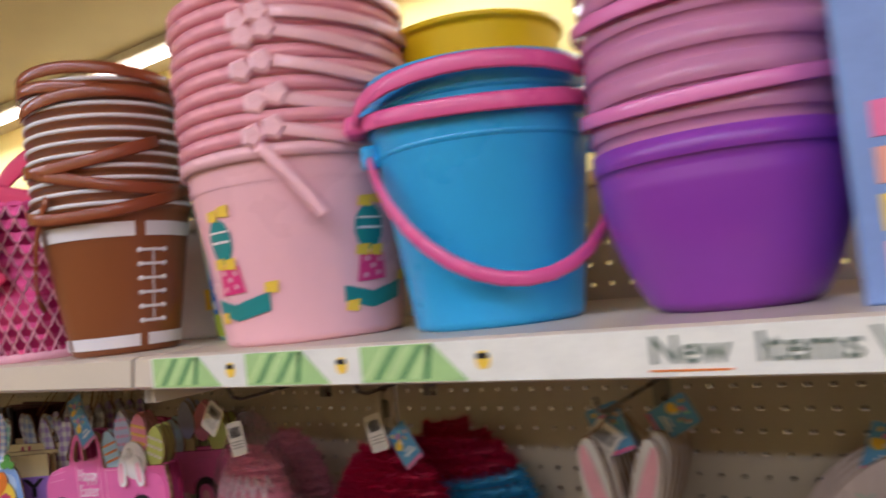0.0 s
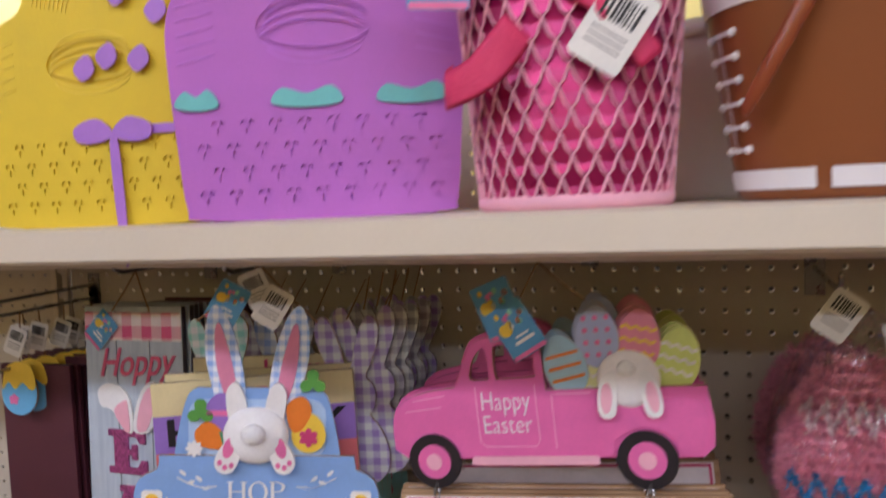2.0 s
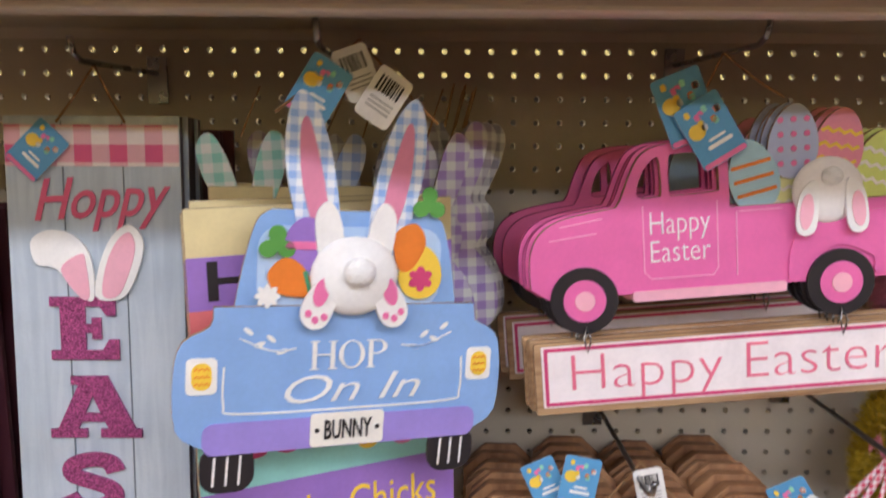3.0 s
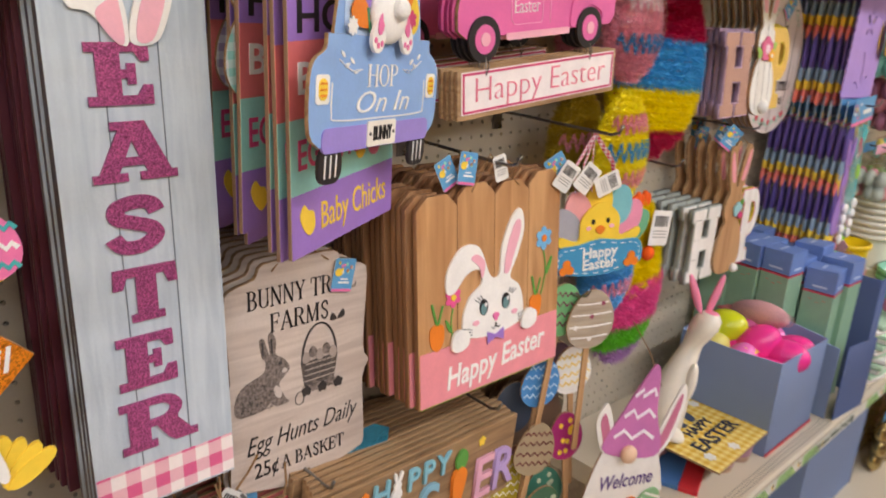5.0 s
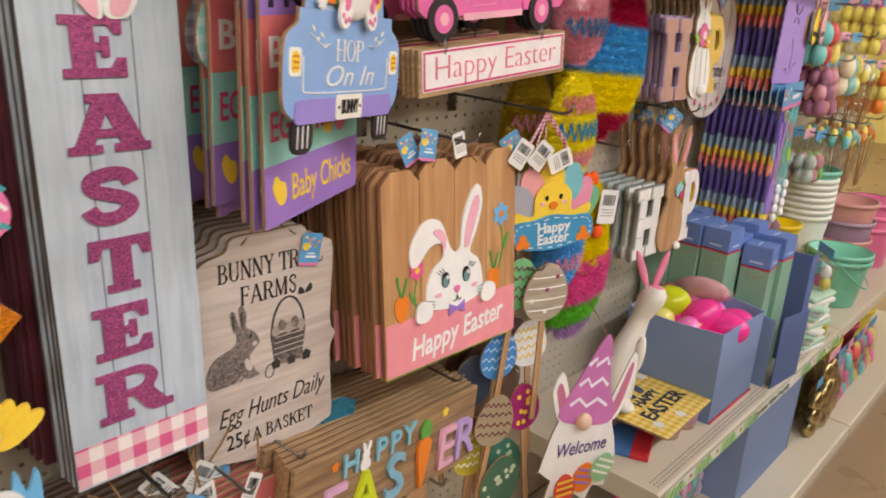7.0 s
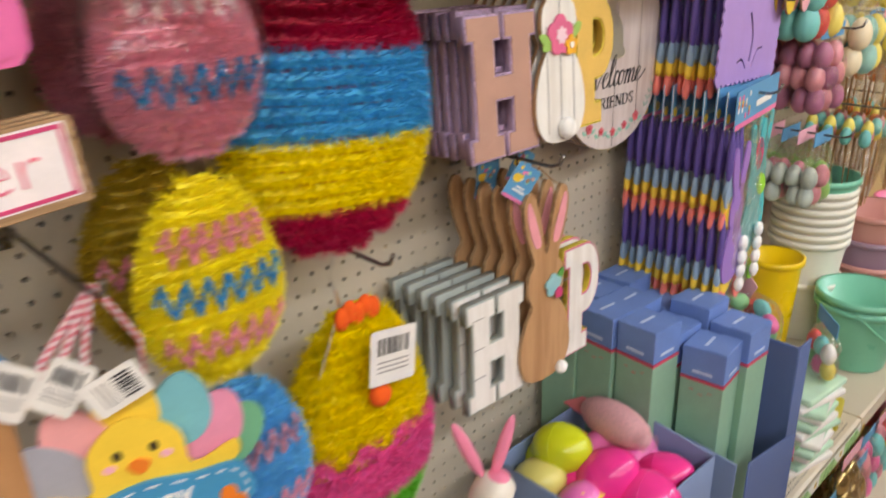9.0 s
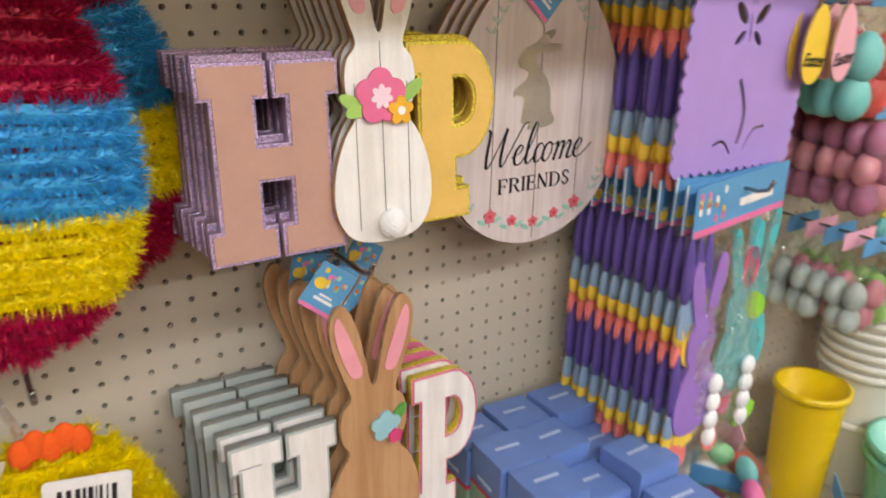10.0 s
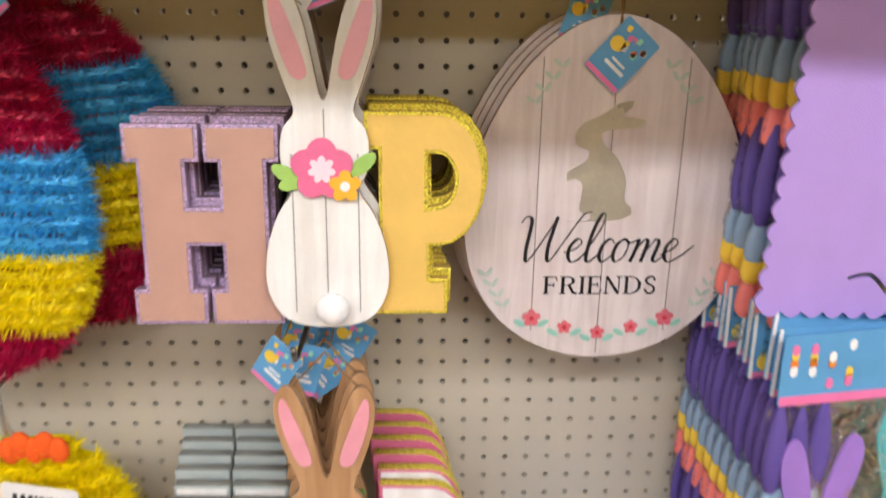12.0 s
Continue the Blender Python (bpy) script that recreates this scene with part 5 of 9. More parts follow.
# ---- tinsel eggs ----
def tinsel_col(r, g, b):
    return mat(f"tinsel_{r}_{g}_{b}", C(r, g, b), 0.35, 0.25, var=0.25, scale=160, bump=0.4, fine=420)


MAG, TBLUE, TYEL, TPINK, TGREEN, TGOLD = tinsel_col(190, 10, 70), tinsel_col(52, 168, 222), tinsel_col(246, 222, 0), tinsel_col(250, 168, 188), tinsel_col(100, 200, 50), tinsel_col(190, 160, 40)
THOT = tinsel_col(238, 90, 160)


def egg_half(z, w, h, k):
    u = max(-1.0, min(1.0, 2 * z / h))
    return w / 2 * math.sqrt(max(0.0, 1 - u * u)) * (1 - k * u)


def tinsel_band(w, h, d, k, z0, z1, seed, blades, row=0.015, tooth=0.0):
    """One colour of tinsel garland: coiled rows, each a core wire with a ruff of fine cut blades."""
    rr = random.Random(seed)
    verts, faces = [], []
    rows = max(1, round((z1 - z0) / row))
    pitch = (z1 - z0) / rows
    core, n = pitch * 0.42, 40
    zs = [z0 + pitch * (j + 0.5) for j in range(rows)]
    rad = [max(0.004, egg_half(z, w, h, k) - core) for z in zs]
    for z, r in zip(zs, rad):
        b = len(verts)
        for i in range(n):
            a = 2 * math.pi * i / n
            up = (tooth * (1 if i % 4 < 2 else -1) if tooth and z == zs[-1] else 0) + 0.0012 * math.sin(3 * a + seed + z * 90)
            for q in range(6):
                f = 2 * math.pi * q / 6
                rc = r + core * math.cos(f)
                verts.append((rc * math.cos(a), d / w * rc * math.sin(a), z + up + core * 1.15 * math.sin(f)))
        for i in range(n):
            for q in range(6):
                i2, q2 = (i + 1) % n, (q + 1) % 6
                faces.append((b + 6 * i + q, b + 6 * i2 + q, b + 6 * i2 + q2, b + 6 * i + q2))
    total = sum(rad)
    for z, r in zip(zs, rad):
        for _ in range(int(blades * 1.5 * r / total)):
            a = rr.uniform(0, 2 * math.pi)
            if math.sin(a) > 0.35:
                a = -a
            f = rr.uniform(-1.5, 1.5)
            out = Vector((math.cos(a), w / d * 0.6 * math.sin(a), 0)).normalized()
            up = tooth * (1 if int(a / (2 * math.pi) * n) % 4 < 2 else -1) if tooth and z == zs[-1] else 0
            dr = out * math.cos(f) + Vector((0, 0, math.sin(f) * 0.8)) + Vector((rr.uniform(-.35, .35), rr.uniform(-.35, .35), rr.uniform(-.2, .2)))
            dr = dr.normalized() * rr.uniform(0.55, 1.0) * (0.006 + pitch * 0.55)
            rc = r + core * 0.7 * math.cos(f)
            p = Vector((rc * math.cos(a), d / w * rc * math.sin(a), z + up + core * 0.8 * math.sin(f)))
            sd = dr.cross(Vector((rr.uniform(-1, 1), rr.uniform(-1, 1), rr.uniform(-1, 1)))).normalized() * 0.00075
            b = len(verts)
            verts += [tuple(p - sd), tuple(p + sd), tuple(p + dr)]
            faces.append((b, b + 1, b + 2))
    me = bpy.data.meshes.new("tinsel_band")
    me.from_pydata(verts, [], faces)
    return me


def zig(w, h, d, k, zc, amp, n, seed):
    """A zigzag line of tinsel blades on the front of an egg."""
    rr = random.Random(seed)
    bm = bmesh.new()
    for _ in range(1500):
        u = rr.uniform(-0.93, 0.93)
        ph = (u * n) % 2
        z = zc + amp * (abs(ph - 1) * 2 - 1) + rr.uniform(-.0038, .0038)
        r = egg_half(z, w, h, k)
        x = r * u
        y = -d / w * r * math.sqrt(max(0, 1 - u * u)) - rr.uniform(0.003, 0.006)
        dr = Vector((rr.uniform(-1, 1), -rr.uniform(0.3, 1), rr.uniform(-1, 1))).normalized() * rr.uniform(.004, .007)
        sd = dr.cross(Vector((rr.uniform(-1, 1), 0.3, rr.uniform(-1, 1)))).normalized() * 0.001
        p = Vector((x, y, z))
        bm.faces.new((bm.verts.new(p - sd), bm.verts.new(p + sd), bm.verts.new(p + dr)))
    return bm


def tinsel_egg(m, w, h, d, bands, zigs, label, k=0.17, seed=1, group="tinsel eggs"):
    E = thing("tinsel_egg", m, label, "egg decoration", group)
    for i, (f0, f1, mm) in enumerate(bands):
        part("tinsel_band", tinsel_band(w, h, d, k, h * (f0 - 0.5), h * (f1 - 0.5), seed + i, int((15000 if w > 0.2 else 9000) * (f1 - f0)), 0.0165 if w > 0.2 else 0.0115), mm, E)
    part("core", ball(w * 0.44, d * 0.4, h * 0.47, (0, 0, -h * 0.02), 0.14), bands[0][2], E, smooth=True)
    for i, (f, mm) in enumerate(zigs):
        part("zigzag", zig(w, h, d, k, h * (f - 0.5), 0.013, 7, seed + 20 + i), mm, E)
    return E


big = [(0.0, 0.16, MAG), (0.16, 0.385, TYEL), (0.385, 0.65, TBLUE), (0.65, 1.0, MAG)]
E0 = tinsel_egg(pose(-0.388, -0.115, 1.344, 0, 4, -8), 0.246, 0.338, 0.075, big, [], "large tinsel egg banded in magenta, blue and yellow", seed=7)
part("hang_loop", tube([(0, 0, 0.155), (0.004, -0.004, 0.19), (0.01, 0, 0.215)], 0.0015, 5), paint(230, 225, 220), E0)
bar_tag(E0, 0.015, 0.185, -20, -0.04, 1.0)
blue_tag(E0, 0.06, 0.175, -40, -0.036, 1.0)
E1 = tinsel_egg(pose(-0.318, -0.05, 1.358, 0, -6, 6), 0.24, 0.325, 0.06, [(0.0, 0.25, MAG), (0.25, 0.5, TYEL), (0.5, 0.78, TBLUE), (0.78, 1.0, MAG)], [], "large tinsel egg hung behind an equal one", seed=17)
peg_hook(-0.39, 1.575, 0.16)

bagp = tinsel_egg(pose(-0.576, -0.172, 1.421, 0, 0, 0), 0.132, 0.178, 0.055, [(0, 1, TPINK)], [(0.34, TBLUE), (0.72, tinsel_col(252, 226, 226))], "pink tinsel egg with blue and white zigzags", seed=31, group="hanging egg trio")
tinsel_egg(pose(-0.582, -0.18, 1.217, 0, 0, 0), 0.132, 0.19, 0.055, [(0, 1, tinsel_col(255, 236, 40))], [(0.24, TPINK), (0.5, TBLUE), (0.74, TPINK)], "yellow tinsel egg with pink and blue zigzags", seed=41, group="hanging egg trio")
tinsel_egg(pose(-0.572, -0.175, 1.005, 0, 0, 0), 0.136, 0.195, 0.058, [(0, 1, tinsel_col(96, 190, 240))], [(0.3, TPINK), (0.66, tinsel_col(225, 170, 190))], "blue tinsel egg with pink zigzags", seed=51, group="hanging egg trio")
tinsel_egg(pose(-0.592, -0.09, 1.22, 0, 0, 0), 0.132, 0.19, 0.055, [(0, 1, TGOLD)], [(0.5, TPINK)], "dull yellow tinsel egg hung behind another", seed=61, group="hanging egg trio")
tinsel_egg(pose(-0.59, -0.085, 1.424, 0, 0, 0), 0.132, 0.178, 0.055, [(0, 1, tinsel_col(224, 150, 170))], [], "dusky pink tinsel egg hung behind another", seed=71, group="hanging egg trio")
film = ball(0.078, 0.04, 0.115, (0, 0, 0.022), 0.3, 20, 14)
r8 = random.Random(6)
for v in film.verts:
    v.co += Vector((r8.uniform(-1, 1), r8.uniform(-1, 1), r8.uniform(-1, 1))) * 0.003
part("film", film, FILM, bagp, "clear plastic bag")
bar_tag(bagp, -0.02, 0.135, 35, -0.045, 0.95)
bar_tag(bagp, 0.03, 0.11, -12, -0.05, 0.95)
peg_hook(-0.59, 1.575, 0.19)

# chick in a tinsel egg
CH = thing("tinsel_chick", pose(-0.366, -0.092, 0.905, 0, 0, 0) @ Matrix.Diagonal((1.0, 1.0, 1.24, 1.0)), "yellow tinsel chick hatching from a pink and green egg", "egg decoration")
part("body", tinsel_band(0.222, 0.29, 0.075, 0.1, -0.012, 0.142, 81, 8000), TYEL, CH, "yellow tinsel body")
part("shell_band", tinsel_band(0.236, 0.3, 0.09, 0.08, -0.072, -0.006, 82, 3600, tooth=0.008), THOT, CH, "hot pink tinsel band")
part("shell_band", tinsel_band(0.228, 0.3, 0.083, 0.08, -0.115, -0.07, 83, 2800), TGREEN, CH, "green tinsel band")
part("shell_band", tinsel_band(0.225, 0.3, 0.08, 0.08, -0.149, -0.112, 84, 900), tinsel_col(180, 130, 190), CH, "lilac tinsel band")
FELT = mat("orange_felt", C(250, 96, 24), 0.95, bump=0.5)
for k in range(5):
    part("comb", ball(0.011, 0.006, 0.0125, (-0.024 + 0.012 * k, -0.014, 0.138 + 0.005 * (k % 2)), 0, 12, 8), FELT, CH, smooth=True)
part("core", ball(0.1, 0.03, 0.13, (0, 0, 0)), TYEL, CH, smooth=True)
part("beak", ball(0.016, 0.012, 0.013, (0.002, -0.045, 0.055), 0, 12, 8), FELT, CH, smooth=True)
tg = bar_tag(CH, 0.018, 0.098, 8, -0.056, 1.65)
tg.matrix_basis = tg.matrix_basis @ Matrix.Diagonal((1.38, 1, 0.78, 1))
bar_tag(CH, -0.06, 0.12, 30, -0.03, 1.2, 50)
part("hang_loop", tube([(-0.02, -0.01, 0.145), (-0.035, -0.012, 0.19), (-0.025, -0.02, 0.225)], 0.005, 6, flatten=0.4), FILM, CH)
peg_hook(-0.375, 1.163, 0.19)

# ---- HOP letter signs ----
BURLAP, BURLAPY = weave("pink_burlap", C(200, 158, 140), C(182, 138, 122)), weave("yellow_burlap", C(236, 196, 104), C(222, 178, 90))
LILAC, GOLDY = glitter("lilac_glitter", C(206, 178, 214)), glitter("yellow_glitter", C(248, 224, 84))
PANEL = wood("white_plank", C(240, 236, 230), C(226, 220, 212), "z", 5)
KRAFT = wood("kraft_wood", C(196, 152, 108), C(176, 130, 88), "z", 5)


def ring_letter(ch, x, z, w, h, grow):
    """A letter's outline and the same outline drawn wider, for its border."""
    lp = glyph(ch, x, z, w, h)
    wide = [stretch(l, grow) for l in lp[:1]] + [stretch(l, -grow) for l in lp[1:]]
    return lp, wide


def stretch(lp, g):
    """Moves every edge of a closed outline outward by g."""
    n = len(lp)
    area = sum(lp[i][0] * lp[(i + 1) % n][1] - lp[(i + 1) % n][0] * lp[i][1] for i in range(n))
    s = 1 if area > 0 else -1
    o = []
    for i in range(n):
        p, q, r = lp[i - 1], lp[i], lp[(i + 1) % n]
        d1, d2 = (q[0] - p[0], q[1] - p[1]), (r[0] - q[0], r[1] - q[1])
        l1, l2 = math.hypot(*d1) or 1e-9, math.hypot(*d2) or 1e-9
        n1, n2 = (d1[1] / l1, -d1[0] / l1), (d2[1] / l2, -d2[0] / l2)
        mx, mz = n1[0] + n2[0], n1[1] + n2[1]
        dd = max(0.35, (mx * n1[0] + mz * n1[1]))
        o.append((q[0] + s * g * mx / dd, q[1] + s * g * mz / dd))
    return o


def hop_sign(m, full=True, white=False):
    G = thing("hop_letter_sign", m, ("white planked" if white else "burlap-covered") + " wooden letter sign with a bunny for O", "sign", "white letter signs" if white else "burlap letter signs")
    hf, hb = (PANEL, paint(176, 184, 178)) if white else (BURLAP, LILAC)
    pf, pb = (PANEL, paint(216, 110, 140)) if white else (BURLAPY, GOLDY)
    tz = 0.172 if not white else 0.168
    lp, wide = ring_letter("H", -0.098, 0.0, 0.116 if white else 0.123, tz - (0.005 if white else 0.013), 0.003)
    h = part("letter_h", flat(wide, 0.012, hb, paint(150, 122, 144) if not white else paint(140, 142, 134), 0.0006), None, G, "pale letter H")
    lp2, wide2 = ring_letter("P", 0.086 if not white else 0.1, 0.008, 0.112 if not white else 0.1, tz + (0.008 if white else -0.01), 0.003)
    p = part("letter_p", flat(wide2, 0.012, pb, paint(190, 152, 60) if not white else GOLDY, 0.0006), None, G, "letter P with a coloured border")
    if full:
        dec(h, "facing", lp, hf, 0.0012)
        dec(p, "facing", lp2, pf, 0.0012)
    bo = bunny_outline(0.274 if not white else 0.3, 0.77 if not white else 0.79)
    bm_ = flat([(x, z - 0.004) for x, z in bo], 0.007, (PANEL if not white else KRAFT), MDF, 0.0005)
    bm_.transform(Matrix.Translation((0, -0.008, 0)))
    b = part("bunny", bm_, None, G, "wooden bunny with pink ears")
    if full:
        s = 1.0 if not white else 1.08
        for sx in (-1, 1):
            dec(b, "ear_lining", [(sx * x * s, z * s) for x, z in spline([(0.012, 0.202), (0.022, 0.235), (0.034, 0.262), (0.039, 0.255), (0.036, 0.232), (0.024, 0.2)], 5)], PINK_L if not white else paint(238, 160, 170), 0.0092)
        if not white:
            for gx in (-0.026, 0.0, 0.026):
                dec(b, "groove", rrect(gx, 0.075 if gx else 0.09, 0.0008, 0.13 if gx else 0.17, 0.0002, 1), paint(150, 145, 140), 0.0086, 0.0008)
            fl = dec(b, "flower", petals(-0.002, 0.128, 0.025, 5, 0.22), paint(232, 110, 150), 0.0125, 0.003, "pink felt flower")
            dec(fl, "flower_heart", petals(-0.002, 0.128, 0.011, 7), paint(250, 215, 225), 0.0135)
            f2 = dec(b, "flower", petals(0.016, 0.115, 0.013, 5, 0.35), paint(246, 180, 50), 0.0145, 0.003, "orange felt flower")
            dec(f2, "flower_heart", ell(0.016, 0.115, 0.004, 0.004, 10), WHITE, 0.0155)
            for lx, lz, ro in ((-0.024, 0.118, 20), (0.03, 0.132, 40), (-0.03, 0.124, -30)):
                dec(b, "leaf", ell(lx, lz, 0.013, 0.006, 14, ro), paint(160, 200, 100), 0.0105 + abs(lx) * 0.02, 0.002)
            part("tail", ball(0.014, 0.01, 0.014, (0.004, -0.014, 0.014), 0, 16, 10), MATS["pompom"], G, "white pompom tail", smooth=True)
        else:
            dec(b, "flower", petals(0.012, 0.148, 0.018, 5, 0.25), paint(150, 200, 205), 0.0125, 0.003, "pale blue felt flower")
            dec(b, "flower", petals(0.022, 0.134, 0.009, 5, 0.25), PINK_D, 0.0145, 0.003)
            dec(b, "leaf", ell(0.028, 0.158, 0.014, 0.006, 14, 50), GREEN, 0.0105, 0.002)
            part("tail", ball(0.011, 0.009, 0.011, (0.03, -0.014, 0.006), 0, 14, 8), MATS["pompom"], G, "white pompom tail", smooth=True)
            for gz in (0.045, 0.09, 0.135):
                dec(h, "groove", [rrect(-0.135, gz + 0.006, 0.024, 0.0009, 0.0002, 1)], paint(150, 145, 140), 0.002)
                dec(p, "groove", [rrect(0.05, gz + 0.006, 0.022, 0.0009, 0.0002, 1)], paint(150, 145, 140), 0.002)
        twine(G, -0.034 * s, 0.268 * s, 0.034 * s, 0.268 * s, 0, 0.3 * s, -0.004)
    return G


rnd = random.Random(23)
HM = pose(-0.0565, -0.168, 1.244, -4, 0, 0) @ Matrix.Diagonal((1.055, 1, 1.05, 1))
hop = hop_sign(HM)
blue_tag(hop, -0.012, 0.275, -20, 0.01, 1.0)
bar_tag(hop, -0.022, 0.262, 35, 0.006, 0.95)
blue_tag(hop, 0.045, 0.285, 60, 0.03, 0.9)
for k in range(1, 8):
    hop_sign(Matrix.Translation((rnd.uniform(-.004, .004), 0.0155 * k, 0.003 + rnd.uniform(-.002, .002))) @ HM, False)
peg_hook(-0.056, 1.56, 0.2)
LM = pose(-0.066, -0.158, 0.878, -1, 0, -2)
hop = hop_sign(LM, True, True)
for k in range(1, 6):
    hop_sign(Matrix.Translation((-0.004 * k + rnd.uniform(-.003, .003), 0.024 * k, 0.002 * k)) @ LM, k < 2, True)
peg_hook(-0.085, 1.215, 0.2)
for k in range(7):
    tg = thing("hanging_tag", pose(-0.11 + 0.021 * (k % 4) + 0.01 * (k // 4), -0.15 + 0.018 * k, 1.19 - 0.012 * (k % 3), 0, 0, rnd.uniform(-30, 30)), "blue printed paper tag on twine above a letter sign", "tag", "blue paper tags")
    blue_tag(tg, 0, 0, rnd.uniform(-60, 60), 0, 1.05)
    part("twine", tube([(0, 0.002, 0.018), (0.006, 0.01, 0.03), (0.01, 0.014, 0.044)], 0.0009, 5), TWINE, tg)

# ---- egg welcome sign ----
EGGW = wood("pink_white_wash", C(226, 212, 208), C(212, 195, 190), "z", 6)
WM = pose(0.204, -0.085, 1.166)
for k in range(4):
    W = plain_board("egg_welcome_sign", Matrix.Translation((-0.004 * k, 0.013 * k, 0.002 * k)) @ WM, "egg-shaped whitewashed welcome sign with painted flowers", "sign", "egg welcome signs", eggo(0, 0.169, 0.272, 0.338, 60, k=0.17), 0.008, EGGW, MDF)
    if k:
        continue
    for gx in (-0.068, 0.0, 0.068):
        dec(W, "groove", rrect(gx, 0.165, 0.0009, 0.27 if gx else 0.32, 0.0002, 1), paint(140, 126, 120), 0.0006, 0.0008)
    script_welcome(W, -0.088, 0.103, 0.0325, 0.024, INK, 0.0012)
    serif_word(W, "FRIENDS", 0.0, 0.079, 0.0185, INK, 0.0012, 0.116)
    SG = mat("rabbit_foil", C(222, 214, 192), 0.3, 0.6, var=0.12, scale=25, bump=0.04)
    dec(W, "rabbit_print", [(x * 1.05 - 0.012, 0.146 + (z - 0.146) * 1.06) for x, z in spline([(-0.03, 0.146), (-0.006, 0.146), (-0.004, 0.152), (-0.014, 0.156), (-0.012, 0.178), (-0.02, 0.186), (-0.026, 0.183), (-0.026, 0.192), (-0.012, 0.2), (-0.008, 0.21), (-0.02, 0.216), (-0.021, 0.226), (-0.012, 0.237), (-0.002, 0.24), (0.016, 0.252), (0.03, 0.254), (0.022, 0.244), (0.006, 0.236), (0.02, 0.24), (0.04, 0.238), (0.032, 0.231), (0.004, 0.228), (0.005, 0.216), (0.018, 0.204), (0.027, 0.184), (0.027, 0.166), (0.034, 0.158), (0.032, 0.15), (0.012, 0.146)], 4)], SG, 0.001, 0.0008, "shiny pale foil rabbit")
    for k2 in range(5):
        fx, fz = -0.068 + 0.034 * k2, 0.04 - 0.012 * (1 - abs(k2 - 2) / 2) + (0.0 if k2 % 4 else 0.004)
        dec(W, "painted_flower", petals(fx, fz, 0.0095 if k2 % 4 == 0 else 0.0075, 5), paint(224, 110, 120), 0.0016)
        dec(W, "flower_heart", ell(fx, fz, 0.0024, 0.0024, 8), RED, 0.0022)
        for s2 in (-1, 1):
            dec(W, "leaf", ell(fx + s2 * 0.012, fz - 0.006, 0.0065, 0.003, 12, s2 * 30), paint(150, 205, 185), 0.001)
    for sx in (-1, 1):
        for z0, x0 in ((0.06, 0.098), (0.262, 0.055)):
            for j in range(4):
                for s2 in (-1, 1):
                    dec(W, "leaf", ell(sx * (x0 + (0.006 * j if z0 < 0.1 else -0.002 * j + 0.02 - 0.006 * j) + s2 * 0.004), z0 + 0.011 * j, 0.0052, 0.002, 10, sx * (40 if s2 > 0 else 120)), paint(188, 204, 190), 0.001 + 0.0002 * j)
    blue_tag(W, 0.002, 0.302, 42, -0.004, 1.15)
    blue_tag(W, -0.03, 0.335, 20, 0.012, 1.0)
    part("twine", tube([(0, -0.001, 0.328), (0.002, 0.006, 0.36), (0, 0.02, 0.385)], 0.0016, 5), TWINE, W)
peg_hook(0.205, 1.545, 0.11)

# ---- bagged garlands and the scalloped purple card ----
GPUR, GGRY, GYEL, GCOR, GTEAL = paint(96, 76, 150, 0.7), paint(140, 165, 190, 0.7), paint(246, 206, 70, 0.7), paint(244, 130, 120, 0.7), paint(70, 185, 190, 0.7)
POM, HPINK, LIME = MATS["pompom"], paint(240, 60, 130, 0.7), paint(150, 220, 60, 0.7)
garl_me = {}


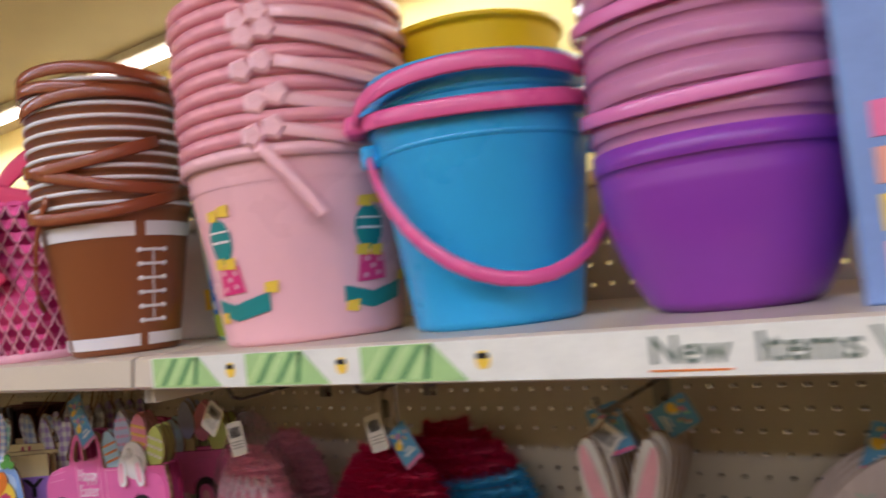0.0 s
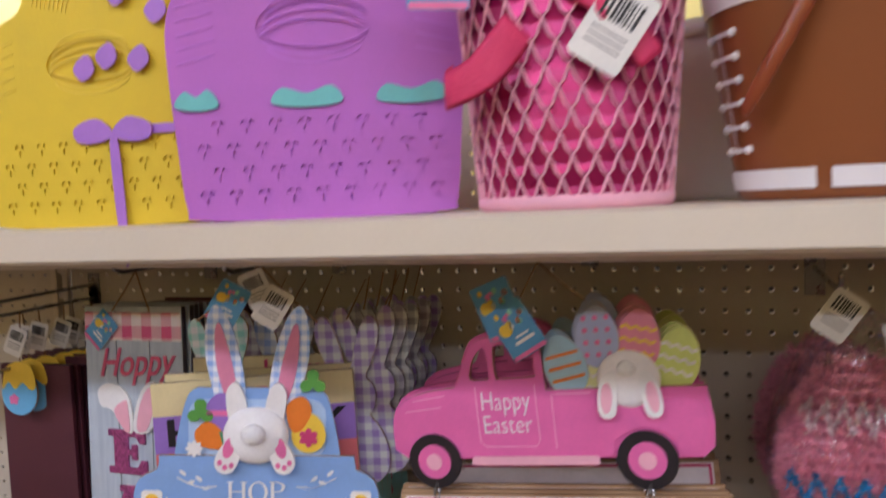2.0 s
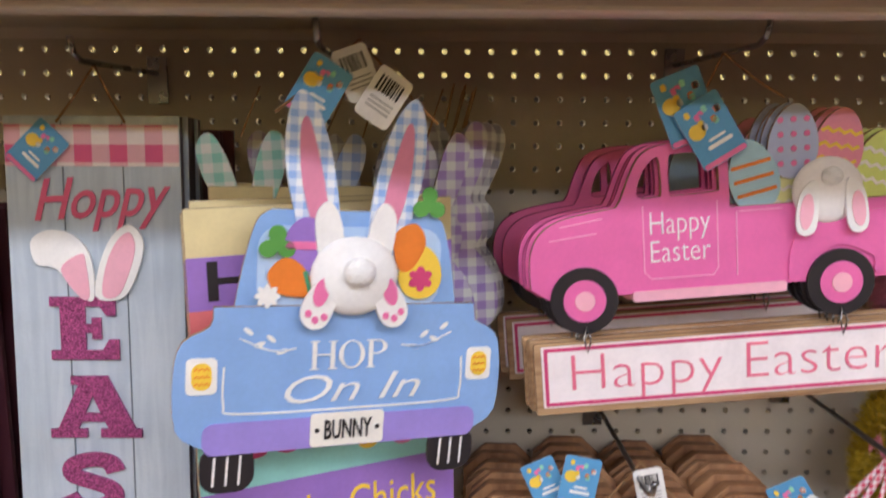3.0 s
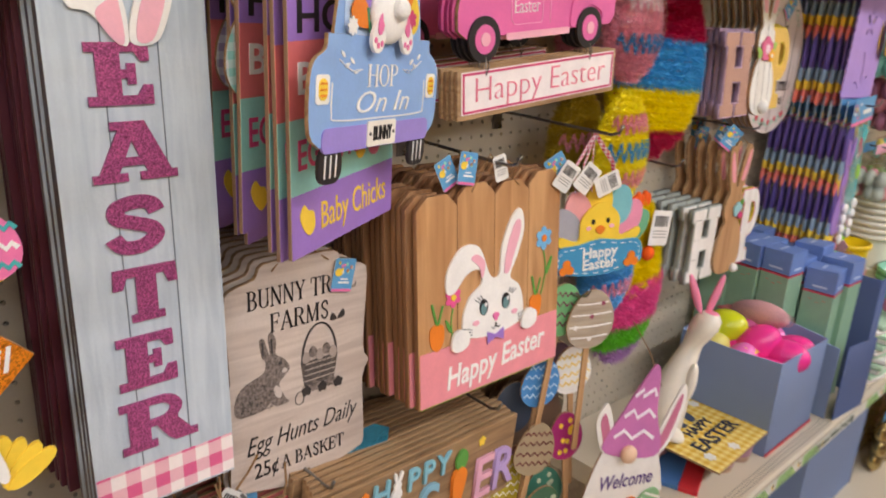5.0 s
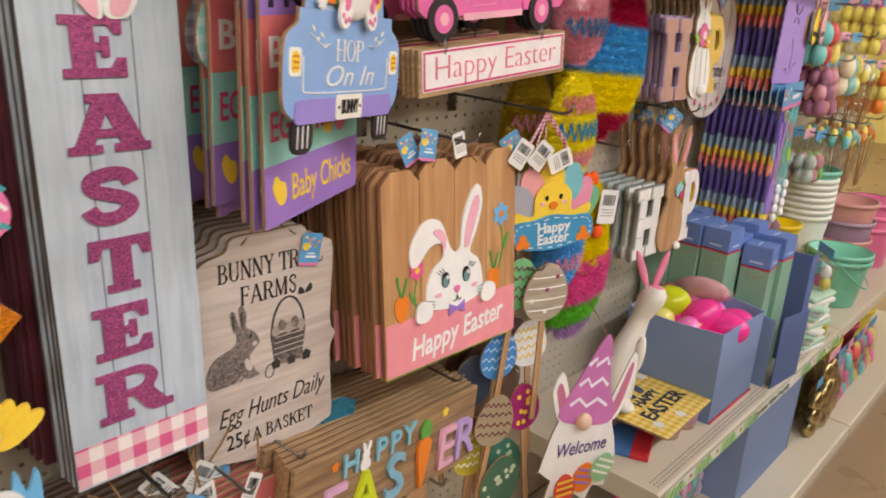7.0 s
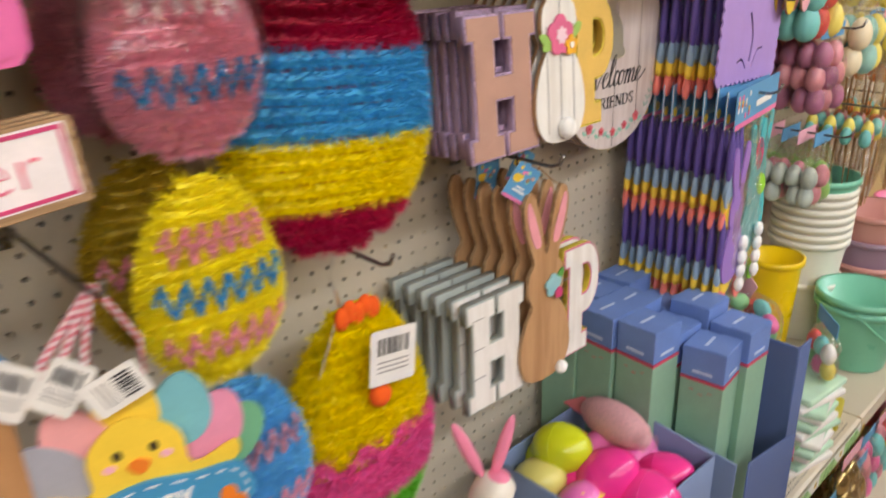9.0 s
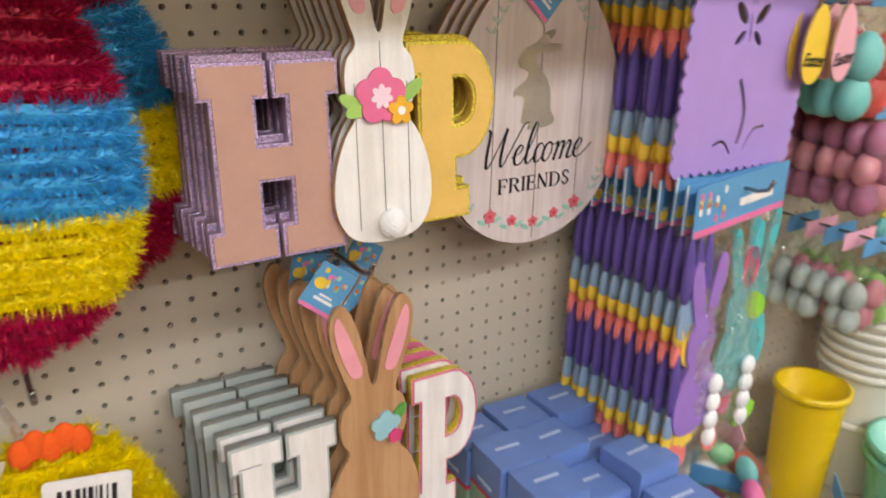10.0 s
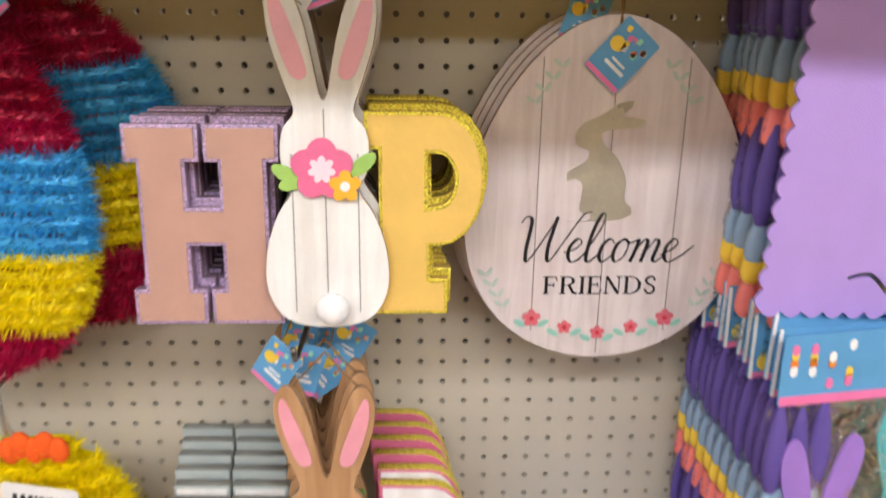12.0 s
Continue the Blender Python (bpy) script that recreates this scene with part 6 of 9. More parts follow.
def garland_bag(m, front=False):
    G = thing("garland_bag", m @ Matrix.Diagonal((1.05, 1, 1.06, 1)), "clear bag of felt bunny garland under a blue header card", "bag", "garland bags")
    hd = part("header_card", flat(rrect(0, -0.03, 0.2, 0.06, 0.002), 0.0012, TAGBLUE, TAGBLUE), None, G, "blue printed header card")
    if front:
        dec(hd, "edge_print", rrect(0, -0.056, 0.198, 0.008, 0.001), PINK, 0.0006, 0.0006)
        dec(hd, "text_bar", rrect(0.03, -0.034, 0.075, 0.01, 0.003), WHITE, 0.0006, 0.0006)
        r3 = random.Random(2)
        for c in (PINK, YEL, ORANGE, WHITE):
            dec(hd, "bunting_print", [rrect(-0.09 + 0.016 * i, -0.045 + 0.034 * r3.random(), 0.006, 0.009, 0.002, 1) for i in range(4)], c, 0.0006 + 0.0001 * len(c.name) / 20, 0.0006)
    else:
        dec(hd, "edge_print", rrect(0, -0.057, 0.198, 0.006, 0.001), PINK, 0.0006, 0.0006)
        dec(hd, "fold_edge", rrect(-0.098, -0.03, 0.003, 0.058, 0.001), WHITE, 0.0008, 0.0006)
        dec(hd, "chick_print", ell(-0.085, -0.045, 0.008, 0.008, 12), YEL, 0.0006, 0.0006)
    seq = [(GPUR, -0.1, 0.088), (GGRY, -0.15, 0.046), (GYEL, -0.174, 0.046), (GCOR, -0.199, 0.046), (GPUR, -0.248, 0.096), (GGRY, -0.3, 0.046), (GYEL, -0.324, 0.046), (GCOR, -0.349, 0.044)]
    if front:
        for sx, cc, dz in ((-0.055, PURPLE, 0.0), (0.03, GTEAL, 0.02), (0.075, GTEAL, 0.03)):
            bb = flat([(x + sx, -z * 1.0 - 0.09 + dz + 0.0) for x, z in [(q[0], 0.24 - q[1]) for q in bunny_outline(0.24, 0.75)]], 0.003, cc, cc)
            bb.transform(Matrix.Translation((0, -0.004 + 0.004 * (sx > 0) + 0.004 * (sx > .05), 0)))
            part("felt_bunny", bb, None, G, "felt bunny silhouette")
        for i in range(4):
            for cx in (-0.02, 0.058):
                part("pompom", ball(0.013, 0.008, 0.014, (cx, -0.01, -0.27 - 0.026 * i), 0, 12, 8), POM, G, smooth=True)
        for i, (cx, cz, cc) in enumerate(((0.045, -0.13, HPINK), (0.02, -0.31, HPINK), (0.07, -0.19, LIME), (0.085, -0.36, LIME), (-0.05, -0.33, GYEL), (-0.085, -0.16, GGRY), (-0.075, -0.2, GYEL), (0.0, -0.36, GCOR), (-0.08, -0.36, GCOR))):
            part("felt_leaf", flat(ell(cx, cz, 0.018, 0.03, 14, 30 * i), 0.002, cc, cc), None, G)
    for i, (cc, z, hh) in enumerate(seq):
        for q, cx in enumerate((-0.094, -0.075, -0.056)):
            key = (i, cx)
            if key not in garl_me:
                garl_me[key] = mesh_of("felt_leaf", ball(0.0098, 0.0055, hh / 2, (cx, 0.003 + 0.0012 * (i % 4), z - 0.007 * ((q + i) % 2)), 0.38, 10, 8))
                garl_me[key].materials.append(cc)
                for p in garl_me[key].polygons:
                    p.use_smooth = True
            part("felt_leaf", garl_me[key], None, G)
    fm = bmesh.new()
    NX, NZ = 10, 16
    r4 = random.Random(8 if front else 9)
    for sy in (-1, 1):
        gr = [[fm.verts.new((-0.105 + 0.21 * i / NX, 0.006 + sy * (0.013 * math.sin(math.pi * i / NX) * math.sin(math.pi * (j + 0.5) / (NZ + 1)) + 0.0012) + r4.uniform(-.0018, .0018), -0.06 - 0.34 * j / NZ)) for i in range(NX + 1)] for j in range(NZ + 1)]
        for j in range(NZ):
            for i in range(NX):
                fm.faces.new((gr[j][i], gr[j][i + 1], gr[j + 1][i + 1], gr[j + 1][i]))
    part("film", fm, FILM, G, "clear plastic film", smooth=True)
    return G


for k in range(11):
    garland_bag(pose(0.42 + 0.004 * (k % 3), -0.232 + 0.019 * k, 1.262 - 0.004 * (k % 2), 0, (k % 3 - 1) * 1.5, 6), k == 0)
for k in range(9):
    garland_bag(pose(0.43 + 0.004 * (k % 2), -0.185 + 0.019 * k, 1.64 - 0.003 * (k % 3), 0, (k % 3 - 1), 4), False)
peg_hook(0.42, 1.245, 0.27)
peg_hook(0.43, 1.625, 0.23)
SC = thing("scalloped_card", pose(0.43, -0.202, 1.262, 0, 2.5, 3), "lilac felt placemat with scalloped edges and butterfly cut-outs", "placemat")
sc = []
for (ax, az), (bx, bz) in (((-0.122, 0), (0.122, 0)), ((0.122, 0), (0.122, 0.33)), ((0.122, 0.33), (-0.122, 0.33)), ((-0.122, 0.33), (-0.122, 0))):
    n = 13 if ax != bx else 17
    for i in range(n):
        for j in range(5):
            t = (i + j / 5) / n
            b = 0.006 * math.sin(math.pi * j / 5)
            nx, nz = (bz - az), -(bx - ax)
            L = math.hypot(nx, nz)
            sc.append((ax + (bx - ax) * t + nx / L * b, az + (bz - az) * t + nz / L * b))
holes = [ell(-0.012, 0.17, 0.0022, 0.018, 14, 8)] + [ell(-0.012 + sx * 0.021, 0.186, 0.0075, 0.017, 18, -sx * 48) for sx in (-1, 1)] + [ell(-0.012 + sx * 0.018, 0.158, 0.005, 0.012, 16, -sx * 130) for sx in (-1, 1)] + [stroke(spline([(-0.012 + sx * 0.004, 0.196), (-0.012 + sx * 0.006, 0.212), (-0.012 + sx * 0.018, 0.22)], 4, False), 0.0022) for sx in (-1, 1)] + [stroke(spline([(0.0, 0.03), (0.005, 0.07), (-0.015, 0.11)], 4, False), 0.007), stroke(spline([(-0.012, 0.018), (-0.03, 0.034), (-0.05, 0.03)], 4, False), 0.004), stroke(spline([(0.014, 0.02), (0.03, 0.045), (0.055, 0.05)], 4, False), 0.004)]
FELTP = mat("lilac_felt", C(180, 148, 216), 0.9, var=0.05, bump=0.4, fine=700)
part("felt", flat([sc] + holes, 0.003, FELTP, FELTP), None, SC)

# ---- top shelf: pails, baskets, bags ----
def pail_profile(r0, r1, h, lip=0.004, wall=0.0018):
    return [(0.0005, 0.0), (r0 - 0.004, 0.0), (r0, 0.003), (r0 + (r1 - r0) * 0.03, 0.008), (r0 + (r1 - r0) * 0.5, h * 0.5), (r1 - (r1 - r0) * 0.05, h - 0.012), (r1, h - 0.0062), (r1 + lip, h - 0.006), (r1 + lip, h), (r1 - wall, h), (r0 - wall, 0.006), (0.0005, 0.006)]


def radius(r0, r1, h):
    return lambda z: r0 + (r1 - r0) * z / h


def strap(parent, pts, m, w=0.006, name="handle", label=""):
    return part(name, tube(spline([tuple(p) for p in pts], 6, False), w, 8, flatten=0.1 if name == 'ribbon' else 0.3), m, parent, label, smooth=True)


def rim_strap(parent, r, z0, z1, a0, a1, m, w=0.006, out=0.006, label=""):
    """A handle lying round a pail from angle a0 to a1, sagging from z0 to z1 in its middle."""
    pts = []
    for i in range(15):
        t = i / 14
        a = radians(a0 + (a1 - a0) * t)
        z = z0 + (z1 - z0) * math.sin(math.pi * t)
        rr = r(z) if callable(r) else r
        pts.append(((rr + out) * math.sin(a), -(rr + out) * math.cos(a), z))
    return part("handle", tube(pts, w * 1.15, 8, flatten=0.16), m, parent, label, smooth=True)


BROWN, STRAPB, FWHITE = plastic(146, 84, 46, 0.35), plastic(150, 76, 46, 0.22), plastic(238, 234, 236, 0.4)
FR0, FR1, FH = 0.062, 0.089, 0.176


def football_pail(m, full):
    F = thing("football_pail", m, "brown plastic football pail with white stripes in a nested stack", "pail", "football pails")
    part("body", lathe(pail_profile(FR0, FR1, FH), 56), BROWN, F, smooth=True)
    part("rim", lathe([(FR1 + 0.001, FH - 0.004), (FR1 + 0.0055, FH - 0.003), (FR1 + 0.0055, FH + 0.001), (FR1, FH + 0.002)], 56), FWHITE, F, "white rim", smooth=True)
    if not full:
        return F
    R = radius(FR0, FR1, FH)
    for a0, a1 in ((-88, -14), (-6, 70), (78, 150), (-170, -96)):
        part("stripe", band(R, 0.136, 0.153, a0, a1, 0.0018, 40), FWHITE, F, "white stripe")
        part("stripe", band(R, 0.008, 0.022, a0, a1, 0.0018, 40), FWHITE, F, "white stripe")
    for a in (84, -66):
        part("lace_seam", band(R, 0.034, 0.122, a - 0.8, a + 0.8, 0.002, 2), FWHITE, F)
        for k in range(6):
            z = 0.037 + 0.0165 * k
            lc = part("lace", band(R, z - 0.0017, z + 0.0017, a - 11, a + 11, 0.0024, 12), FWHITE, F, "white lace")
            for s in (-1, 1):
                p = part("lace_end", ball(0.0032, 0.0032, 0.0032, ((R(z) + 0.001) * math.sin(radians(a + s * 11)), -(R(z) + 0.001) * math.cos(radians(a + s * 11)), z), 0, 8, 6), FWHITE, lc)
    return F


FX = (-0.617, -0.318, TOP)
fp = football_pail(pose(*FX, 0, 0, 0), True)
part("handle_end", tube(spline([(0.018, -0.096, 0.186), (-0.008, -0.094, 0.155), (-0.032, -0.088, 0.112), (-0.052, -0.077, 0.076), (-0.06, -0.066, 0.062)], 4, False), 0.0062, 8, flatten=0.35), STRAPB, fp, "brown strap hanging across the front", smooth=True)
for k in range(1, 11):
    f2 = football_pail(pose(FX[0] + 0.001 * (k % 3 - 1), FX[1], TOP + 0.0145 * k, 0, 0, 25 * k), False)
    if k in (1, 3, 5, 8, 9, 10):
        rim_strap(f2, FR1 + 0.004, FH - 0.002, FH - (0.03 if k < 6 else -0.012), {1: -60, 3: 0, 5: -70, 8: -20, 9: -120, 10: -70}[k] - 25 * k, {1: 110, 3: 180, 5: 90, 8: 150, 9: 60, 10: 110}[k] - 25 * k, STRAPB, 0.0065, 0.005, "brown plastic handle")

# mint pail with a blue truck
MINT, MINTL = plastic(168, 212, 196, 0.3), plastic(190, 226, 212, 0.3)
MR0, MR1, MH = 0.072, 0.088, 0.175


def mint_pail(m, full, col, z_r=(MR0, MR1, MH), label="mint green plastic pail in a nested stack", group="mint pails"):
    F = thing("mint_pail", m, label, "pail", group)
    r0, r1, h = z_r
    part("body", lathe(pail_profile(r0, r1, h), 48), col, F, smooth=True)
    part("rim", lathe([(r1 + 0.001, h - 0.014), (r1 + 0.006, h - 0.013), (r1 + 0.006, h + 0.001), (r1, h + 0.002)], 48), col, F, smooth=True)
    return F


mp = mint_pail(pose(-0.508, -0.172, TOP), True, MINT)
R = radius(MR0, MR1, MH)
part("grass_print", band(R, 0.006, 0.048, -60, 60), paint(178, 206, 50), mp, "lime green printed grass")
BT = paint(30, 120, 200)
for nm, pts in (("truck_print", [(-26, 0.045), (-26, 0.075), (-22, 0.078), (-18, 0.105), (4, 0.108), (10, 0.082), (34, 0.078), (38, 0.06), (38, 0.042)]),):
    part(nm, wrap(pts, R, t=0.0016), BT, mp, "blue printed truck")
part("window_print", wrap([(-15, 0.082), (-13, 0.1), (2, 0.1), (6, 0.082)], R, t=0.0022), paint(190, 225, 215), mp)
part("sun_print", wrap([(-6 + 6 * math.cos(a), 0.091 + 0.008 * math.sin(a)) for a in [i * .52 for i in range(12)]], R, t=0.0028), ORANGE, mp)
part("badge_print", wrap([(-2 + 14 * math.cos(a), 0.064 + 0.01 * math.sin(a)) for a in [i * .52 for i in range(12)]], R, t=0.0022), WHITE, mp)
part("flower_print", wrap([(-2 + 4 * math.cos(a), 0.064 + 0.004 * math.sin(a)) for a in [i * .52 for i in range(12)]], R, t=0.0028), PINK_D, mp)
for a in (-18, 22):
    part("wheel_print", wrap([(a + 8 * math.cos(i * .52), 0.045 + 0.012 * math.sin(i * .52)) for i in range(12)], R, t=0.0028), BT, mp)
    part("hub_print", wrap([(a + 4 * math.cos(i * .52), 0.045 + 0.006 * math.sin(i * .52)) for i in range(12)], R, t=0.0034), WHITE, mp)
for a in (-34, -30, 0, 5, 40):
    part("daisy_print", wrap([(a + 3 * math.cos(i * .52), 0.028 + 0.004 * math.sin(i * .52)) for i in range(12)], R, t=0.0022), WHITE, mp)
for k in range(1, 6):
    mint_pail(pose(-0.508 + 0.002 * (k % 2), -0.175, TOP + 0.03 * k), False, MINT if k % 2 else MINTL)
wp = mint_pail(pose(-0.69, -0.1, TOP), True, plastic(225, 220, 212, 0.35), (0.07, 0.08, 0.17), "white plastic pail printed with yellow chicks", "white pails")
part("chick_print", band(radius(.07, .08, .17), 0.04, 0.07, 30, 55), YEL, wp)

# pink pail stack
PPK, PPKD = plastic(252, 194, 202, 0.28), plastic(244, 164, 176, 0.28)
PR0, PR1, PH = 0.093, 0.119, 0.186
PX = (-0.329, -0.282)


def pink_pail(m, full):
    F = thing("pink_pail", m, "pale pink plastic pail with egg prints in a nested stack", "pail", "pink pails")
    part("body", lathe(pail_profile(PR0, PR1, PH), 56), PPK, F, smooth=True)
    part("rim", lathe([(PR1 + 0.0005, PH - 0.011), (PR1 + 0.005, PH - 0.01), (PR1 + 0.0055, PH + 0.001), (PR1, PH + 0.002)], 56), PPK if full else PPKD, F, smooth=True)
    return F


pk = pink_pail(pose(*PX, TOP), True)
R = radius(PR0, PR1, PH)
part("shoulder", band(R, 0.155, 0.163, -100, 100, 0.001, 40), PPK, pk)
TEALP = paint(10, 140, 140)
for ac in (-5, 79):
    part("ribbon_print", wrap([(ac - 18, 0.034), (ac, 0.026), (ac + 24, 0.034), (ac + 25, 0.052), (ac, 0.042), (ac - 18, 0.05)], R, t=0.0012), TEALP, pk, "teal printed ribbon")
    part("egg_print", wrap([(ac - 2 + 9 * math.cos(i * .42), 0.105 + 0.022 * math.sin(i * .42)) for i in range(15)], R, t=0.0012), TEALP, pk, "teal printed egg")
    part("gift_print", wrap([(ac - 10, 0.052), (ac + 10, 0.054), (ac + 8, 0.08), (ac - 8, 0.08)], R, t=0.0012), paint(236, 60, 130), pk, "hot pink printed parcel")
    for dx, dz in ((-14, 0.03), (26, 0.056), (-5, 0.13), (4, 0.133), (2, 0.082), (-7, 0.083)):
        part("bow_print", wrap([(ac + dx - 4, dz - 0.004), (ac + dx + 4, dz - 0.006), (ac + dx + 5, dz + 0.006), (ac + dx - 3, dz + 0.005)], R, t=0.0018), YEL, pk)
    for da, dz in ((-5, 0.058), (4, 0.06), (0, 0.067), (-4, 0.074), (5, 0.073)):
        part("dot_print", wrap([(ac + da + 1.6 * math.cos(i * .9), dz + 0.003 * math.sin(i * .9)) for i in range(7)], R, t=0.0018), PINK_L, pk)
    part("stripe_print", band(R, 0.103, 0.1055, ac - 9, ac + 6, 0.0018, 6), WHITE, pk)
    part("stripe_print", band(R, 0.113, 0.115, ac - 9, ac + 6, 0.0018, 6), WHITE, pk)
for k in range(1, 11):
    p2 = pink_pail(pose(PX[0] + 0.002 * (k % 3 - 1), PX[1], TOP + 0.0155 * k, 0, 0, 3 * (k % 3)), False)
    if k in (1, 3, 5, 7, 8, 10):
        for j in range(2):
            part("flower_boss", lathe([(0.001, 0.003), (0.009, 0.003), (0.013, 0.0)], 5, (0, 0, 0)), PPK, p2, "moulded flower on the handle").matrix_basis = pose((PR1 + 0.008) * math.sin(radians(28 + 9 * j - 6 * (k % 3))), -(PR1 + 0.008) * math.cos(radians(28 + 9 * j - 6 * (k % 3))), PH - 0.006 + 0.006 * j, 90, 0, 30)
        rim_strap(p2, PR1 + 0.003, PH, PH - 0.008 - 0.012 * (k % 2), 30, 170, PPK, 0.0055, 0.005)
strap(pk, [(0.06, -0.115, 0.185), (0.085, -0.1, 0.15), (0.105, -0.085, 0.115)], PPK, 0.006)

# blue pails with pink handles
BLU, HOTP = plastic(36, 172, 232, 0.3), plastic(238, 98, 160, 0.28)
BR0, BR1, BH = 0.077, 0.101, 0.186


def blue_pail(m):
    F = thing("blue_pail", m, "bright blue plastic pail with a pink handle", "pail", "blue pails")
    part("body", lathe(pail_profile(BR0, BR1, BH, 0.0015), 56), BLU, F, smooth=True)
    part("seam", lathe([(BR1 - 0.004, BH - 0.03), (BR1 - 0.001, BH - 0.028), (BR1 - 0.002, BH - 0.025)], 56), BLU, F, smooth=True)
    for s in (-1, 1):
        part("lug", box(0.016, 0.012, 0.022, 0.004, (s * (BR1 + 0.004), 0, BH - 0.035)), BLU, F)
    return F


b1 = blue_pail(pose(-0.108, -0.272, TOP, 0, 0, 44))
pts = [((BR1 + 0.006) * math.cos(t), -0.012 - 0.092 * math.sin(t) ** 0.8, BH - 0.03 - 0.118 * math.sin(t)) for t in [math.pi * i / 16 for i in range(17)]]
part("handle", tube(pts, 0.0062, 8, flatten=0.4), HOTP, b1, "hot pink handle hanging down", smooth=True)
b2 = blue_pail(pose(-0.108, -0.272, TOP + 0.04, 0, 0, 32))
rim_strap(b2, BR1 + 0.003, BH - 0.03, BH - 0.045, -95, 95, HOTP, 0.0066, 0.005, "hot pink handle")
b2b = rim_strap(b2, BR1 + 0.008, BH - 0.03, BH - 0.012, -95, 95, HOTP, 0.0066, 0.006, "hot pink handle")
for s in (-1, 1):
    part("handle_end", box(0.02, 0.03, 0.02, 0.006, (s * (BR1 + 0.014), -0.004, BH - 0.042)), HOTP, b2)
YPL = plastic(240, 200, 10, 0.3)
for k in range(3):
    Y = thing("yellow_pail", pose(-0.185, -0.13, TOP + 0.05 * k), "yellow plastic chick pail behind a blue one", "pail", "yellow pails")
    part("body", lathe(pail_profile(0.075, 0.1, 0.215), 48), YPL, Y, smooth=True)
    if k == 0:
        R = radius(0.075, 0.1, 0.215)
        part("banner_print", band(R, 0.055, 0.078, -70, 10), paint(70, 90, 60), Y, "dark printed band")
        part("beak_print", wrap([(-40, 0.13), (-33, 0.122), (-26, 0.13), (-33, 0.14)], R, t=0.001), ORANGE, Y)

# purple and pink bowls
PUR, CLP = plastic(150, 66, 178, 0.32), mat("clear_pink", C(240, 160, 205), 0.12, var=0.04, trans=0.35, bump=0.02)


def bowl(m, col, label, ribs=True):
    B = thing("plastic_bowl", m, label, "bowl", "nested bowls")
    pr = [(0.0005, 0), (0.055, 0.0), (0.06, 0.003)]
    for i in range(1, 17):
        t = i / 16
        z = 0.11 * t
        r = 0.06 + 0.034 * math.sin(t * math.pi / 2) ** 0.8
        pr += [(r, z), (r + 0.0009, z + 0.002)] if ribs and i < 14 else [(r, z)]
    pr += [(0.0955, 0.11), (0.0965, 0.111), (0.0965, 0.126), (0.092, 0.126), (0.088, 0.1), (0.056, 0.006), (0.0005, 0.005)]
    part("body", lathe(pr, 56), col, B, smooth=True)
    return B


bowl(pose(0.102, -0.27, TOP), PUR, "ribbed purple plastic bowl at the bottom of a stack")
for k in range(1, 8):
    bb = bowl(pose(0.102, -0.27, TOP + 0.024 * k), CLP, "translucent pink plastic bowl in a nested stack", False)
    if k in (2, 5, 7):
        rim_strap(bb, 0.098, 0.118, 0.1, -110, 100, plastic(236, 130, 190, 0.2), 0.005, 0.004, "pink handle")
bx = thing("card_box", pose(0.288, -0.305, TOP, 0, 0, 4), "pale blue printed cardboard box on the shelf", "box")
part("carton", box(0.19, 0.11, 0.2, 0.002), paint(128, 158, 214), bx)
for k, cc in enumerate((PINK, paint(244, 170, 150), YEL, PINK_L)):
    part("label_print", box(0.05, 0.0012, 0.022, 0.0004, (-0.055, -0.0555, 0.1 - 0.028 * k)), cc, bx)
part("scoop", box(0.05, 0.03, 0.06, 0.01, (-0.06, 0, 0.2)), plastic(30, 70, 190), bx, "dark blue top")
part("lid", box(0.04, 0.03, 0.03, 0.008, (-0.07, 0, 0.25)), plastic(40, 190, 90), bx, "green top")

# scaled pink bag
FOIL = mat("pink_foil", C(190, 60, 116), 0.34, 0.5, var=0.2, scale=22, bump=0.25, vari=0.3)
NET = paint(250, 184, 202, 0.6)
RIBB = mat("pink_ribbon", C(226, 60, 108), 0.6, var=0.06, bump=0.5, fine=300)
MB = thing("scaled_bag", pose(-0.804, -0.325, TOP, 0, 0, 6), "pink gift bag of shiny foil scales with ribbon handles", "bag")
BRd = lambda z: 0.074 + 0.016 * z / 0.2
fm = lathe([(0.0005, 0), (0.074, 0.0), (0.0755, 0.004), (0.09, 0.2), (0.088, 0.2), (0.072, 0.006), (0.0005, 0.005)], 48)
part("lining", fm, mat("dark_pink_foil", C(170, 30, 90), 0.3, 0.5), MB, smooth=True)
part("base_trim", lathe([(0.075, 0.0), (0.078, 0.002), (0.0785, 0.009), (0.076, 0.011)], 48), NET, MB, smooth=True)
sm = flat(spline([(-0.008, 0.004), (-0.008, 0.013), (0.008, 0.013), (0.008, 0.004), (0.005, -0.003), (0, -0.0065), (-0.005, -0.003)], 2), 0.0008, FOIL, FOIL)
for j in range(12):
    z = 0.016 + 0.016 * j
    for i in range(18):
        a = -105 + (i + 0.5 * (j % 2)) * 12
        part("scale", sm, None, MB).matrix_basis = pose((BRd(z) + 0.001) * math.sin(radians(a)), -(BRd(z) + 0.001) * math.cos(radians(a)), z, -6, 0, a)
nt_ = bmesh.new()
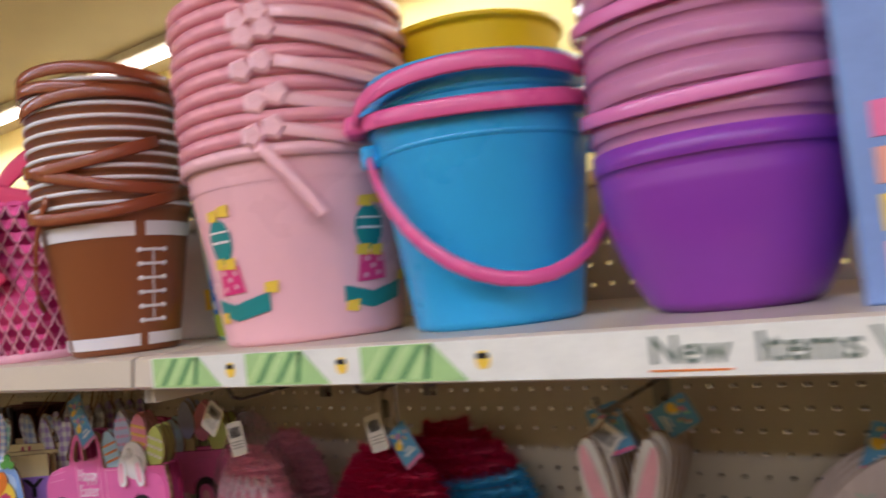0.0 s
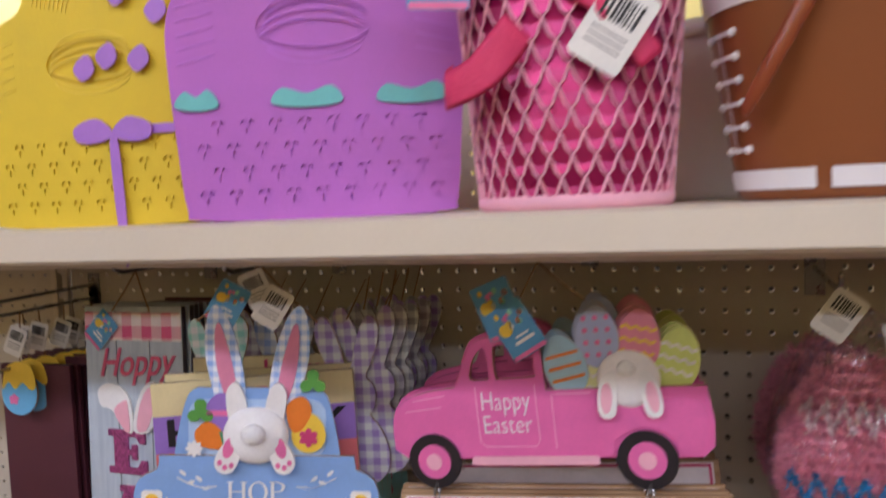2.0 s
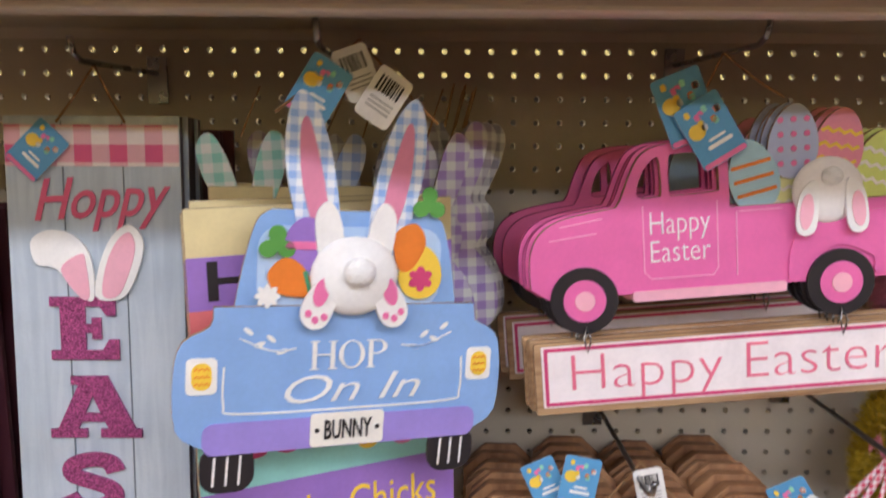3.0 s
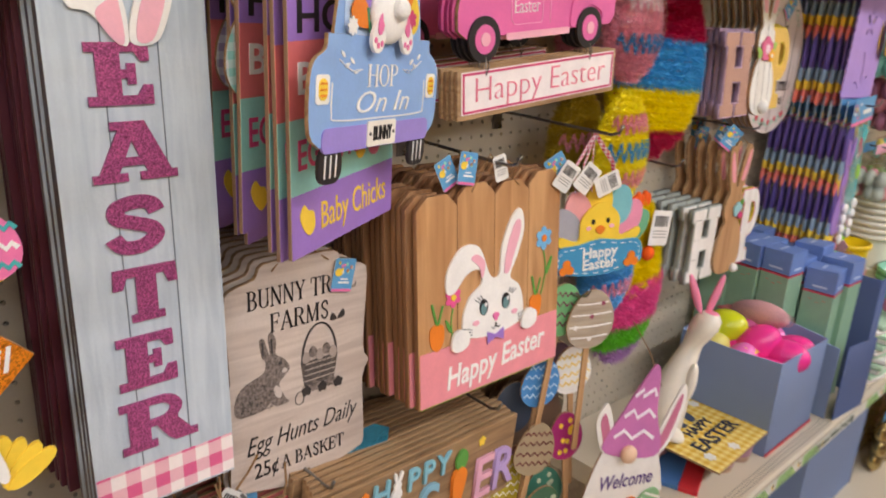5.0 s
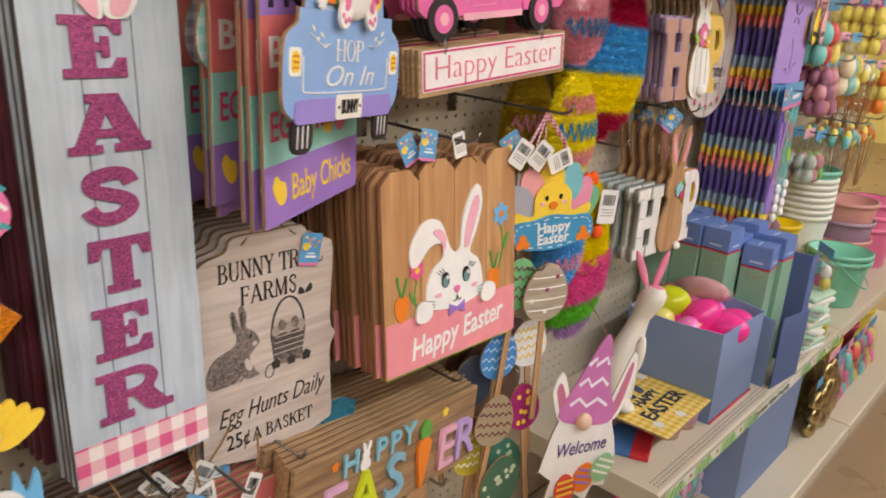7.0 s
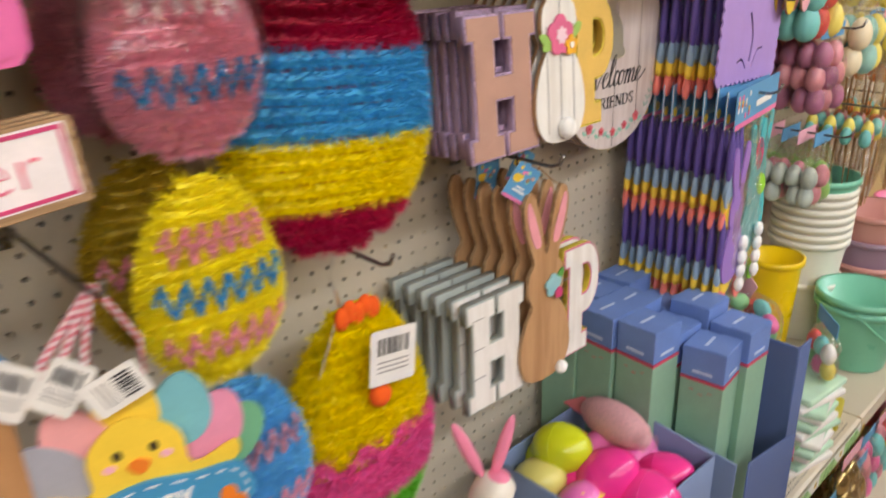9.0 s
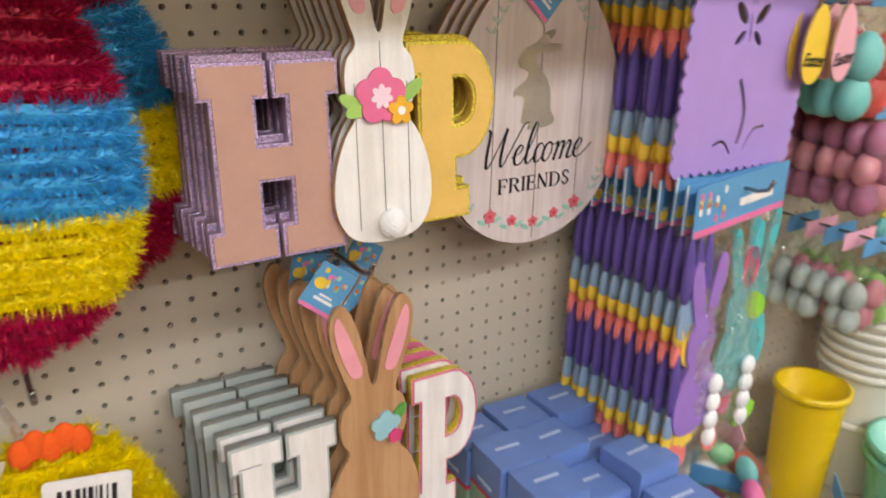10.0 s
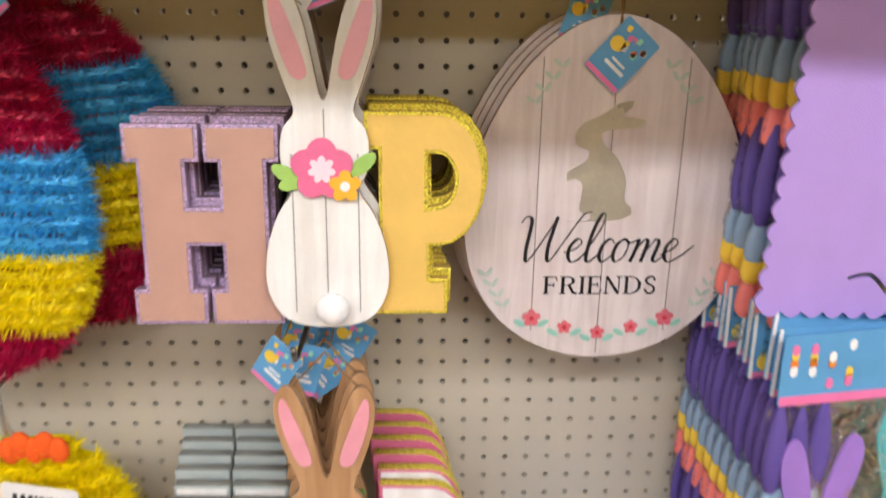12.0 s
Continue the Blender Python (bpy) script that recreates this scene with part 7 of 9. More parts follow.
for j in range(12):
    z = 0.016 + 0.016 * j
    for i in range(18):
        a0 = -105 + (i + 0.5 * (j % 2)) * 12
        pp = []
        for q in range(5):
            a = radians(a0 - 6 + 3 * q)
            zz = z + 0.007 - 0.0165 * math.sin(math.pi * q / 4)
            pp.append(((BRd(zz) + 0.0022) * math.sin(a), -(BRd(zz) + 0.0022) * math.cos(a), zz))
        t2 = mesh_of("n", tube(pp, 0.001, 4))
        nt_.from_mesh(t2)
        bpy.data.meshes.remove(t2)
tagged(part("scale_edging", nt_, NET, MB, "pale pink edging between the scales"), kind="stuff")
for pts, w in (([(-0.07, -0.07, 0.19), (-0.09, -0.06, 0.21), (-0.06, -0.05, 0.235), (0.02, -0.06, 0.22), (0.085, -0.04, 0.2)], 0.014), ([(-0.06, -0.02, 0.2), (0.0, -0.03, 0.245), (0.06, -0.02, 0.275), (0.1, 0.0, 0.3)], 0.014), ([(-0.03, -0.085, 0.13), (-0.055, -0.095, 0.1), (-0.085, -0.08, 0.09), (-0.085, -0.05, 0.1)], 0.014), ([(0.0, -0.09, 0.16), (0.03, -0.095, 0.14), (0.06, -0.085, 0.1)], 0.011)):
    strap(MB, pts, RIBB, w, "ribbon", "pink grosgrain ribbon")
bar_tag(MB, 0.035, 0.122, 35, -0.096, 1.25)
bar_tag(MB, 0.045, 0.175, -6, -0.092, 1.1)
blue_tag(MB, -0.085, 0.18, 6, -0.085, 1.3)

# foam baskets
def foam_basket(m, col, rib, ribbon_col, label, bow=False):
    B = thing("foam_basket", m, label, "basket", "foam baskets")
    out = spline([(-0.122, 0.002), (-0.136, 0.012), (-0.142, 0.06), (-0.148, 0.14), (-0.146, 0.176), (-0.134, 0.199), (-0.112, 0.211), (-0.09, 0.222), (-0.079, 0.244), (-0.068, 0.27), (-0.046, 0.289), (-0.02, 0.297), (0.02, 0.297), (0.046, 0.289), (0.068, 0.27), (0.079, 0.244), (0.09, 0.222), (0.112, 0.211), (0.134, 0.199), (0.146, 0.176), (0.148, 0.14), (0.142, 0.06), (0.136, 0.012), (0.122, 0.002), (0, 0)], 5)
    slot = ell(0, 0.165, 0.058, 0.025, 28)
    for y in (0.0, 0.0024, 0.034):
        dents = []
        for j in range(4):
            for i in range(9):
                x, z = -0.115 + 0.029 * i + 0.0145 * (j % 2), 0.022 + 0.02 * j
                if abs(x) < 0.13:
                    dents += [ell(x - 0.004, z + 0.003, 0.0032, 0.0022, 8, 30), ell(x + 0.0042, z + 0.003, 0.0032, 0.0022, 8, -30), ell(x, z - 0.004, 0.0016, 0.0034, 8)]
        me = flat([out, slot] + dents if not y else out, 0.006 if y else 0.002, col, col, 0.0)
        me.transform(Matrix.Translation((0, y, 0)))
        pn = part("panel", me, None, B, "moulded foam panel")
        if y == 0.0024:
            dec(pn, "ridge", [stroke(ell(0, 0.15 + 0.008 * k, 0.058 - 0.003 * k, 0.022, 18, 0, 20, 160), 0.0014) for k in range(4)], rib, 0.0008)
        if y:
            continue
        for k in range(9):
            s = 1 - 0.075 * k
            dec(pn, "ridge", stroke(ell(0, 0.21, 0.072 * s, 0.08 * s, 24, 0, 12, 168), 0.0014), rib, 0.0008)
        for k in range(3):
            dec(pn, "ridge", stroke(ell(0, 0.168 - 0.007 * k, 0.058 - 0.004 * k, 0.02, 16, 0, 200, 340), 0.0013), rib, 0.0008)
        for sx in (-1, 1):
            for k in range(5):
                dec(pn, "ridge", stroke([(sx * 0.1, 0.192 - 0.012 * k), (sx * 0.138, 0.184 - 0.012 * k)], 0.0012), rib, 0.0008)
    for sx in (-1, 1):
        bm = box(0.006, 0.024, 0.19, 0.0015, (sx * 0.135, 0.022, 0.012))
        part("side", bm, col, B)
    part("bottom", box(0.23, 0.024, 0.006, 0.001, (0, 0.022, 0)), col, B)
    if not bow:
        for x0, x1 in ((-0.142, -0.098), (-0.045, 0.025), (0.06, 0.13)):
            r = dec(B, "ribbon", spline([(x0, 0.1), (x0 + 0.01, 0.113), ((x0 + x1) / 2, 0.108), (x1 - 0.01, 0.114), (x1, 0.1), ((x0 + x1) / 2, 0.096)], 4), ribbon_col, 0.003, 0.002, "satin ribbon through slots")
    else:
        dec(B, "ribbon", rrect(0.105, 0.095, 0.07, 0.009, 0.003), ribbon_col, 0.003, 0.002)
        dec(B, "ribbon_tail", spline([(0.022, 0.09), (0.032, 0.08), (0.036, -0.03), (0.028, -0.032), (0.022, 0.04)], 4), ribbon_col, 0.006, 0.0012, "lilac ribbon tail hanging down")
        for s in (-1, 1):
            dec(B, "bow_loop", spline([(0.025, 0.092), (0.025 + s * 0.02, 0.108), (0.025 + s * 0.048, 0.1), (0.025 + s * 0.045, 0.086), (0.025 + s * 0.02, 0.084)], 4), ribbon_col, 0.006 + 0.001 * s, 0.002)
        for k, (x, z) in enumerate(((-0.02, 0.16), (0.01, 0.17), (0.05, 0.165), (0.075, 0.21), (0.03, 0.23))):
            dec(B, "ribbon_curl", spline([(x, z), (x + 0.018, z + 0.012), (x + 0.026, z - 0.004), (x + 0.01, z - 0.014)], 4), ribbon_col, 0.004 + 0.001 * k, 0.0015)
    return B


FPUR = mat("purple_foam", C(196, 112, 206), 0.6, var=0.04, bump=0.1)
FPURR = mat("purple_foam_relief", C(204, 124, 220), 0.6, var=0.04, bump=0.1)
FYEL = mat("yellow_foam", C(232, 200, 40), 0.6, var=0.04, bump=0.1)
FYELR = mat("yellow_foam_relief", C(242, 212, 70), 0.6, var=0.04, bump=0.1)
foam_basket(pose(-1.013, -0.365, TOP, 0, 0, 20) @ Matrix.Diagonal((0.85, 1, 0.985, 1)), FPUR, FPURR, paint(110, 200, 200, 0.4), "purple moulded foam basket threaded with teal ribbon")
foam_basket(pose(-1.243, -0.375, TOP, 0, 0, 8) @ Matrix.Diagonal((0.83, 1, 0.93, 1)), FYEL, FYELR, paint(176, 120, 214, 0.4), "yellow moulded foam basket with lilac curled ribbon", True)
gb = thing("gift_bag", pose(-1.36, -0.2, TOP), "blue gift bag with gingham ribbon handles behind a basket", "bag")
part("body", box(0.17, 0.08, 0.29, 0.003), paint(70, 170, 205), gb)
strap(gb, [(-0.03, -0.044, 0.28), (-0.03, -0.05, 0.33), (0.02, -0.05, 0.345), (0.05, -0.044, 0.28)], gingham("blue_gingham", C(80, 120, 180), C(220, 225, 235), 0.008), 0.012, "ribbon", "blue gingham ribbon handle")
gb2 = thing("gift_bag", pose(-1.2, -0.19, TOP), "coral and green patterned gift bag behind a basket", "bag")
part("body", box(0.16, 0.07, 0.24, 0.003), paint(226, 190, 170), gb2)
part("green_edge", box(0.162, 0.072, 0.01, 0.002, (0, 0, 0.24)), paint(30, 120, 90), gb2)
for k in range(3):
    part("egg_print", flat(eggo(-0.04 + 0.05 * k, 0.2 - 0.01 * k, 0.05, 0.06), 0.001, paint(246, 96, 110), paint(246, 96, 110)), None, gb2, at=(0, -0.0365, 0))

# ---- printed price strips ----
STRIPG, STRIPG2, STRIPW = paint(170, 212, 140), paint(84, 148, 92), paint(238, 238, 228)


def price_strip(x0, x1, z, y, words, text_x):
    S = thing("price_strip", pose(x0, y, z), "white shelf price strip printed with green striped triangles", "price strip", "shelf price strips")
    L = x1 - x0
    part("card", box(L, 0.0012, 0.03, 0.0003, (L / 2, 0, -0.0315)), STRIPW, S)
    x, k = 0.004, 0
    while x < L - 0.09:
        if not (text_x[0] < x + 0.045 < text_x[1]):
            dec(S, "panel_print", [(x, -0.0305), (x + 0.1, -0.0305), (x + 0.07, -0.002), (x, -0.002)], STRIPG, 0.0014, 0.0005)
            for q in range(6):
                xa = x + 0.012 * q
                dec(S, "stripe_print", [(xa + 0.001, -0.0285), (xa + 0.006, -0.0285), (min(xa + 0.027, x + 0.071), -0.003), (min(xa + 0.022, x + 0.066), -0.003)], STRIPG2 if q % 2 else paint(196, 228, 160), 0.0018, 0.0004)
            dec(S, "badge_print", ell(x + 0.114, -0.016, 0.006, 0.007, 16), YEL, 0.0014, 0.0005)
            dec(S, "badge_print", rrect(x + 0.114, -0.013, 0.01, 0.004, 0.001), INK, 0.0018, 0.0005)
        x += 0.135
    for txt, tx, ux in words:
        word(S, txt, tx, -0.0155, 0.025, paint(110, 124, 110), 0.0016, 0, 0.0003)
        if ux:
            dec(S, "underline_print", rrect(tx, -0.0275, ux, 0.0012, 0.0003, 1), ORANGE, 0.0014, 0.0005)
    return S


price_strip(-0.432, 0.72, TOP, -DEPTH - 0.0055, [("New", 0.535, 0.05), ("Items", 0.602, 0), ("W", 0.648, 0)], (0.43, 0.8))
price_strip(-0.45, 0.73, LOW, -DEPTH - 0.0055, [("Extreme Value Everyday", 0.6, 0)], (0.47, 0.75))

# ---- chick sign, garden stakes and the low sign ----
C1 = thing("chick_sign", pose(-0.69, -0.236, 1.04, 0, -3, -20), "wooden chick plaque with a blue greeting board, hung on ribbon", "sign")
for k, (x, z, r, cc) in enumerate(((-0.062, 0.075, 30, paint(170, 170, 180)), (-0.04, 0.098, 15, paint(244, 170, 170)), (0.0, 0.115, 0, YEL), (0.04, 0.1, -15, paint(120, 190, 200)), (0.062, 0.075, -30, paint(236, 150, 180)), (0.075, 0.06, -50, paint(110, 180, 140)))):
    dec(C1, "painted_egg", eggo(x, z, 0.05, 0.068, rot=r), cc, -0.002 - 0.0012 * k, 0.004)
ck = dec(C1, "chick", spline([(-0.04, 0.05), (-0.072, 0.06), (-0.075, 0.045), (-0.04, 0.035), (0, 0.03), (0.04, 0.035), (0.075, 0.045), (0.076, 0.062), (0.04, 0.052), (0.036, 0.085), (0.012, 0.108), (-0.012, 0.108), (-0.036, 0.085)], 4), YEL, 0.002, 0.003, "yellow chick")
for sx in (-1, 1):
    dec(ck, "eye", ell(sx * 0.014, 0.08, 0.0035, 0.0045, 12), INK, 0.003)
    dec(ck, "cheek", ell(sx * 0.022, 0.07, 0.005, 0.0035, 12), PINK_L, 0.003)
dec(ck, "beak", spline([(-0.009, 0.067), (0, 0.073), (0.009, 0.067), (0, 0.058)], 4), ORANGE, 0.004, 0.002)
gb_ = dec(C1, "greeting_board", spline([(-0.078, 0.0), (-0.084, 0.022), (-0.074, 0.042), (-0.04, 0.044), (0, 0.05), (0.04, 0.044), (0.074, 0.042), (0.084, 0.022), (0.078, 0.0), (0.04, -0.008), (0, -0.012), (-0.04, -0.008)], 4), paint(60, 150, 195), 0.006, 0.004, "blue greeting board with a white dashed edge")
ed = spline([(-0.072, 0.004), (-0.078, 0.022), (-0.068, 0.037), (-0.04, 0.039), (0, 0.045), (0.04, 0.039), (0.068, 0.037), (0.078, 0.022), (0.072, 0.004), (0.04, -0.003), (0, -0.007), (-0.04, -0.003)], 4)
for i in range(0, len(ed) - 2, 2):
    dec(gb_, "dash", stroke([ed[i], ed[i + 1]], 0.0014), WHITE, 0.0068, 0.0006)
word(gb_, "Happy", 0, 0.028, 0.026, WHITE, 0.007, 0, 0.0005)
word(gb_, "Easter", 0, 0.008, 0.026, WHITE, 0.007, 0, 0.0005)
for sx in (-1, 1):
    dec(C1, "foot", petals(sx * 0.062, 0.008, 0.015, 3, 0.5), ORANGE, 0.0085, 0.002, "orange chick foot")
for x in (-0.05, -0.035, -0.02, 0.02):
    part("ribbon", tube([(x, 0.0, 0.13), (x + 0.004, 0.01, 0.17), (0.0, 0.03, 0.215)], 0.0045, 6, flatten=0.25), gingham("red_stripe", C(214, 60, 90), C(240, 225, 225), 0.006), C1, "red and white ribbon")
bar_tag(C1, -0.035, 0.155, 40, -0.008, 1.0)
bar_tag(C1, 0.0, 0.145, 70, -0.014, 1.0)
blue_tag(C1, -0.08, 0.17, -30, 0.004, 1.0)
bar_tag(C1, -0.07, 0.16, 35, -0.004, 1.0)
peg_hook(-0.7, 1.262, 0.26)


def egg_stake(x, y, zc, w, h, col, label, pat, pcol, rot=0, stick=0.22):
    S = thing("egg_stake", pose(x, y, zc, 0, rot, -20), label, "garden stake", "painted egg stakes")
    part("stick", flat(rrect(0, -h / 2 - stick / 2 + 0.02, 0.011, stick, 0.002), 0.004, KRAFT, MDF, 0.0004), None, S, at=(0, 0.003, 0))
    e = part("egg", flat(eggo(0, 0, w, h), 0.004, col, MDF, 0.0004), None, S, "painted wooden egg")
    if pat == "dots":
        r9 = random.Random(int(abs(x) * 1000))
        for i in range(11):
            a, q = r9.uniform(0, 6.28), math.sqrt(r9.random()) * 0.4
            dec(e, "dot", ell(q * w * math.cos(a), q * h * math.sin(a), 0.0045, 0.0055, 10), pcol, 0.001)
    if pat in ("lines", "zig"):
        for j, f in enumerate((-0.28, -0.1, 0.1, 0.28)):
            hw = egg_half(f * h, w, h, 0.16) * 0.9
            dec(e, "stripe", stroke([(-hw + 2 * hw * i / 10, f * h + (0.006 if i % 2 and pat == "zig" else -0.002 * math.sin(i * .3))) for i in range(11)], 0.0028 if pat == "zig" else 0.0022), pcol, 0.001)
        if pat == "lines":
            for i, (dx, dz) in enumerate(((0.02, 0.028), (-0.03, -0.012), (0.0, -0.035), (0.0, 0.006))):
                dec(e, "dot", ell(dx, dz, 0.004, 0.004, 10), pcol if i % 3 else paint(150, 60, 90), 0.0014)
    return S


egg_stake(-0.692, -0.24, 0.948, 0.092, 0.108, wood("taupe_wood", C(186, 170, 150), C(166, 148, 128), "x", 6), "taupe wooden egg stake with white lines", "lines", WHITE)
egg_stake(-0.735, -0.21, 0.965, 0.08, 0.095, paint(120, 190, 130), "green wooden egg stake with maroon stripes", "zig", paint(130, 30, 80), 6)
egg_stake(-0.672, -0.2, 0.83, 0.08, 0.095, WHITE, "white wooden egg stake with a gold band", "zig", YEL, -6)
egg_stake(-0.745, -0.19, 0.825, 0.075, 0.095, paint(70, 140, 200), "blue wooden egg stake with pale zigzags", "zig", paint(190, 220, 240), 4)
egg_stake(-0.69, -0.215, 0.71, 0.07, 0.1, paint(170, 40, 110), "magenta wooden egg stake with yellow dots", "dots", YEL, -8)
egg_stake(-0.755, -0.2, 0.7, 0.08, 0.105, paint(170, 150, 120), "tan wooden egg stake with maroon zigzags", "zig", paint(110, 40, 50), 8)
egg_stake(-0.735, -0.21, 0.565, 0.085, 0.11, paint(70, 110, 84), "dark green wooden egg stake with pale dots", "dots", paint(210, 220, 190), 10)
egg_stake(-0.69, -0.18, 0.575, 0.08, 0.105, paint(60, 130, 110), "teal wooden egg stake with pale dots", "dots", paint(210, 220, 190), -6)
egg_stake(-0.765, -0.16, 0.62, 0.08, 0.105, paint(200, 180, 60), "yellow wooden egg stake", "zig", WHITE, 3)
peg_hook(-0.72, 0.995, 0.25)
# more stakes hung close behind, down to the board; dull colours hold the shade
r13 = random.Random(13)
SHADED_BACK = [paint(120, 70, 60), paint(150, 120, 90), paint(90, 60, 66), paint(110, 100, 80), paint(70, 80, 96)]
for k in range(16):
    egg_stake(-0.79 + 0.19 * r13.random(), -0.03 - 0.0085 * k, 0.58 + 0.27 * r13.random(), 0.08, 0.105, SHADED_BACK[k % 5], "wooden egg stake in shade-darkened colour at the back of a bunch", "zig" if k % 2 else "plain", paint(200, 180, 150), r13.uniform(-14, 14))

GN = thing("gnome_stake", pose(-0.648, -0.3, 0.512, 0, 7, -32) @ Matrix.Diagonal((0.82, 1.0, 0.98, 1.0)), "wooden gnome stake with a pink chevron hat and bunny ears", "garden stake")
bd = part("beard", flat([(-0.03, 0.0), (-0.015, 0.03), (-0.055, 0.02), (-0.05, 0.06), (-0.085, 0.08), (-0.075, 0.15), (-0.06, 0.21), (0.06, 0.21), (0.085, 0.16), (0.1, 0.12), (0.085, 0.09), (0.092, 0.05), (0.06, 0.05), (0.05, 0.015), (0.02, 0.03)], 0.005, WHITE, MDF, 0.0004), None, GN, "white beard board")
ht = dec(GN, "hat", spline([(-0.07, 0.2), (-0.045, 0.27), (-0.015, 0.34), (0.005, 0.372), (0.02, 0.35), (0.035, 0.28), (0.066, 0.2), (0.0, 0.185)], 4), paint(206, 120, 180), 0.003, 0.004, "pink chevron hat")
for k in range(3):
    dec(ht, "chevron", stroke([(-0.05 + 0.012 * k, 0.225 + 0.042 * k), (-0.03 + 0.01 * k, 0.24 + 0.042 * k), (-0.008, 0.225 + 0.042 * k), (0.015, 0.242 + 0.042 * k), (0.042 - 0.01 * k, 0.228 + 0.042 * k)], 0.007), paint(244, 236, 244), 0.004)
for sx, top in ((-1, 0.29), (1, 0.335)):
    er = dec(GN, "ear", spline([(sx * 0.035, 0.19), (sx * 0.052, 0.24), (sx * 0.08, top), (sx * 0.096, top - 0.03), (sx * 0.088, 0.23), (sx * 0.064, 0.19)], 4), WHITE, 0.001, 0.004, "white ear with a pink lining")
    dec(er, "ear_lining", spline([(sx * 0.046, 0.195), (sx * 0.06, 0.235), (sx * 0.08, top - 0.02), (sx * 0.087, top - 0.035), (sx * 0.078, 0.23), (sx * 0.06, 0.195)], 4), paint(206, 120, 150), 0.002)
part("nose", ball(0.018, 0.012, 0.018, (-0.008, -0.008, 0.195)), paint(226, 190, 160), GN, "round tan nose", smooth=True)
word(GN, "Welcome", 0.005, 0.135, 0.042, paint(90, 60, 130), 0.0014, 0.3, 0.0002, 0.12, 12)
for k, (x, z, r, cc, pc) in enumerate(((0.03, 0.07, -12, ORANGE, PURPLE), (-0.012, 0.045, 8, paint(226, 80, 60), YEL), (0.07, 0.095, -20, paint(150, 200, 150), WHITE))):
    e = dec(GN, "egg", eggo(x, z, 0.05, 0.066, rot=r), cc, 0.004 + 0.0015 * k, 0.003, "striped wooden egg")
    for j in (-1, 0, 1):
        dec(e, "stripe", turn(stroke([(x - 0.02, z + 0.014 * j), (x + 0.02, z + 0.014 * j + 0.006)], 0.005), r, x, z), pc, 0.0048 + 0.0015 * k, 0.0008)
part("stick", flat(rrect(0, -0.14, 0.014, 0.3, 0.002), 0.005, KRAFT, MDF), None, GN, at=(0, 0.005, 0))
part("twine", tube([(0.03, 0.002, 0.33), (0.02, 0.05, 0.37), (0.01, 0.12, 0.4)], 0.0012, 5), TWINE, GN)
peg_hook(-0.645, 0.905, 0.2)

LOWWOOD = wood("weathered_plank", C(172, 136, 98), C(124, 94, 66), "x", 5)
LS = plain_board("letter_plank_sign", pose(-1.03, -0.215, 0.665, 0, 6, 6), "weathered plank sign with raised pastel greeting letters", "sign", "", rrect(0, 0.075, 0.43, 0.14, 0.001), 0.009, LOWWOOD, MDF)
for i, (ch, x, cc) in enumerate((("E", -0.14, paint(226, 170, 200)), ("A", -0.075, paint(206, 214, 40)), ("S", -0.005, paint(130, 180, 200)), ("E", 0.13, paint(232, 170, 190)), ("R", 0.185, paint(190, 160, 210)))):
    me = letters(ch, 0.105, 0.006, 0, 0.001)
    me.transform(Matrix.Translation((x, -0.007, 0.055)))
    part("letter", me, cc, LS)
dec(LS, "carrot", spline([(0.048, 0.08), (0.058, 0.098), (0.072, 0.098), (0.082, 0.08), (0.068, 0.015), (0.062, 0.015)], 4), ORANGE, 0.007, 0.006, "orange carrot for the letter T")
dec(LS, "carrot_top", ell(0.066, 0.112, 0.014, 0.018, 16), GREEN, 0.006, 0.004)
for i, (ch, x) in enumerate((("H", -0.11), ("P", -0.045), ("P", -0.012), ("Y", 0.022))):
    me = letters(ch, 0.05, 0.004, 0, 0.0006)
    me.transform(Matrix.Translation((x, -0.005, 0.118)))
    part("letter", me, paint(130, 190, 205), LS)
dec(LS, "bunny", bunny_outline(0.045, 1.0) and [(x - 0.078, z + 0.098) for x, z in bunny_outline(0.045, 1.0)], WHITE, 0.004, 0.003, "white bunny for the letter A")
dec(LS, "painted_flower", [petals(-0.14, 0.125, 0.008, 5)], ORANGE, 0.0014)
dec(LS, "painted_flower", [petals(0.12, 0.125, 0.009, 5)], YEL, 0.0014)
for k in range(13):
    plain_board("letter_plank_sign", pose(-1.03 + 0.004 * (k % 4), -0.2 + 0.013 * k, 0.665, 0, 6, 6), "weathered plank sign hung behind another", "sign", "plank signs", rrect(0, 0.075, 0.43, 0.14, 0.001), 0.009, LOWWOOD, MDF)
for x in (-1.2, -0.88):
    peg_hook(x, 0.83, 0.22, "double-pronged steel wire display hook")
GS = plain_board("glitter_sign", pose(-1.115, -0.15, 0.77, 0, 4, 0), "teal and purple glitter letter sign behind a plank", "sign", "", [(-0.06, 0.0), (0.06, 0.0), (0.06, 0.07), (0.03, 0.085), (-0.06, 0.075)], 0.006, glitter("teal_glitter", C(40, 140, 170)), MDF)
dec(GS, "letter", rrect(-0.02, 0.025, 0.06, 0.035, 0.004), glitter("purple_glitter", C(130, 30, 110)), 0.004, 0.003)
CS = plain_board("coral_sign", pose(-1.3, -0.19, 0.66, 0, 2, 4), "coral wooden sign with a white letter", "sign", "coral signs", rrect(0, 0.07, 0.15, 0.15, 0.003), 0.007, paint(206, 110, 104), MDF)
word(CS, "W", 0.01, 0.075, 0.1, paint(232, 226, 214), 0.0012, 0, 0.001)
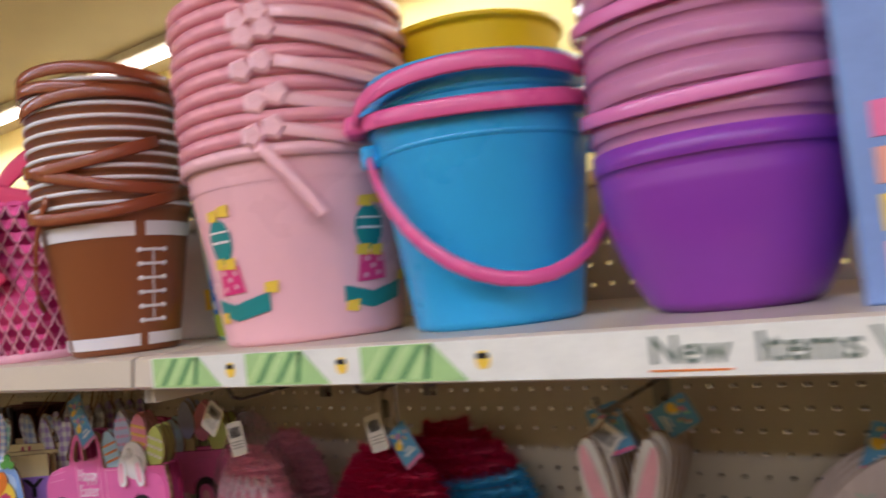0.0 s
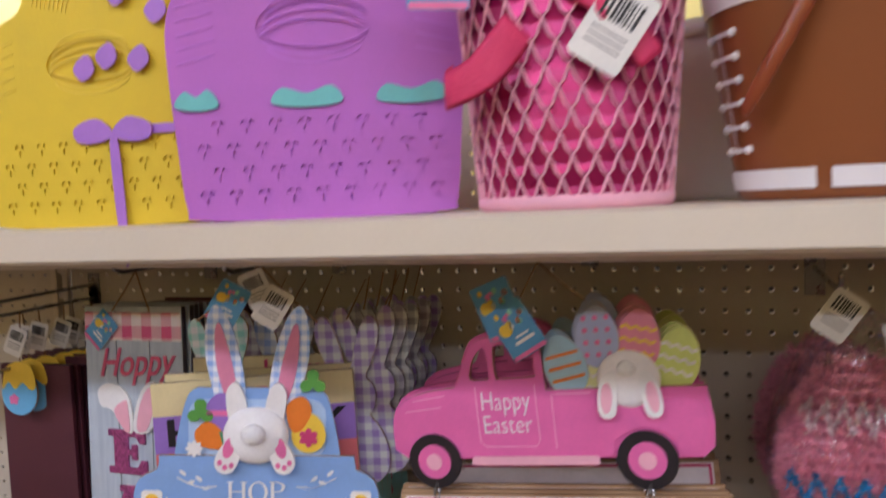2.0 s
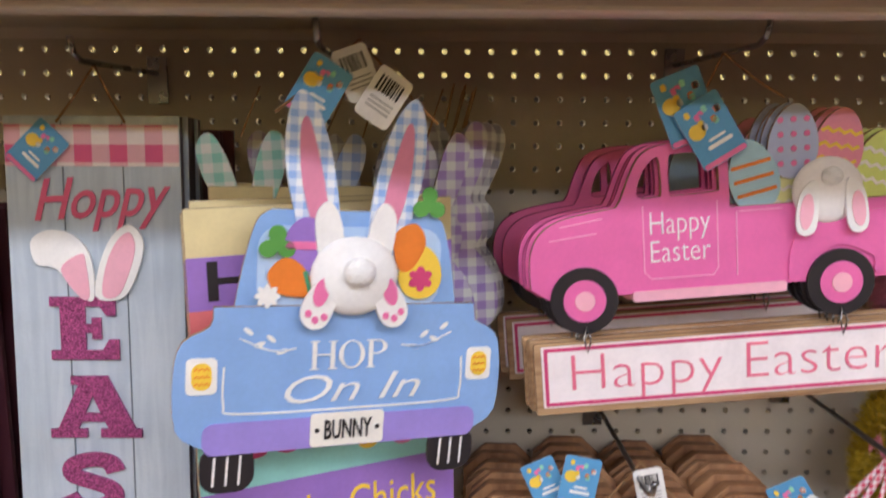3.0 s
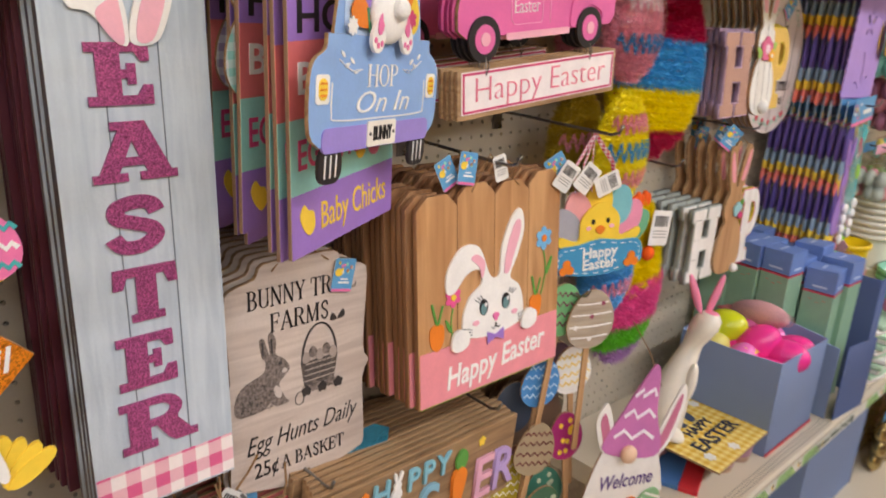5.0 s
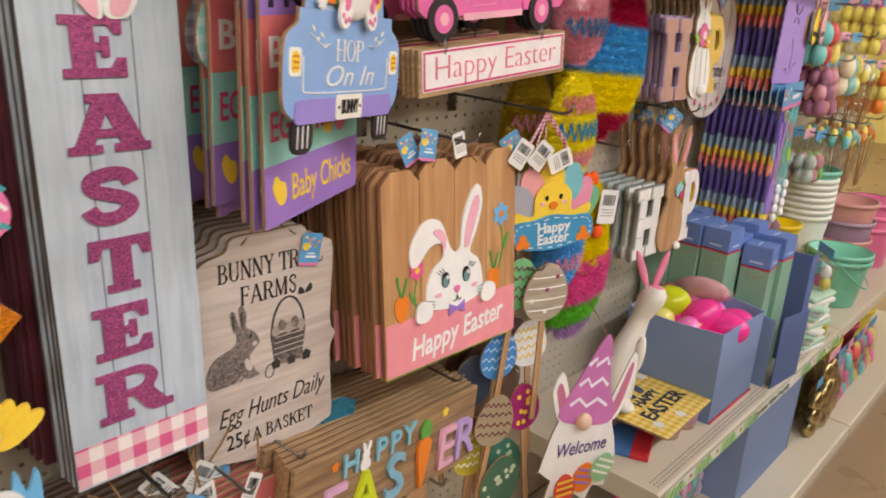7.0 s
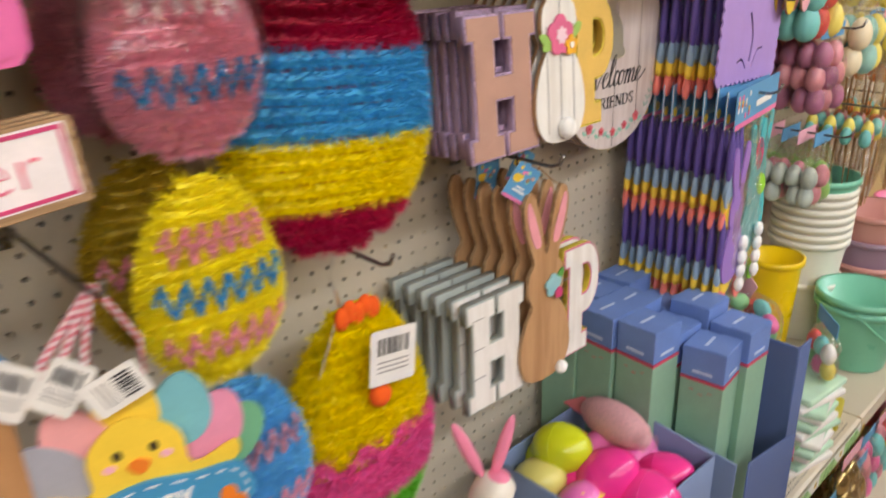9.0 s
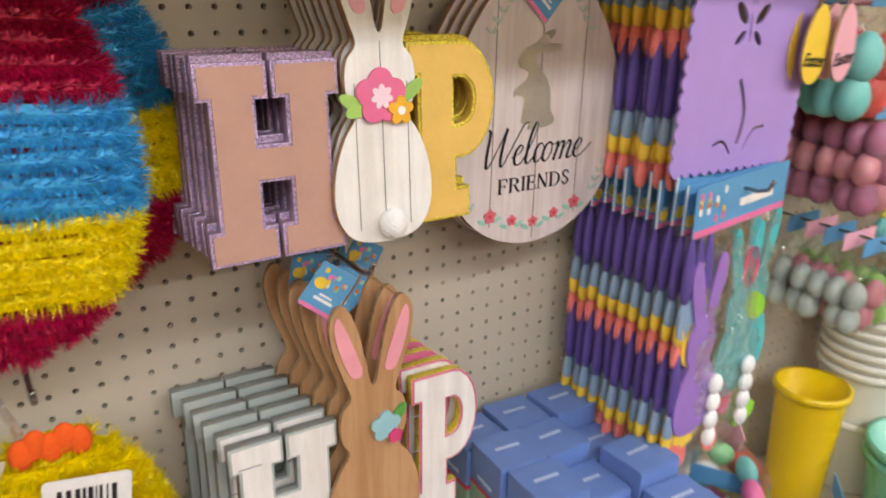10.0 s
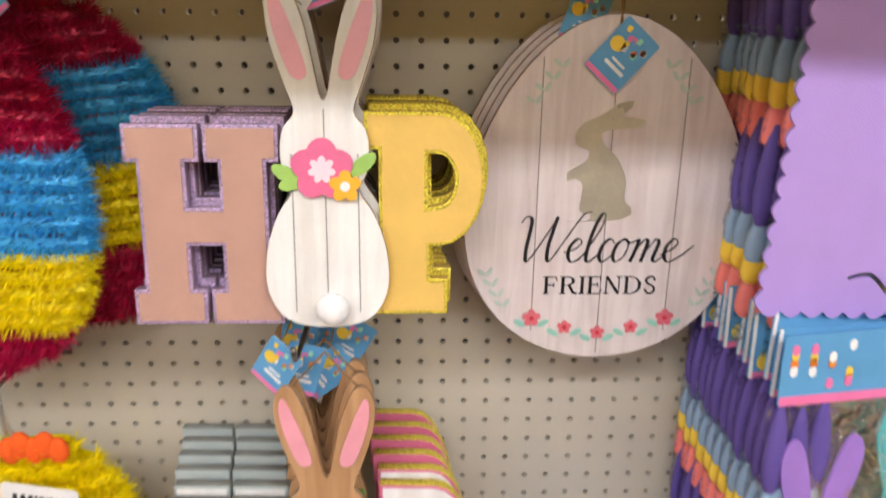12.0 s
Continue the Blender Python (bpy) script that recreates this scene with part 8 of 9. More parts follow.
for k in range(11):
    plain_board("coral_sign", pose(-1.3 + 0.003 * (k % 3), -0.175 + 0.014 * k, 0.66, 0, 2, 4), "coral wooden sign hung behind another", "sign", "coral signs", rrect(0, 0.07, 0.15, 0.15, 0.003), 0.007, paint(206, 110, 104), MDF)
GY = plain_board("grey_sign", pose(-1.42, -0.19, 0.66, 0, -2, 4), "grey wooden sign with black script and twine", "sign", "", rrect(0, 0.08, 0.16, 0.16, 0.002), 0.007, wood("grey_board", C(170, 160, 150), C(150, 138, 126), "x", 5), MDF)
word(GY, "ays", 0.02, 0.1, 0.06, INK, 0.0012, 0.3, 0.0004)
# copies behind the grey sign are painted darker for the shade between them
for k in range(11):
    plain_board("grey_sign", pose(-1.42 + 0.004 * (k % 3), -0.175 + 0.014 * k, 0.662, 0, -2 + 1.5 * (k % 3), 4), "grey wooden sign in shade-darkened colour hung behind another", "sign", "grey signs", rrect(0, 0.08, 0.16, 0.16, 0.002), 0.007, paint(140, 122, 108), paint(120, 92, 72))
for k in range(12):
    # dark brown wooden fill behind the goods, with deep shade in its colour
    plain_board("wooden_sign", pose(-0.72 + 0.012 * (k % 4), -0.15 + 0.011 * k, 0.6 + 0.012 * (k % 3), 0, 5 - 4 * (k % 4), -12), "brown wooden egg sign, shade-darkened, hung at the back", "sign", "back egg signs", eggo(0, 0.1, 0.15, 0.2), 0.005, paint(112, 84, 66), paint(92, 66, 50))
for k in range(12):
    plain_board("wooden_sign", pose(-1.2 + 0.01 * (k % 3), -0.15 + 0.011 * k, 0.49, 0, 3 - 3 * (k % 3), 5), "plain brown wooden sign, shade-darkened, low on the panel", "sign", "low brown signs", rrect(0, 0.075, 0.3, 0.15, 0.003), 0.005, paint(124, 94, 72), paint(100, 72, 54))
r6 = random.Random(4)
for k in range(9):
    TC = thing("hanging_tag", pose(-1.44 + 0.022 * k, -0.2 + 0.02 * (k % 4), 0.845 - 0.008 * (k % 3), 0, r6.uniform(-40, 40), r6.uniform(-25, 25)), "paper tag hanging on brown twine from a hook", "tag", "twine tags")
    (blue_tag if k % 3 == 1 else bar_tag)(TC, 0, -0.02, r6.uniform(-20, 20), 0, 1.0)
    part("twine", tube([(0, 0.002, 0.0), (0.006, 0.01, 0.025), (r6.uniform(-.02, .02), 0.014, 0.05)], 0.0016, 5), TWINE, TC)
peg_hook(-1.40, 0.885, 0.25)
peg_hook(-1.3, 0.84, 0.25)
for k in range(10):
    plain_board("wooden_sign", pose(-0.99 + 0.014 * k, -0.17 + 0.014 * (k % 5), 0.47, 0, r6.uniform(-4, 4), 30), "plain-edged wooden sign seen from its edge", "sign", "low stacked signs", rrect(0, 0.09, 0.16, 0.18, 0.002), 0.006, KRAFT, MDF)
peg_hook(-0.93, 0.665, 0.24)

# small chick eggs at the far end of the first bay
for k in range(6):
    CE = thing("chick_ornament", pose(-1.63 + 0.006 * k, -0.15 + 0.022 * k, 1.4, 0, r6.uniform(-6, 6), 10), "yellow and blue wooden chick-in-egg ornament", "ornament", "chick ornaments")
    part("egg", flat(eggo(0, 0.03, 0.055, 0.075), 0.004, SKYB, MDF, 0.0004), None, CE)
    dec(CE, "chick", spline([(-0.026, 0.03), (-0.016, 0.04), (-0.006, 0.03), (0.006, 0.04), (0.018, 0.03), (0.026, 0.036), (0.02, 0.062), (0, 0.07), (-0.02, 0.06)], 4), YEL, 0.001)
    dec(CE, "stripe", [petals(-0.008, 0.015, 0.008, 5)], PINK, 0.001)
    part("twine", tube([(0, 0.002, 0.066), (0, 0.004, 0.14)], 0.001, 5), TWINE, CE)
    bar_tag(CE, 0.0, 0.1, 20, -0.006, 0.9)
peg_hook(-1.625, 1.54, 0.2)

# ---- lower shelf ----
BOXB, BOXD = mat("blue_card", C(128, 148, 186), 0.75, var=0.04, scale=10), mat("dark_blue_card", C(88, 108, 156), 0.75, var=0.04, scale=10)
DB = thing("display_box", pose(-0.128, -0.12, LOW), "blue-grey cardboard display box full of plastic eggs", "display box")
W_, D_, H_ = 0.25, 0.24, 0.232


def card_wall(pts, t, m, parent, mm, label=""):
    me = flat(pts, t, m, m, 0.0003)
    o = part("wall", me, None, parent, label)
    o.matrix_basis = mm
    return o


dip = [(0, 0), (D_, 0), (D_, H_), (D_ / 2, H_ - 0.008), (0, H_ - 0.006)]
card_wall(dip, 0.003, BOXB, DB, pose(0, 0, 0, 0, 0, -90), "side panel with a slightly sagging edge")
card_wall([(0, 0), (D_, 0), (D_, H_ - 0.01), (0, H_ + 0.02)], 0.003, BOXB, DB, pose(W_, 0, 0, 0, 0, -90))
card_wall([(0, 0), (W_, 0), (W_, H_ - 0.012), (0, H_)], 0.003, BOXB, DB, pose(0.003, -D_, 0))
card_wall([(0, 0), (W_, 0), (W_, H_), (0, H_)], 0.003, BOXB, DB, pose(0.003, -0.004, 0))
part("bottom", box(W_, D_, 0.004, 0, (W_ / 2, -D_ / 2, 0.002)), BOXB, DB)
part("red_edge", box(W_, 0.002, 0.006, 0, (W_ / 2, -D_ - 0.003, 0.001)), RED, DB)
EGP, EGY, EGM = plastic(246, 60, 150, 0.2), plastic(206, 214, 40, 0.2), plastic(240, 120, 190, 0.2)
for x, y, z, rx, cc, tl in ((0.06, -0.15, 0.215, 0.04, EGP, 40), (0.075, -0.215, 0.2, 0.038, EGP, 80), (0.045, -0.07, 0.235, 0.038, EGY, 70), (0.1, -0.1, 0.2, 0.038, EGM, 20), (0.05, -0.045, 0.2, 0.034, EGY, 60), (0.045, -0.1, 0.185, 0.03, EGP, 10), (0.05, -0.21, 0.165, 0.034, EGM, 20), (0.1, -0.18, 0.16, 0.038, EGY, 0), (0.1, -0.04, 0.18, 0.038, EGP, 30), (0.0, -0.06, 0.19, 0.036, plastic(226, 214, 120, 0.25), 50), (0.0, -0.14, 0.18, 0.036, EGM, 10), (0.01, -0.2, 0.17, 0.036, EGP, 70), (0.15, -0.2, 0.185, 0.038, EGP, 60), (0.165, -0.13, 0.175, 0.038, EGM, 20)):
    E = thing("plastic_egg", pose(-0.085 + x, -0.115 + y * 0.97, LOW + z, tl, 20, 0), "glossy plastic toy egg in a display box", "toy egg", "plastic eggs in the box")
    part("shell", ball(rx * 1.08, rx * 1.08, rx * 1.36, (0, 0, 0), 0.1, 24, 16), cc, E, smooth=True)
    part("seam", lathe([(rx * 1.08, -0.001), (rx * 1.1, 0), (rx * 1.08, 0.001)], 24), cc, E)
part("filler", box(W_ - 0.01, D_ - 0.01, 0.15, 0.002, (W_ / 2, -D_ / 2, 0.005)), paint(120, 90, 70), DB, "brown packing under the eggs")
for k in range(6):
    part("tinsel_shred", tube([(0.03 + 0.008 * k, -0.13 - 0.006 * k, 0.205), (0.035 + 0.006 * k, -0.14, 0.222 - 0.004 * (k % 2)), (0.05 + 0.004 * k, -0.16, 0.212)], 0.0022, 5), YEL, DB)
NB = thing("netted_pouch", pose(0.05, -0.22, LOW + 0.256, 0, 12, 66), "pale pink netted pouch lying across the display box", "pouch")
part("pouch", ball(0.09, 0.036, 0.032, (0, 0, 0), 0, 24, 12), mat("pink_net", C(226, 170, 176), 0.8, var=0.15, scale=200, bump=0.8, fine=900), NB, smooth=True)
part("card_top", box(0.07, 0.05, 0.006, 0.002, (0.09, 0.0, -0.006)), paint(214, 110, 120), NB, "coral header card")
part("gathered_end", ball(0.02, 0.02, 0.016, (-0.085, 0, 0.0), 0, 12, 8), FILM, NB, smooth=True)

# cartons
CBLU, CGRN = paint(106, 136, 196, 0.45), paint(136, 176, 150, 0.5)
r7 = random.Random(9)
CARTW = 0.07
for ix in range(3):
    for iy in range(4):
        if (ix, iy) == (0, 3):
            continue
        z1 = 0.393 + r7.uniform(-0.03, 0.012) - (0.025 if (ix, iy) == (1, 3) else 0)
        K = thing("carton", pose(0.143 + 0.0735 * ix, -0.062 - 0.0775 * iy - (0.012 if ix == 2 else 0), LOW + 0.004, 0, 0, r7.uniform(-6, 6)), "slim green and blue cardboard carton standing upright", "carton", "upright cartons")
        part("body", box(CARTW, CARTW + 0.003, z1 - 0.06, 0.0012), CGRN, K, "sage green lower part")
        part("top", box(CARTW + 0.0006, CARTW + 0.0036, 0.055, 0.0012, (0, 0, z1 - 0.055)), CBLU, K, "blue upper part")
        part("red_line", box(CARTW + 0.0012, CARTW + 0.0042, 0.004, 0.0, (0, 0, z1 - 0.061)), paint(206, 70, 96), K)
        for s in (0,):
            part("text_bar", box(0.034, 0.0008, 0.005, 0.0, (0, -(CARTW + 0.005) / 2, z1 - 0.045)), paint(190, 205, 232), K)
            part("text_bar", box(0.0008, 0.034, 0.005, 0.0, (-(CARTW + 0.0015) / 2, 0, z1 - 0.045)), paint(190, 205, 232), K)
        part("text_bar", box(0.036, 0.005, 0.0008, 0.0, (0, 0.005, z1)), paint(190, 205, 232), K)
        part("flap", box(CARTW, 0.034, 0.0012, 0.0, (0, -0.016, z1 + 0.0006)), CBLU, K).rotation_euler = (radians(r7.uniform(0, 0.8)), 0, 0)
        for q in range(3):
            part("print", box(0.0008, 0.008, 0.0016, 0, (-(CARTW + 0.001) / 2, -0.016 + 0.016 * q, z1 - 0.078 - 0.006 * (q % 2))), paint(196, 110, 110), K)
K2 = thing("display_box", pose(0.2, -0.37, LOW), "blue cardboard carton tray with an open flap", "display box")
card_wall([(0, 0), (0.15, 0), (0.15, 0.19), (0, 0.2)], 0.003, BOXD, K2, pose(-0.03, -0.028, 0, 0, 0, -6))
card_wall([(0, 0), (0.09, 0), (0.09, 0.19), (0, 0.2)], 0.003, BOXB, K2, pose(-0.036, 0.08, 0, 0, 0, -90))
card_wall([(0, 0), (0.2, 0), (0.2, 0.32), (0, 0.32)], 0.004, BOXD, K2, pose(0.17, 0.19, 0, 0, 0, -90), "tall dark blue side panel")
card_wall([(0, 0), (0.05, 0), (0.05, 0.32), (0, 0.32)], 0.004, BOXD, K2, pose(0.17, -0.012, 0))

# figurine, lying card and cup
FG = bmesh.new()
t3 = mesh_of("f", lathe([(0.0005, 0), (0.034, 0.002), (0.041, 0.02), (0.043, 0.06), (0.039, 0.1), (0.031, 0.145), (0.024, 0.185), (0.0205, 0.21), (0.023, 0.232), (0.027, 0.255), (0.025, 0.275), (0.014, 0.29), (0.0005, 0.293)], 24))
for v in t3.vertices:
    v.co.x += 0.03 * (v.co.z / 0.29) ** 2 - 0.006 * math.sin(v.co.z * 18)
    v.co.y *= 0.9 if v.co.z < 0.22 else 1.12
    v.co.y -= 0.012 * max(0, v.co.z - 0.21) / 0.08
FG.from_mesh(t3)
bpy.data.meshes.remove(t3)
for rx, ry, rz, at in ((0.012, 0.012, 0.046, (0.016, -0.03, 0.135)), (0.026, 0.045, 0.014, (0.0, -0.024, 0.013))):
    t3 = mesh_of("f", ball(rx, ry, rz, at, 0, 16, 10))
    FG.from_mesh(t3)
    bpy.data.meshes.remove(t3)
for sx, lean in ((-1, -0.03), (1, 0.016)):
    t3 = mesh_of("f", ball(0.009, 0.006, 0.05, (0, 0, 0), 0, 14, 10))
    t3.transform(Matrix.Translation((0.024 + lean, -0.002, 0.325)) @ Matrix.Rotation(radians(-28 if sx < 0 else 10), 4, "Y"))
    nv = len(FG.verts)
    FG.from_mesh(t3)
    bpy.data.meshes.remove(t3)
FGM = mesh_of("rabbit_figurine", FG)
FGM.materials.append(mat("white_ceramic", C(236, 228, 214), 0.4, var=0.06))
FGM.materials.append(paint(244, 140, 170))
for p in FGM.polygons:
    p.use_smooth = True
    if p.center.z > 0.285:
        p.material_index = 1
fig = part("rabbit_figurine", FGM, None, at=pose(-0.318, -0.205, LOW + 0.071, 0, 6, -30) @ Matrix.Diagonal((1.02, 1.08, 0.98, 1)))
tagged(fig, "slim white ceramic rabbit figurine with pink ears", "figurine")
YC = thing("card_sign", pose(-0.248, -0.263, LOW + 0.066, 0, 0, 2), "yellow gingham card sign with dark letters, lying flat", "sign")
ym = flat(rrect(0, 0, 0.238, 0.2, 0.002), 0.005, gingham("yellow_gingham", C(226, 180, 60), C(244, 222, 140), 0.02), MDF, 0.0004)
yb = part("board", ym, None, YC)
yb.matrix_basis = Matrix.Rotation(radians(-90), 4, "X")
wd = word(YC, "EASTER", 0.01, -0.03, 0.05, paint(50, 56, 74), 0.0015, 0, 0.001, 0.17)
wd.matrix_basis = Matrix.Rotation(radians(-90), 4, "X")
wd = word(YC, "HAPPY", 0.01, 0.012, 0.035, paint(50, 56, 74), 0.0015, 0, 0.0008, 0.1)
wd.matrix_basis = Matrix.Rotation(radians(-90), 4, "X")
for sx in (-1, 1):
    o = dec(YC, "bunny_print", spline([(0.01 + sx * 0.01, 0.035), (0.01 + sx * 0.02, 0.075), (0.01 + sx * 0.04, 0.07), (0.01 + sx * 0.03, 0.035)], 4), paint(70, 84, 110), 0.0012)
    o.matrix_basis = Matrix.Rotation(radians(-90), 4, "X")
for k, (x, y) in enumerate(((-0.08, -0.06), (0.1, 0.07), (0.0, -0.075), (-0.1, 0.05))):
    o = dec(YC, "flower_print", petals(x, y, 0.014, 6), WHITE, 0.0014)
    o.matrix_basis = Matrix.Rotation(radians(-90), 4, "X")
for k, (x, y) in enumerate(((-0.15, -0.315), (-0.14, -0.2), (-0.29, -0.19), (-0.22, -0.31))):
    CU = thing("paper_cup", pose(x - 0.02, y, LOW), "small printed paper baking cups in a sleeve", "paper cup", "baking cups")
    part("cup", lathe([(0.0005, 0), (0.028, 0), (0.036, 0.0615), (0.034, 0.0615), (0.0005, 0.004)], 24), paint(214, 180, 160), CU, smooth=True)
    part("print_band", lathe([(0.0305, 0.014), (0.0355, 0.05)], 24), paint(200, 150, 170), CU)
RC = thing("flat_packet", pose(-0.34, -0.27, LOW, 0, 0, 20), "flat red and blue printed packet on the shelf", "packet")
part("card", box(0.12, 0.09, 0.012, 0.002), paint(70, 120, 180), RC)
part("red_panel", box(0.122, 0.04, 0.013, 0.002, (0, -0.03, 0)), RED, RC)
perf = bmesh.new()
for j in range(3):
    for i in range(110):
        t3 = bmesh.ops.create_circle(perf, cap_ends=True, radius=0.0022, segments=6, matrix=Matrix.Translation((-0.44 + 0.0105 * i, -DEPTH + 0.016 + 0.009 * j, LOW + 0.0006)))
tagged(part("shelf_perforation", perf, DARK), "rows of small dark perforations along the shelf edge", "perforation", kind="stuff")


# ---- filled bags: further along and below ----
def crinkle_bag(m, w, h, d, label, seed, name="plastic_bag"):
    """A clear bag with a loose crumpled skin."""
    B = thing(name, m, label, "bag", "clear bags")
    rr = random.Random(seed)
    bm = ball(w / 2, d / 2, h / 2, (0, 0, h / 2), 0.12, 18, 14)
    for v in bm.verts:
        v.co += Vector((rr.uniform(-1, 1), rr.uniform(-1, 1), rr.uniform(-1, 1))) * 0.004
    part("film", bm, FILM, B, "clear crinkled film")
    return B


def egg_bag(m, cols, seed, n=8, r=0.022, label="clear hanging bag of pastel craft eggs", w=0.13, h=0.17):
    B = crinkle_bag(m, w, h, 0.05, label, seed)
    rr = random.Random(seed)
    for i in range(n):
        part("egg", ball(r, r * 0.8, r * 1.2, ((i % 3 - 1) * r * 1.75 + rr.uniform(-.004, .004), rr.uniform(-.008, .008), 0.03 + (i // 3) * r * 1.9), 0.1, 12, 8), cols[i % len(cols)], B, smooth=True)
    part("header", box(w * 0.8, 0.002, 0.03, 0.0004, (0, 0, h - 0.006)), TAGBLUE if seed % 2 else PINK_L, B, "printed header card")
    return B


MAUVE, DUSK, PT, PR_, PY = paint(176, 110, 140), paint(226, 150, 160), paint(120, 200, 195), paint(240, 96, 90), paint(240, 220, 110)
for k in range(5):
    egg_bag(pose(0.82 + 0.004 * k, -0.2 + 0.036 * k, 1.14), [MAUVE, DUSK], 3 + k, 8, 0.024, "clear hanging bag of mauve and pink craft eggs", 0.15, 0.16)
    egg_bag(pose(0.76 + 0.003 * k, -0.19 + 0.036 * k, 1.3), [PT, PR_, PY], 13 + k, 5, 0.03, "clear hanging bag of teal, red and yellow craft eggs", 0.14, 0.16)
    egg_bag(pose(1.02 + 0.003 * k, -0.2 + 0.036 * k, 1.2), [paint(236, 222, 190), paint(150, 200, 190), PY], 23 + k, 6, 0.03, "clear hanging bag of cream and mint craft eggs", 0.14, 0.17)
    egg_bag(pose(1.3 + 0.003 * k, -0.2 + 0.036 * k, 1.32), [PY, DUSK, PT], 33 + k, 7, 0.026, "clear hanging bag of pastel craft eggs", 0.14, 0.17)
    egg_bag(pose(1.55 + 0.003 * k, -0.2 + 0.036 * k, 1.1), [ORANGE, PY], 43 + k, 7, 0.026, "clear hanging bag of orange and yellow craft eggs", 0.14, 0.17)
    egg_bag(pose(0.86 + 0.003 * k, -0.2 + 0.036 * k, 0.92), [paint(190, 200, 190), DUSK, paint(150, 200, 110)], 53 + k, 6, 0.022, "clear hanging bag of small wrapped treats", 0.12, 0.15)
    egg_bag(pose(1.6 + 0.003 * k, -0.2 + 0.036 * k, 1.4), [PINK, WHITE, PY], 63 + k, 7, 0.026, "clear hanging bag of pink and white craft eggs", 0.15, 0.17)
for x, z in ((0.82, 1.315), (0.76, 1.475), (1.02, 1.385), (1.3, 1.505), (1.55, 1.285), (0.86, 1.085), (1.6, 1.585), (1.15, 1.1), (1.35, 1.1), (0.55, 1.53)):
    peg_hook(x, z, 0.26)
for k, (x, cc, tx) in enumerate(((0.545, YEL, "Easter"), (0.615, PINK_L, "Easter"))):
    for j in range(4):
        EO = thing("egg_ornament", pose(x, -0.215 + 0.02 * j, 1.36, 0, 4 - 8 * k, 8), "pastel wooden egg ornament with black script", "ornament", "script egg ornaments")
        part("egg", flat(eggo(0, 0.05, 0.068, 0.1), 0.004, cc, MDF, 0.0004), None, EO)
        if j == 0:
            word(EO, tx, 0, 0.03, 0.024, INK, 0.001, 0.3, 0.0002)
        part("twine", tube([(0, 0.002, 0.098), (0.0, 0.004, 0.16)], 0.001, 5), TWINE, EO)
for gx, gz, cc in ((1.15, 0.98, [PT, PY, DUSK]), (1.35, 0.98, [ORANGE, PY, PT]), (1.2, 1.2, [PY, WHITE, PT])):
    for k in range(4):
        PK = thing("egg_pick_bundle", pose(gx + 0.005 * k, -0.22 + 0.045 * k, gz - 0.13), "bundle of craft egg picks on bamboo skewers in film", "egg picks", "egg pick bundles")
        for i in range(7):
            a = (i - 3) * 0.014
            s = part("skewer", tube([(a * 0.5, 0.004 * (i % 3), 0.0), (a * 1.4, 0.004 * (i % 3), 0.17)], 0.0018, 5), KRAFT, PK)
            part("egg", ball(0.017, 0.014, 0.022, (a * 1.6, 0.004 * (i % 3), 0.185 + 0.018 * (i % 2)), 0.1, 10, 8), cc[i % 3], PK, smooth=True)
        part("film", ball(0.075, 0.028, 0.115, (0, 0.004, 0.12), -0.25, 16, 10), FILM, PK)
MINTG = plastic(120, 200, 170, 0.3)
mint_pail(pose(1.0, -0.3, LOW), True, MINTG, (0.075, 0.098, 0.165), "mint green plastic pail with a thin handle")
mb = mint_pail(pose(1.0, -0.3, LOW + 0.022), True, MINTG, (0.075, 0.098, 0.165), "mint green plastic pail nested in another")
rim_strap(mb, 0.1, 0.15, 0.05, -80, 95, MINTG, 0.003, 0.004, "thin mint handle")
for k in range(7):
    mint_pail(pose(1.08, -0.13, LOW + 0.15 + 0.022 * k), True, plastic(236, 232, 218, 0.35), (0.08, 0.092, 0.12), "cream plastic pail in a nested stack", "cream pails")
mint_pail(pose(1.08, -0.13, LOW), True, plastic(236, 232, 218, 0.35), (0.082, 0.092, 0.16), "cream plastic pail at the bottom of a stack", "cream pails")
mint_pail(pose(1.08, -0.13, LOW + 0.31), True, MINTG, (0.082, 0.094, 0.12), "mint rimmed pail on top of a stack", "cream pails")
mint_pail(pose(0.9, -0.12, LOW), True, plastic(240, 200, 20, 0.3), (0.052, 0.064, 0.26), "tall yellow plastic tub on the shelf", "yellow tubs")
for k in range(4):
    mint_pail(pose(1.3, -0.22, LOW + 0.07 * k), True, plastic(214, 150, 140, 0.35) if k % 2 else plastic(160, 130, 150, 0.35), (0.09, 0.1, 0.09), "dusky pink plastic basket in a pile", "pink baskets")
for k in range(3):
    mint_pail(pose(1.58, -0.24, LOW + 0.05 * k), True, plastic(236, 120, 160, 0.35), (0.09, 0.1, 0.16), "pink plastic pail in a nested stack", "far pink pails")
PILE = [PT, PR_, PY, PINK, paint(150, 210, 150), WHITE]
for k in range(9):
    egg_bag(pose(0.47 + 0.05 * (k % 3), -0.36 + 0.06 * (k // 3), LOW + 0.0 + 0.085 * (k % 4), 0, 60 * (k % 2), 20 * k), PILE[k % 6:] + PILE[:k % 6], 73 + k, 6, 0.018, "crinkled bag of mixed sweets heaped on the shelf", 0.12, 0.11)
for k in range(12):
    PD = thing("paper_packet", pose(0.52 + 0.006 * (k % 3), -0.32, LOW + 0.0145 * k, 0, 0, 7 * (k % 5) - 14), "pale green and white folded packet in a pile", "packet", "folded packets")
    part("packet", box(0.14, 0.16, 0.014, 0.005), paint(190, 226, 200) if k % 2 else WHITE, PD)
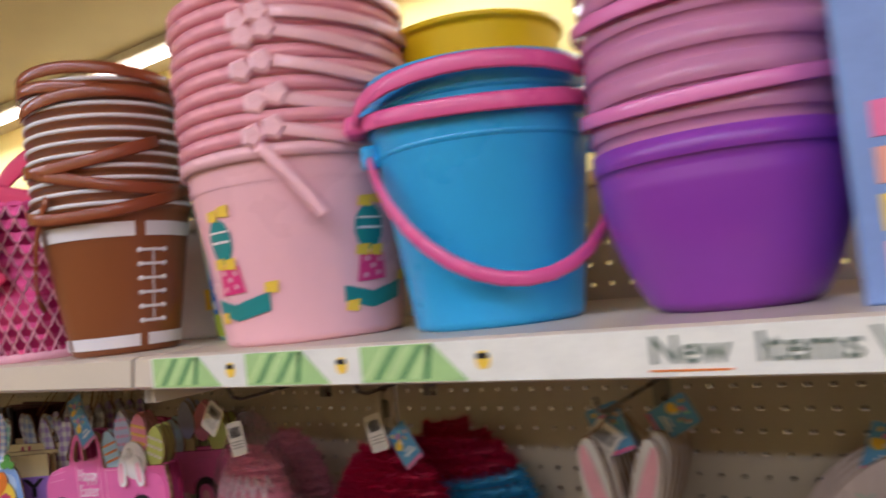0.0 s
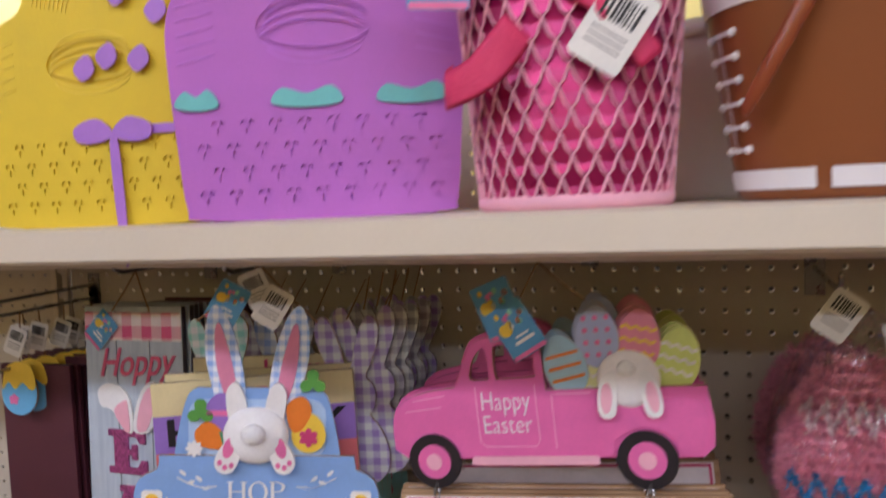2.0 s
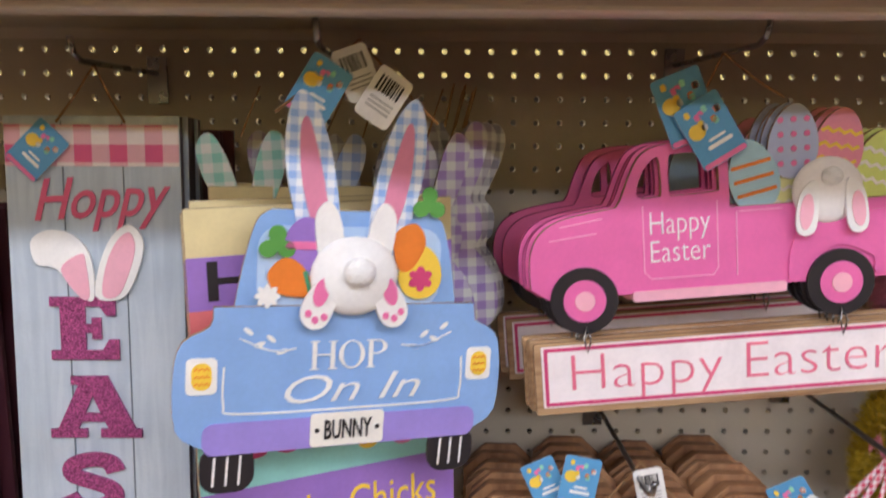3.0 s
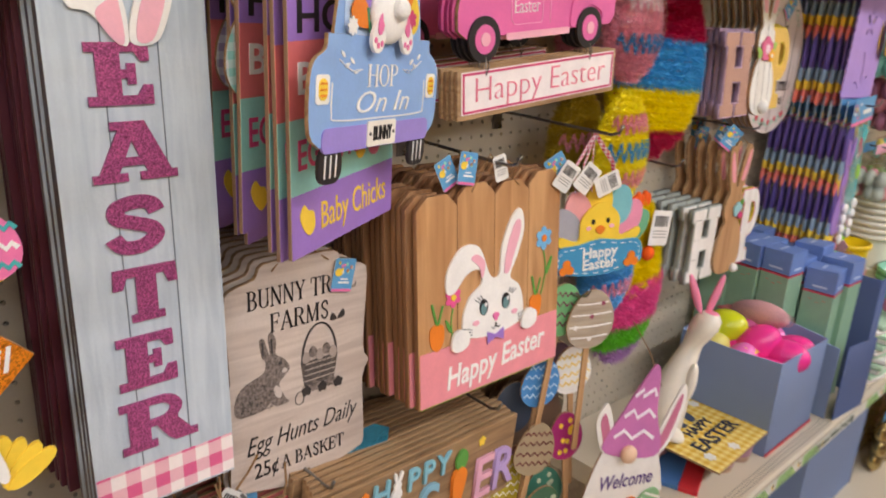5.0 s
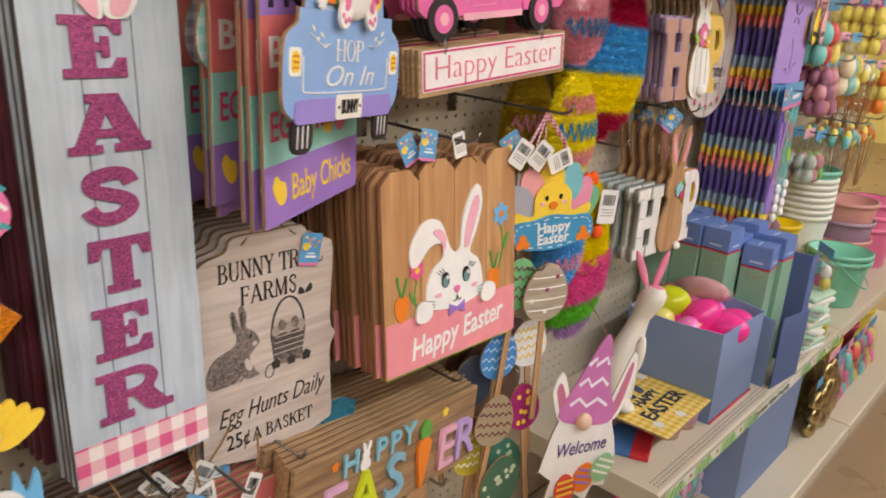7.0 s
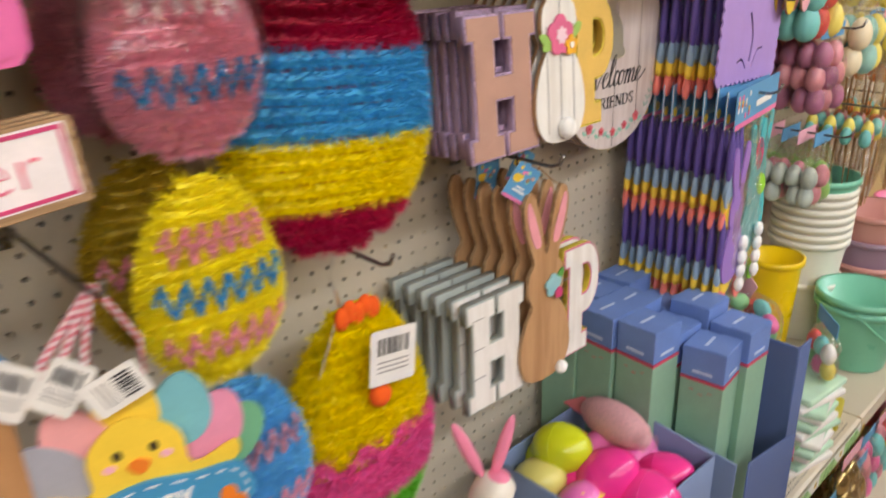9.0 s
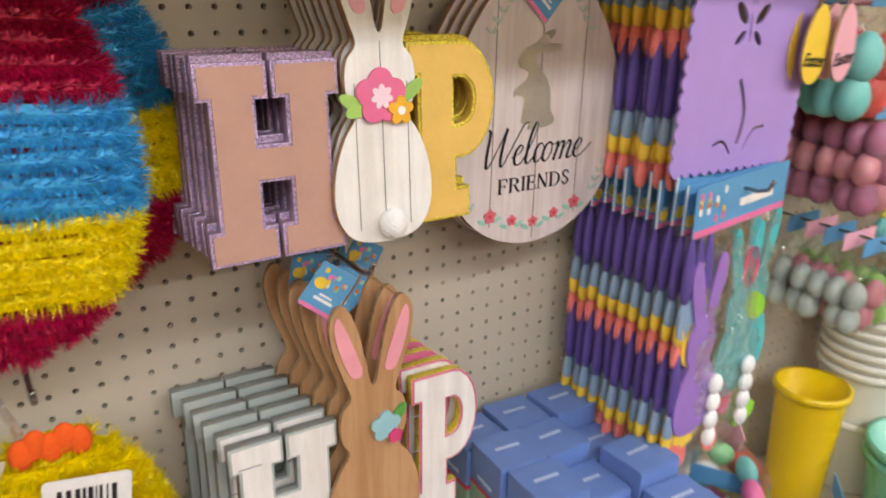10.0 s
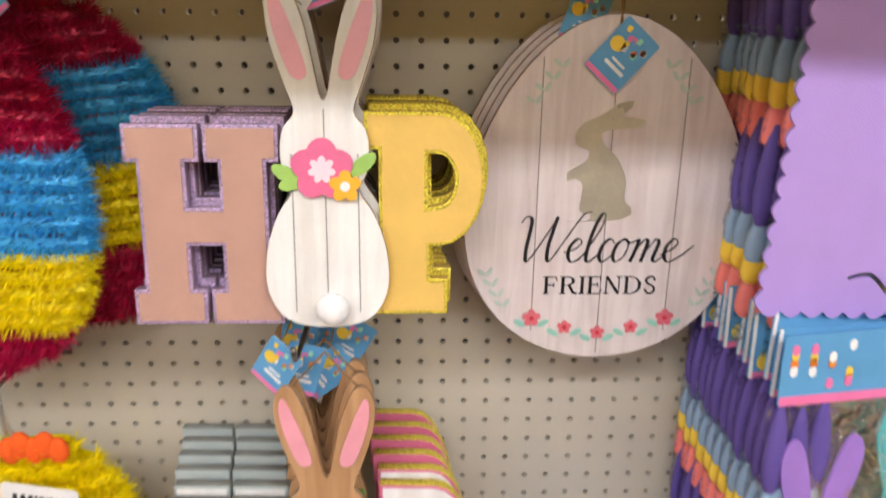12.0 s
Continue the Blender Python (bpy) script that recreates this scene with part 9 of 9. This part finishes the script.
for k, (x, y) in enumerate(((0.7, -0.34), (0.74, -0.2))):
    PD = thing("yellow_packet", pose(x, y, LOW, 0, 0, 12), "yellow printed packet lying on the shelf", "packet", "yellow packets")
    part("packet", box(0.1, 0.08, 0.03, 0.004), paint(206, 190, 70), PD)
    part("label_print", box(0.05, 0.04, 0.001, 0, (0, 0, 0.03)), WHITE, PD)

# base deck
BB = thing("display_box", pose(0.22, -0.222, BASE), "blue cardboard display box with an oval cut-out", "display box")
cut = [[(0, 0), (0.3, 0), (0.3, 0.285), (0, 0.285)], ell(0.1, 0.2, 0.08, 0.05, 20)]
card_wall(cut, 0.004, BOXB, BB, pose(-0.17, 0.12, 0, 0, 0, -90), "panel with an oval cut-out")
card_wall([(0, 0), (0.4, 0), (0.4, 0.285), (0, 0.285)], 0.004, BOXB, BB, pose(-0.166, -0.178, 0))
card_wall([(0, 0), (0.3, 0), (0.3, 0.285), (0, 0.285)], 0.004, BOXB, BB, pose(0.23, 0.12, 0, 0, 0, -90))
GOLDM = mat("gold_foil", C(190, 170, 120), 0.22, 0.9, var=0.2, scale=80)
for k in range(7):
    egg_bag(pose(-0.12 + 0.05 * (k % 3), -0.3 + 0.06 * (k // 3), BASE + 0.06 * (k % 2)), [PINK, PT, paint(200, 180, 200)], 93 + k, 6, 0.022, "bag of shiny pink and teal eggs by a box", 0.13, 0.13)
for k in range(6):
    egg_bag(pose(0.62 + 0.07 * (k % 3), -0.42 + 0.07 * (k // 3), BASE + 0.0 + 0.07 * (k % 2)), [GOLDM], 103 + k, 8, 0.026, "clear bag of gold foil eggs on the base deck", 0.14, 0.17)
for k in range(5):
    egg_bag(pose(0.9 + 0.09 * k, -0.4, BASE), [[DUSK, PINK], [PT, DUSK], [PR_, PY], [MAUVE, PT], [PINK, PY]][k], 113 + k, 8, 0.026, "clear bag of coloured eggs on the base deck", 0.14, 0.17)
for k in range(3):
    mint_pail(pose(1.05 + 0.22 * k, -0.25, BASE), True, plastic(206, 70, 90, 0.35) if k % 2 else plastic(222, 200, 60, 0.35), (0.09, 0.105, 0.15), "coloured plastic bowl on the base deck", "base deck bowls")
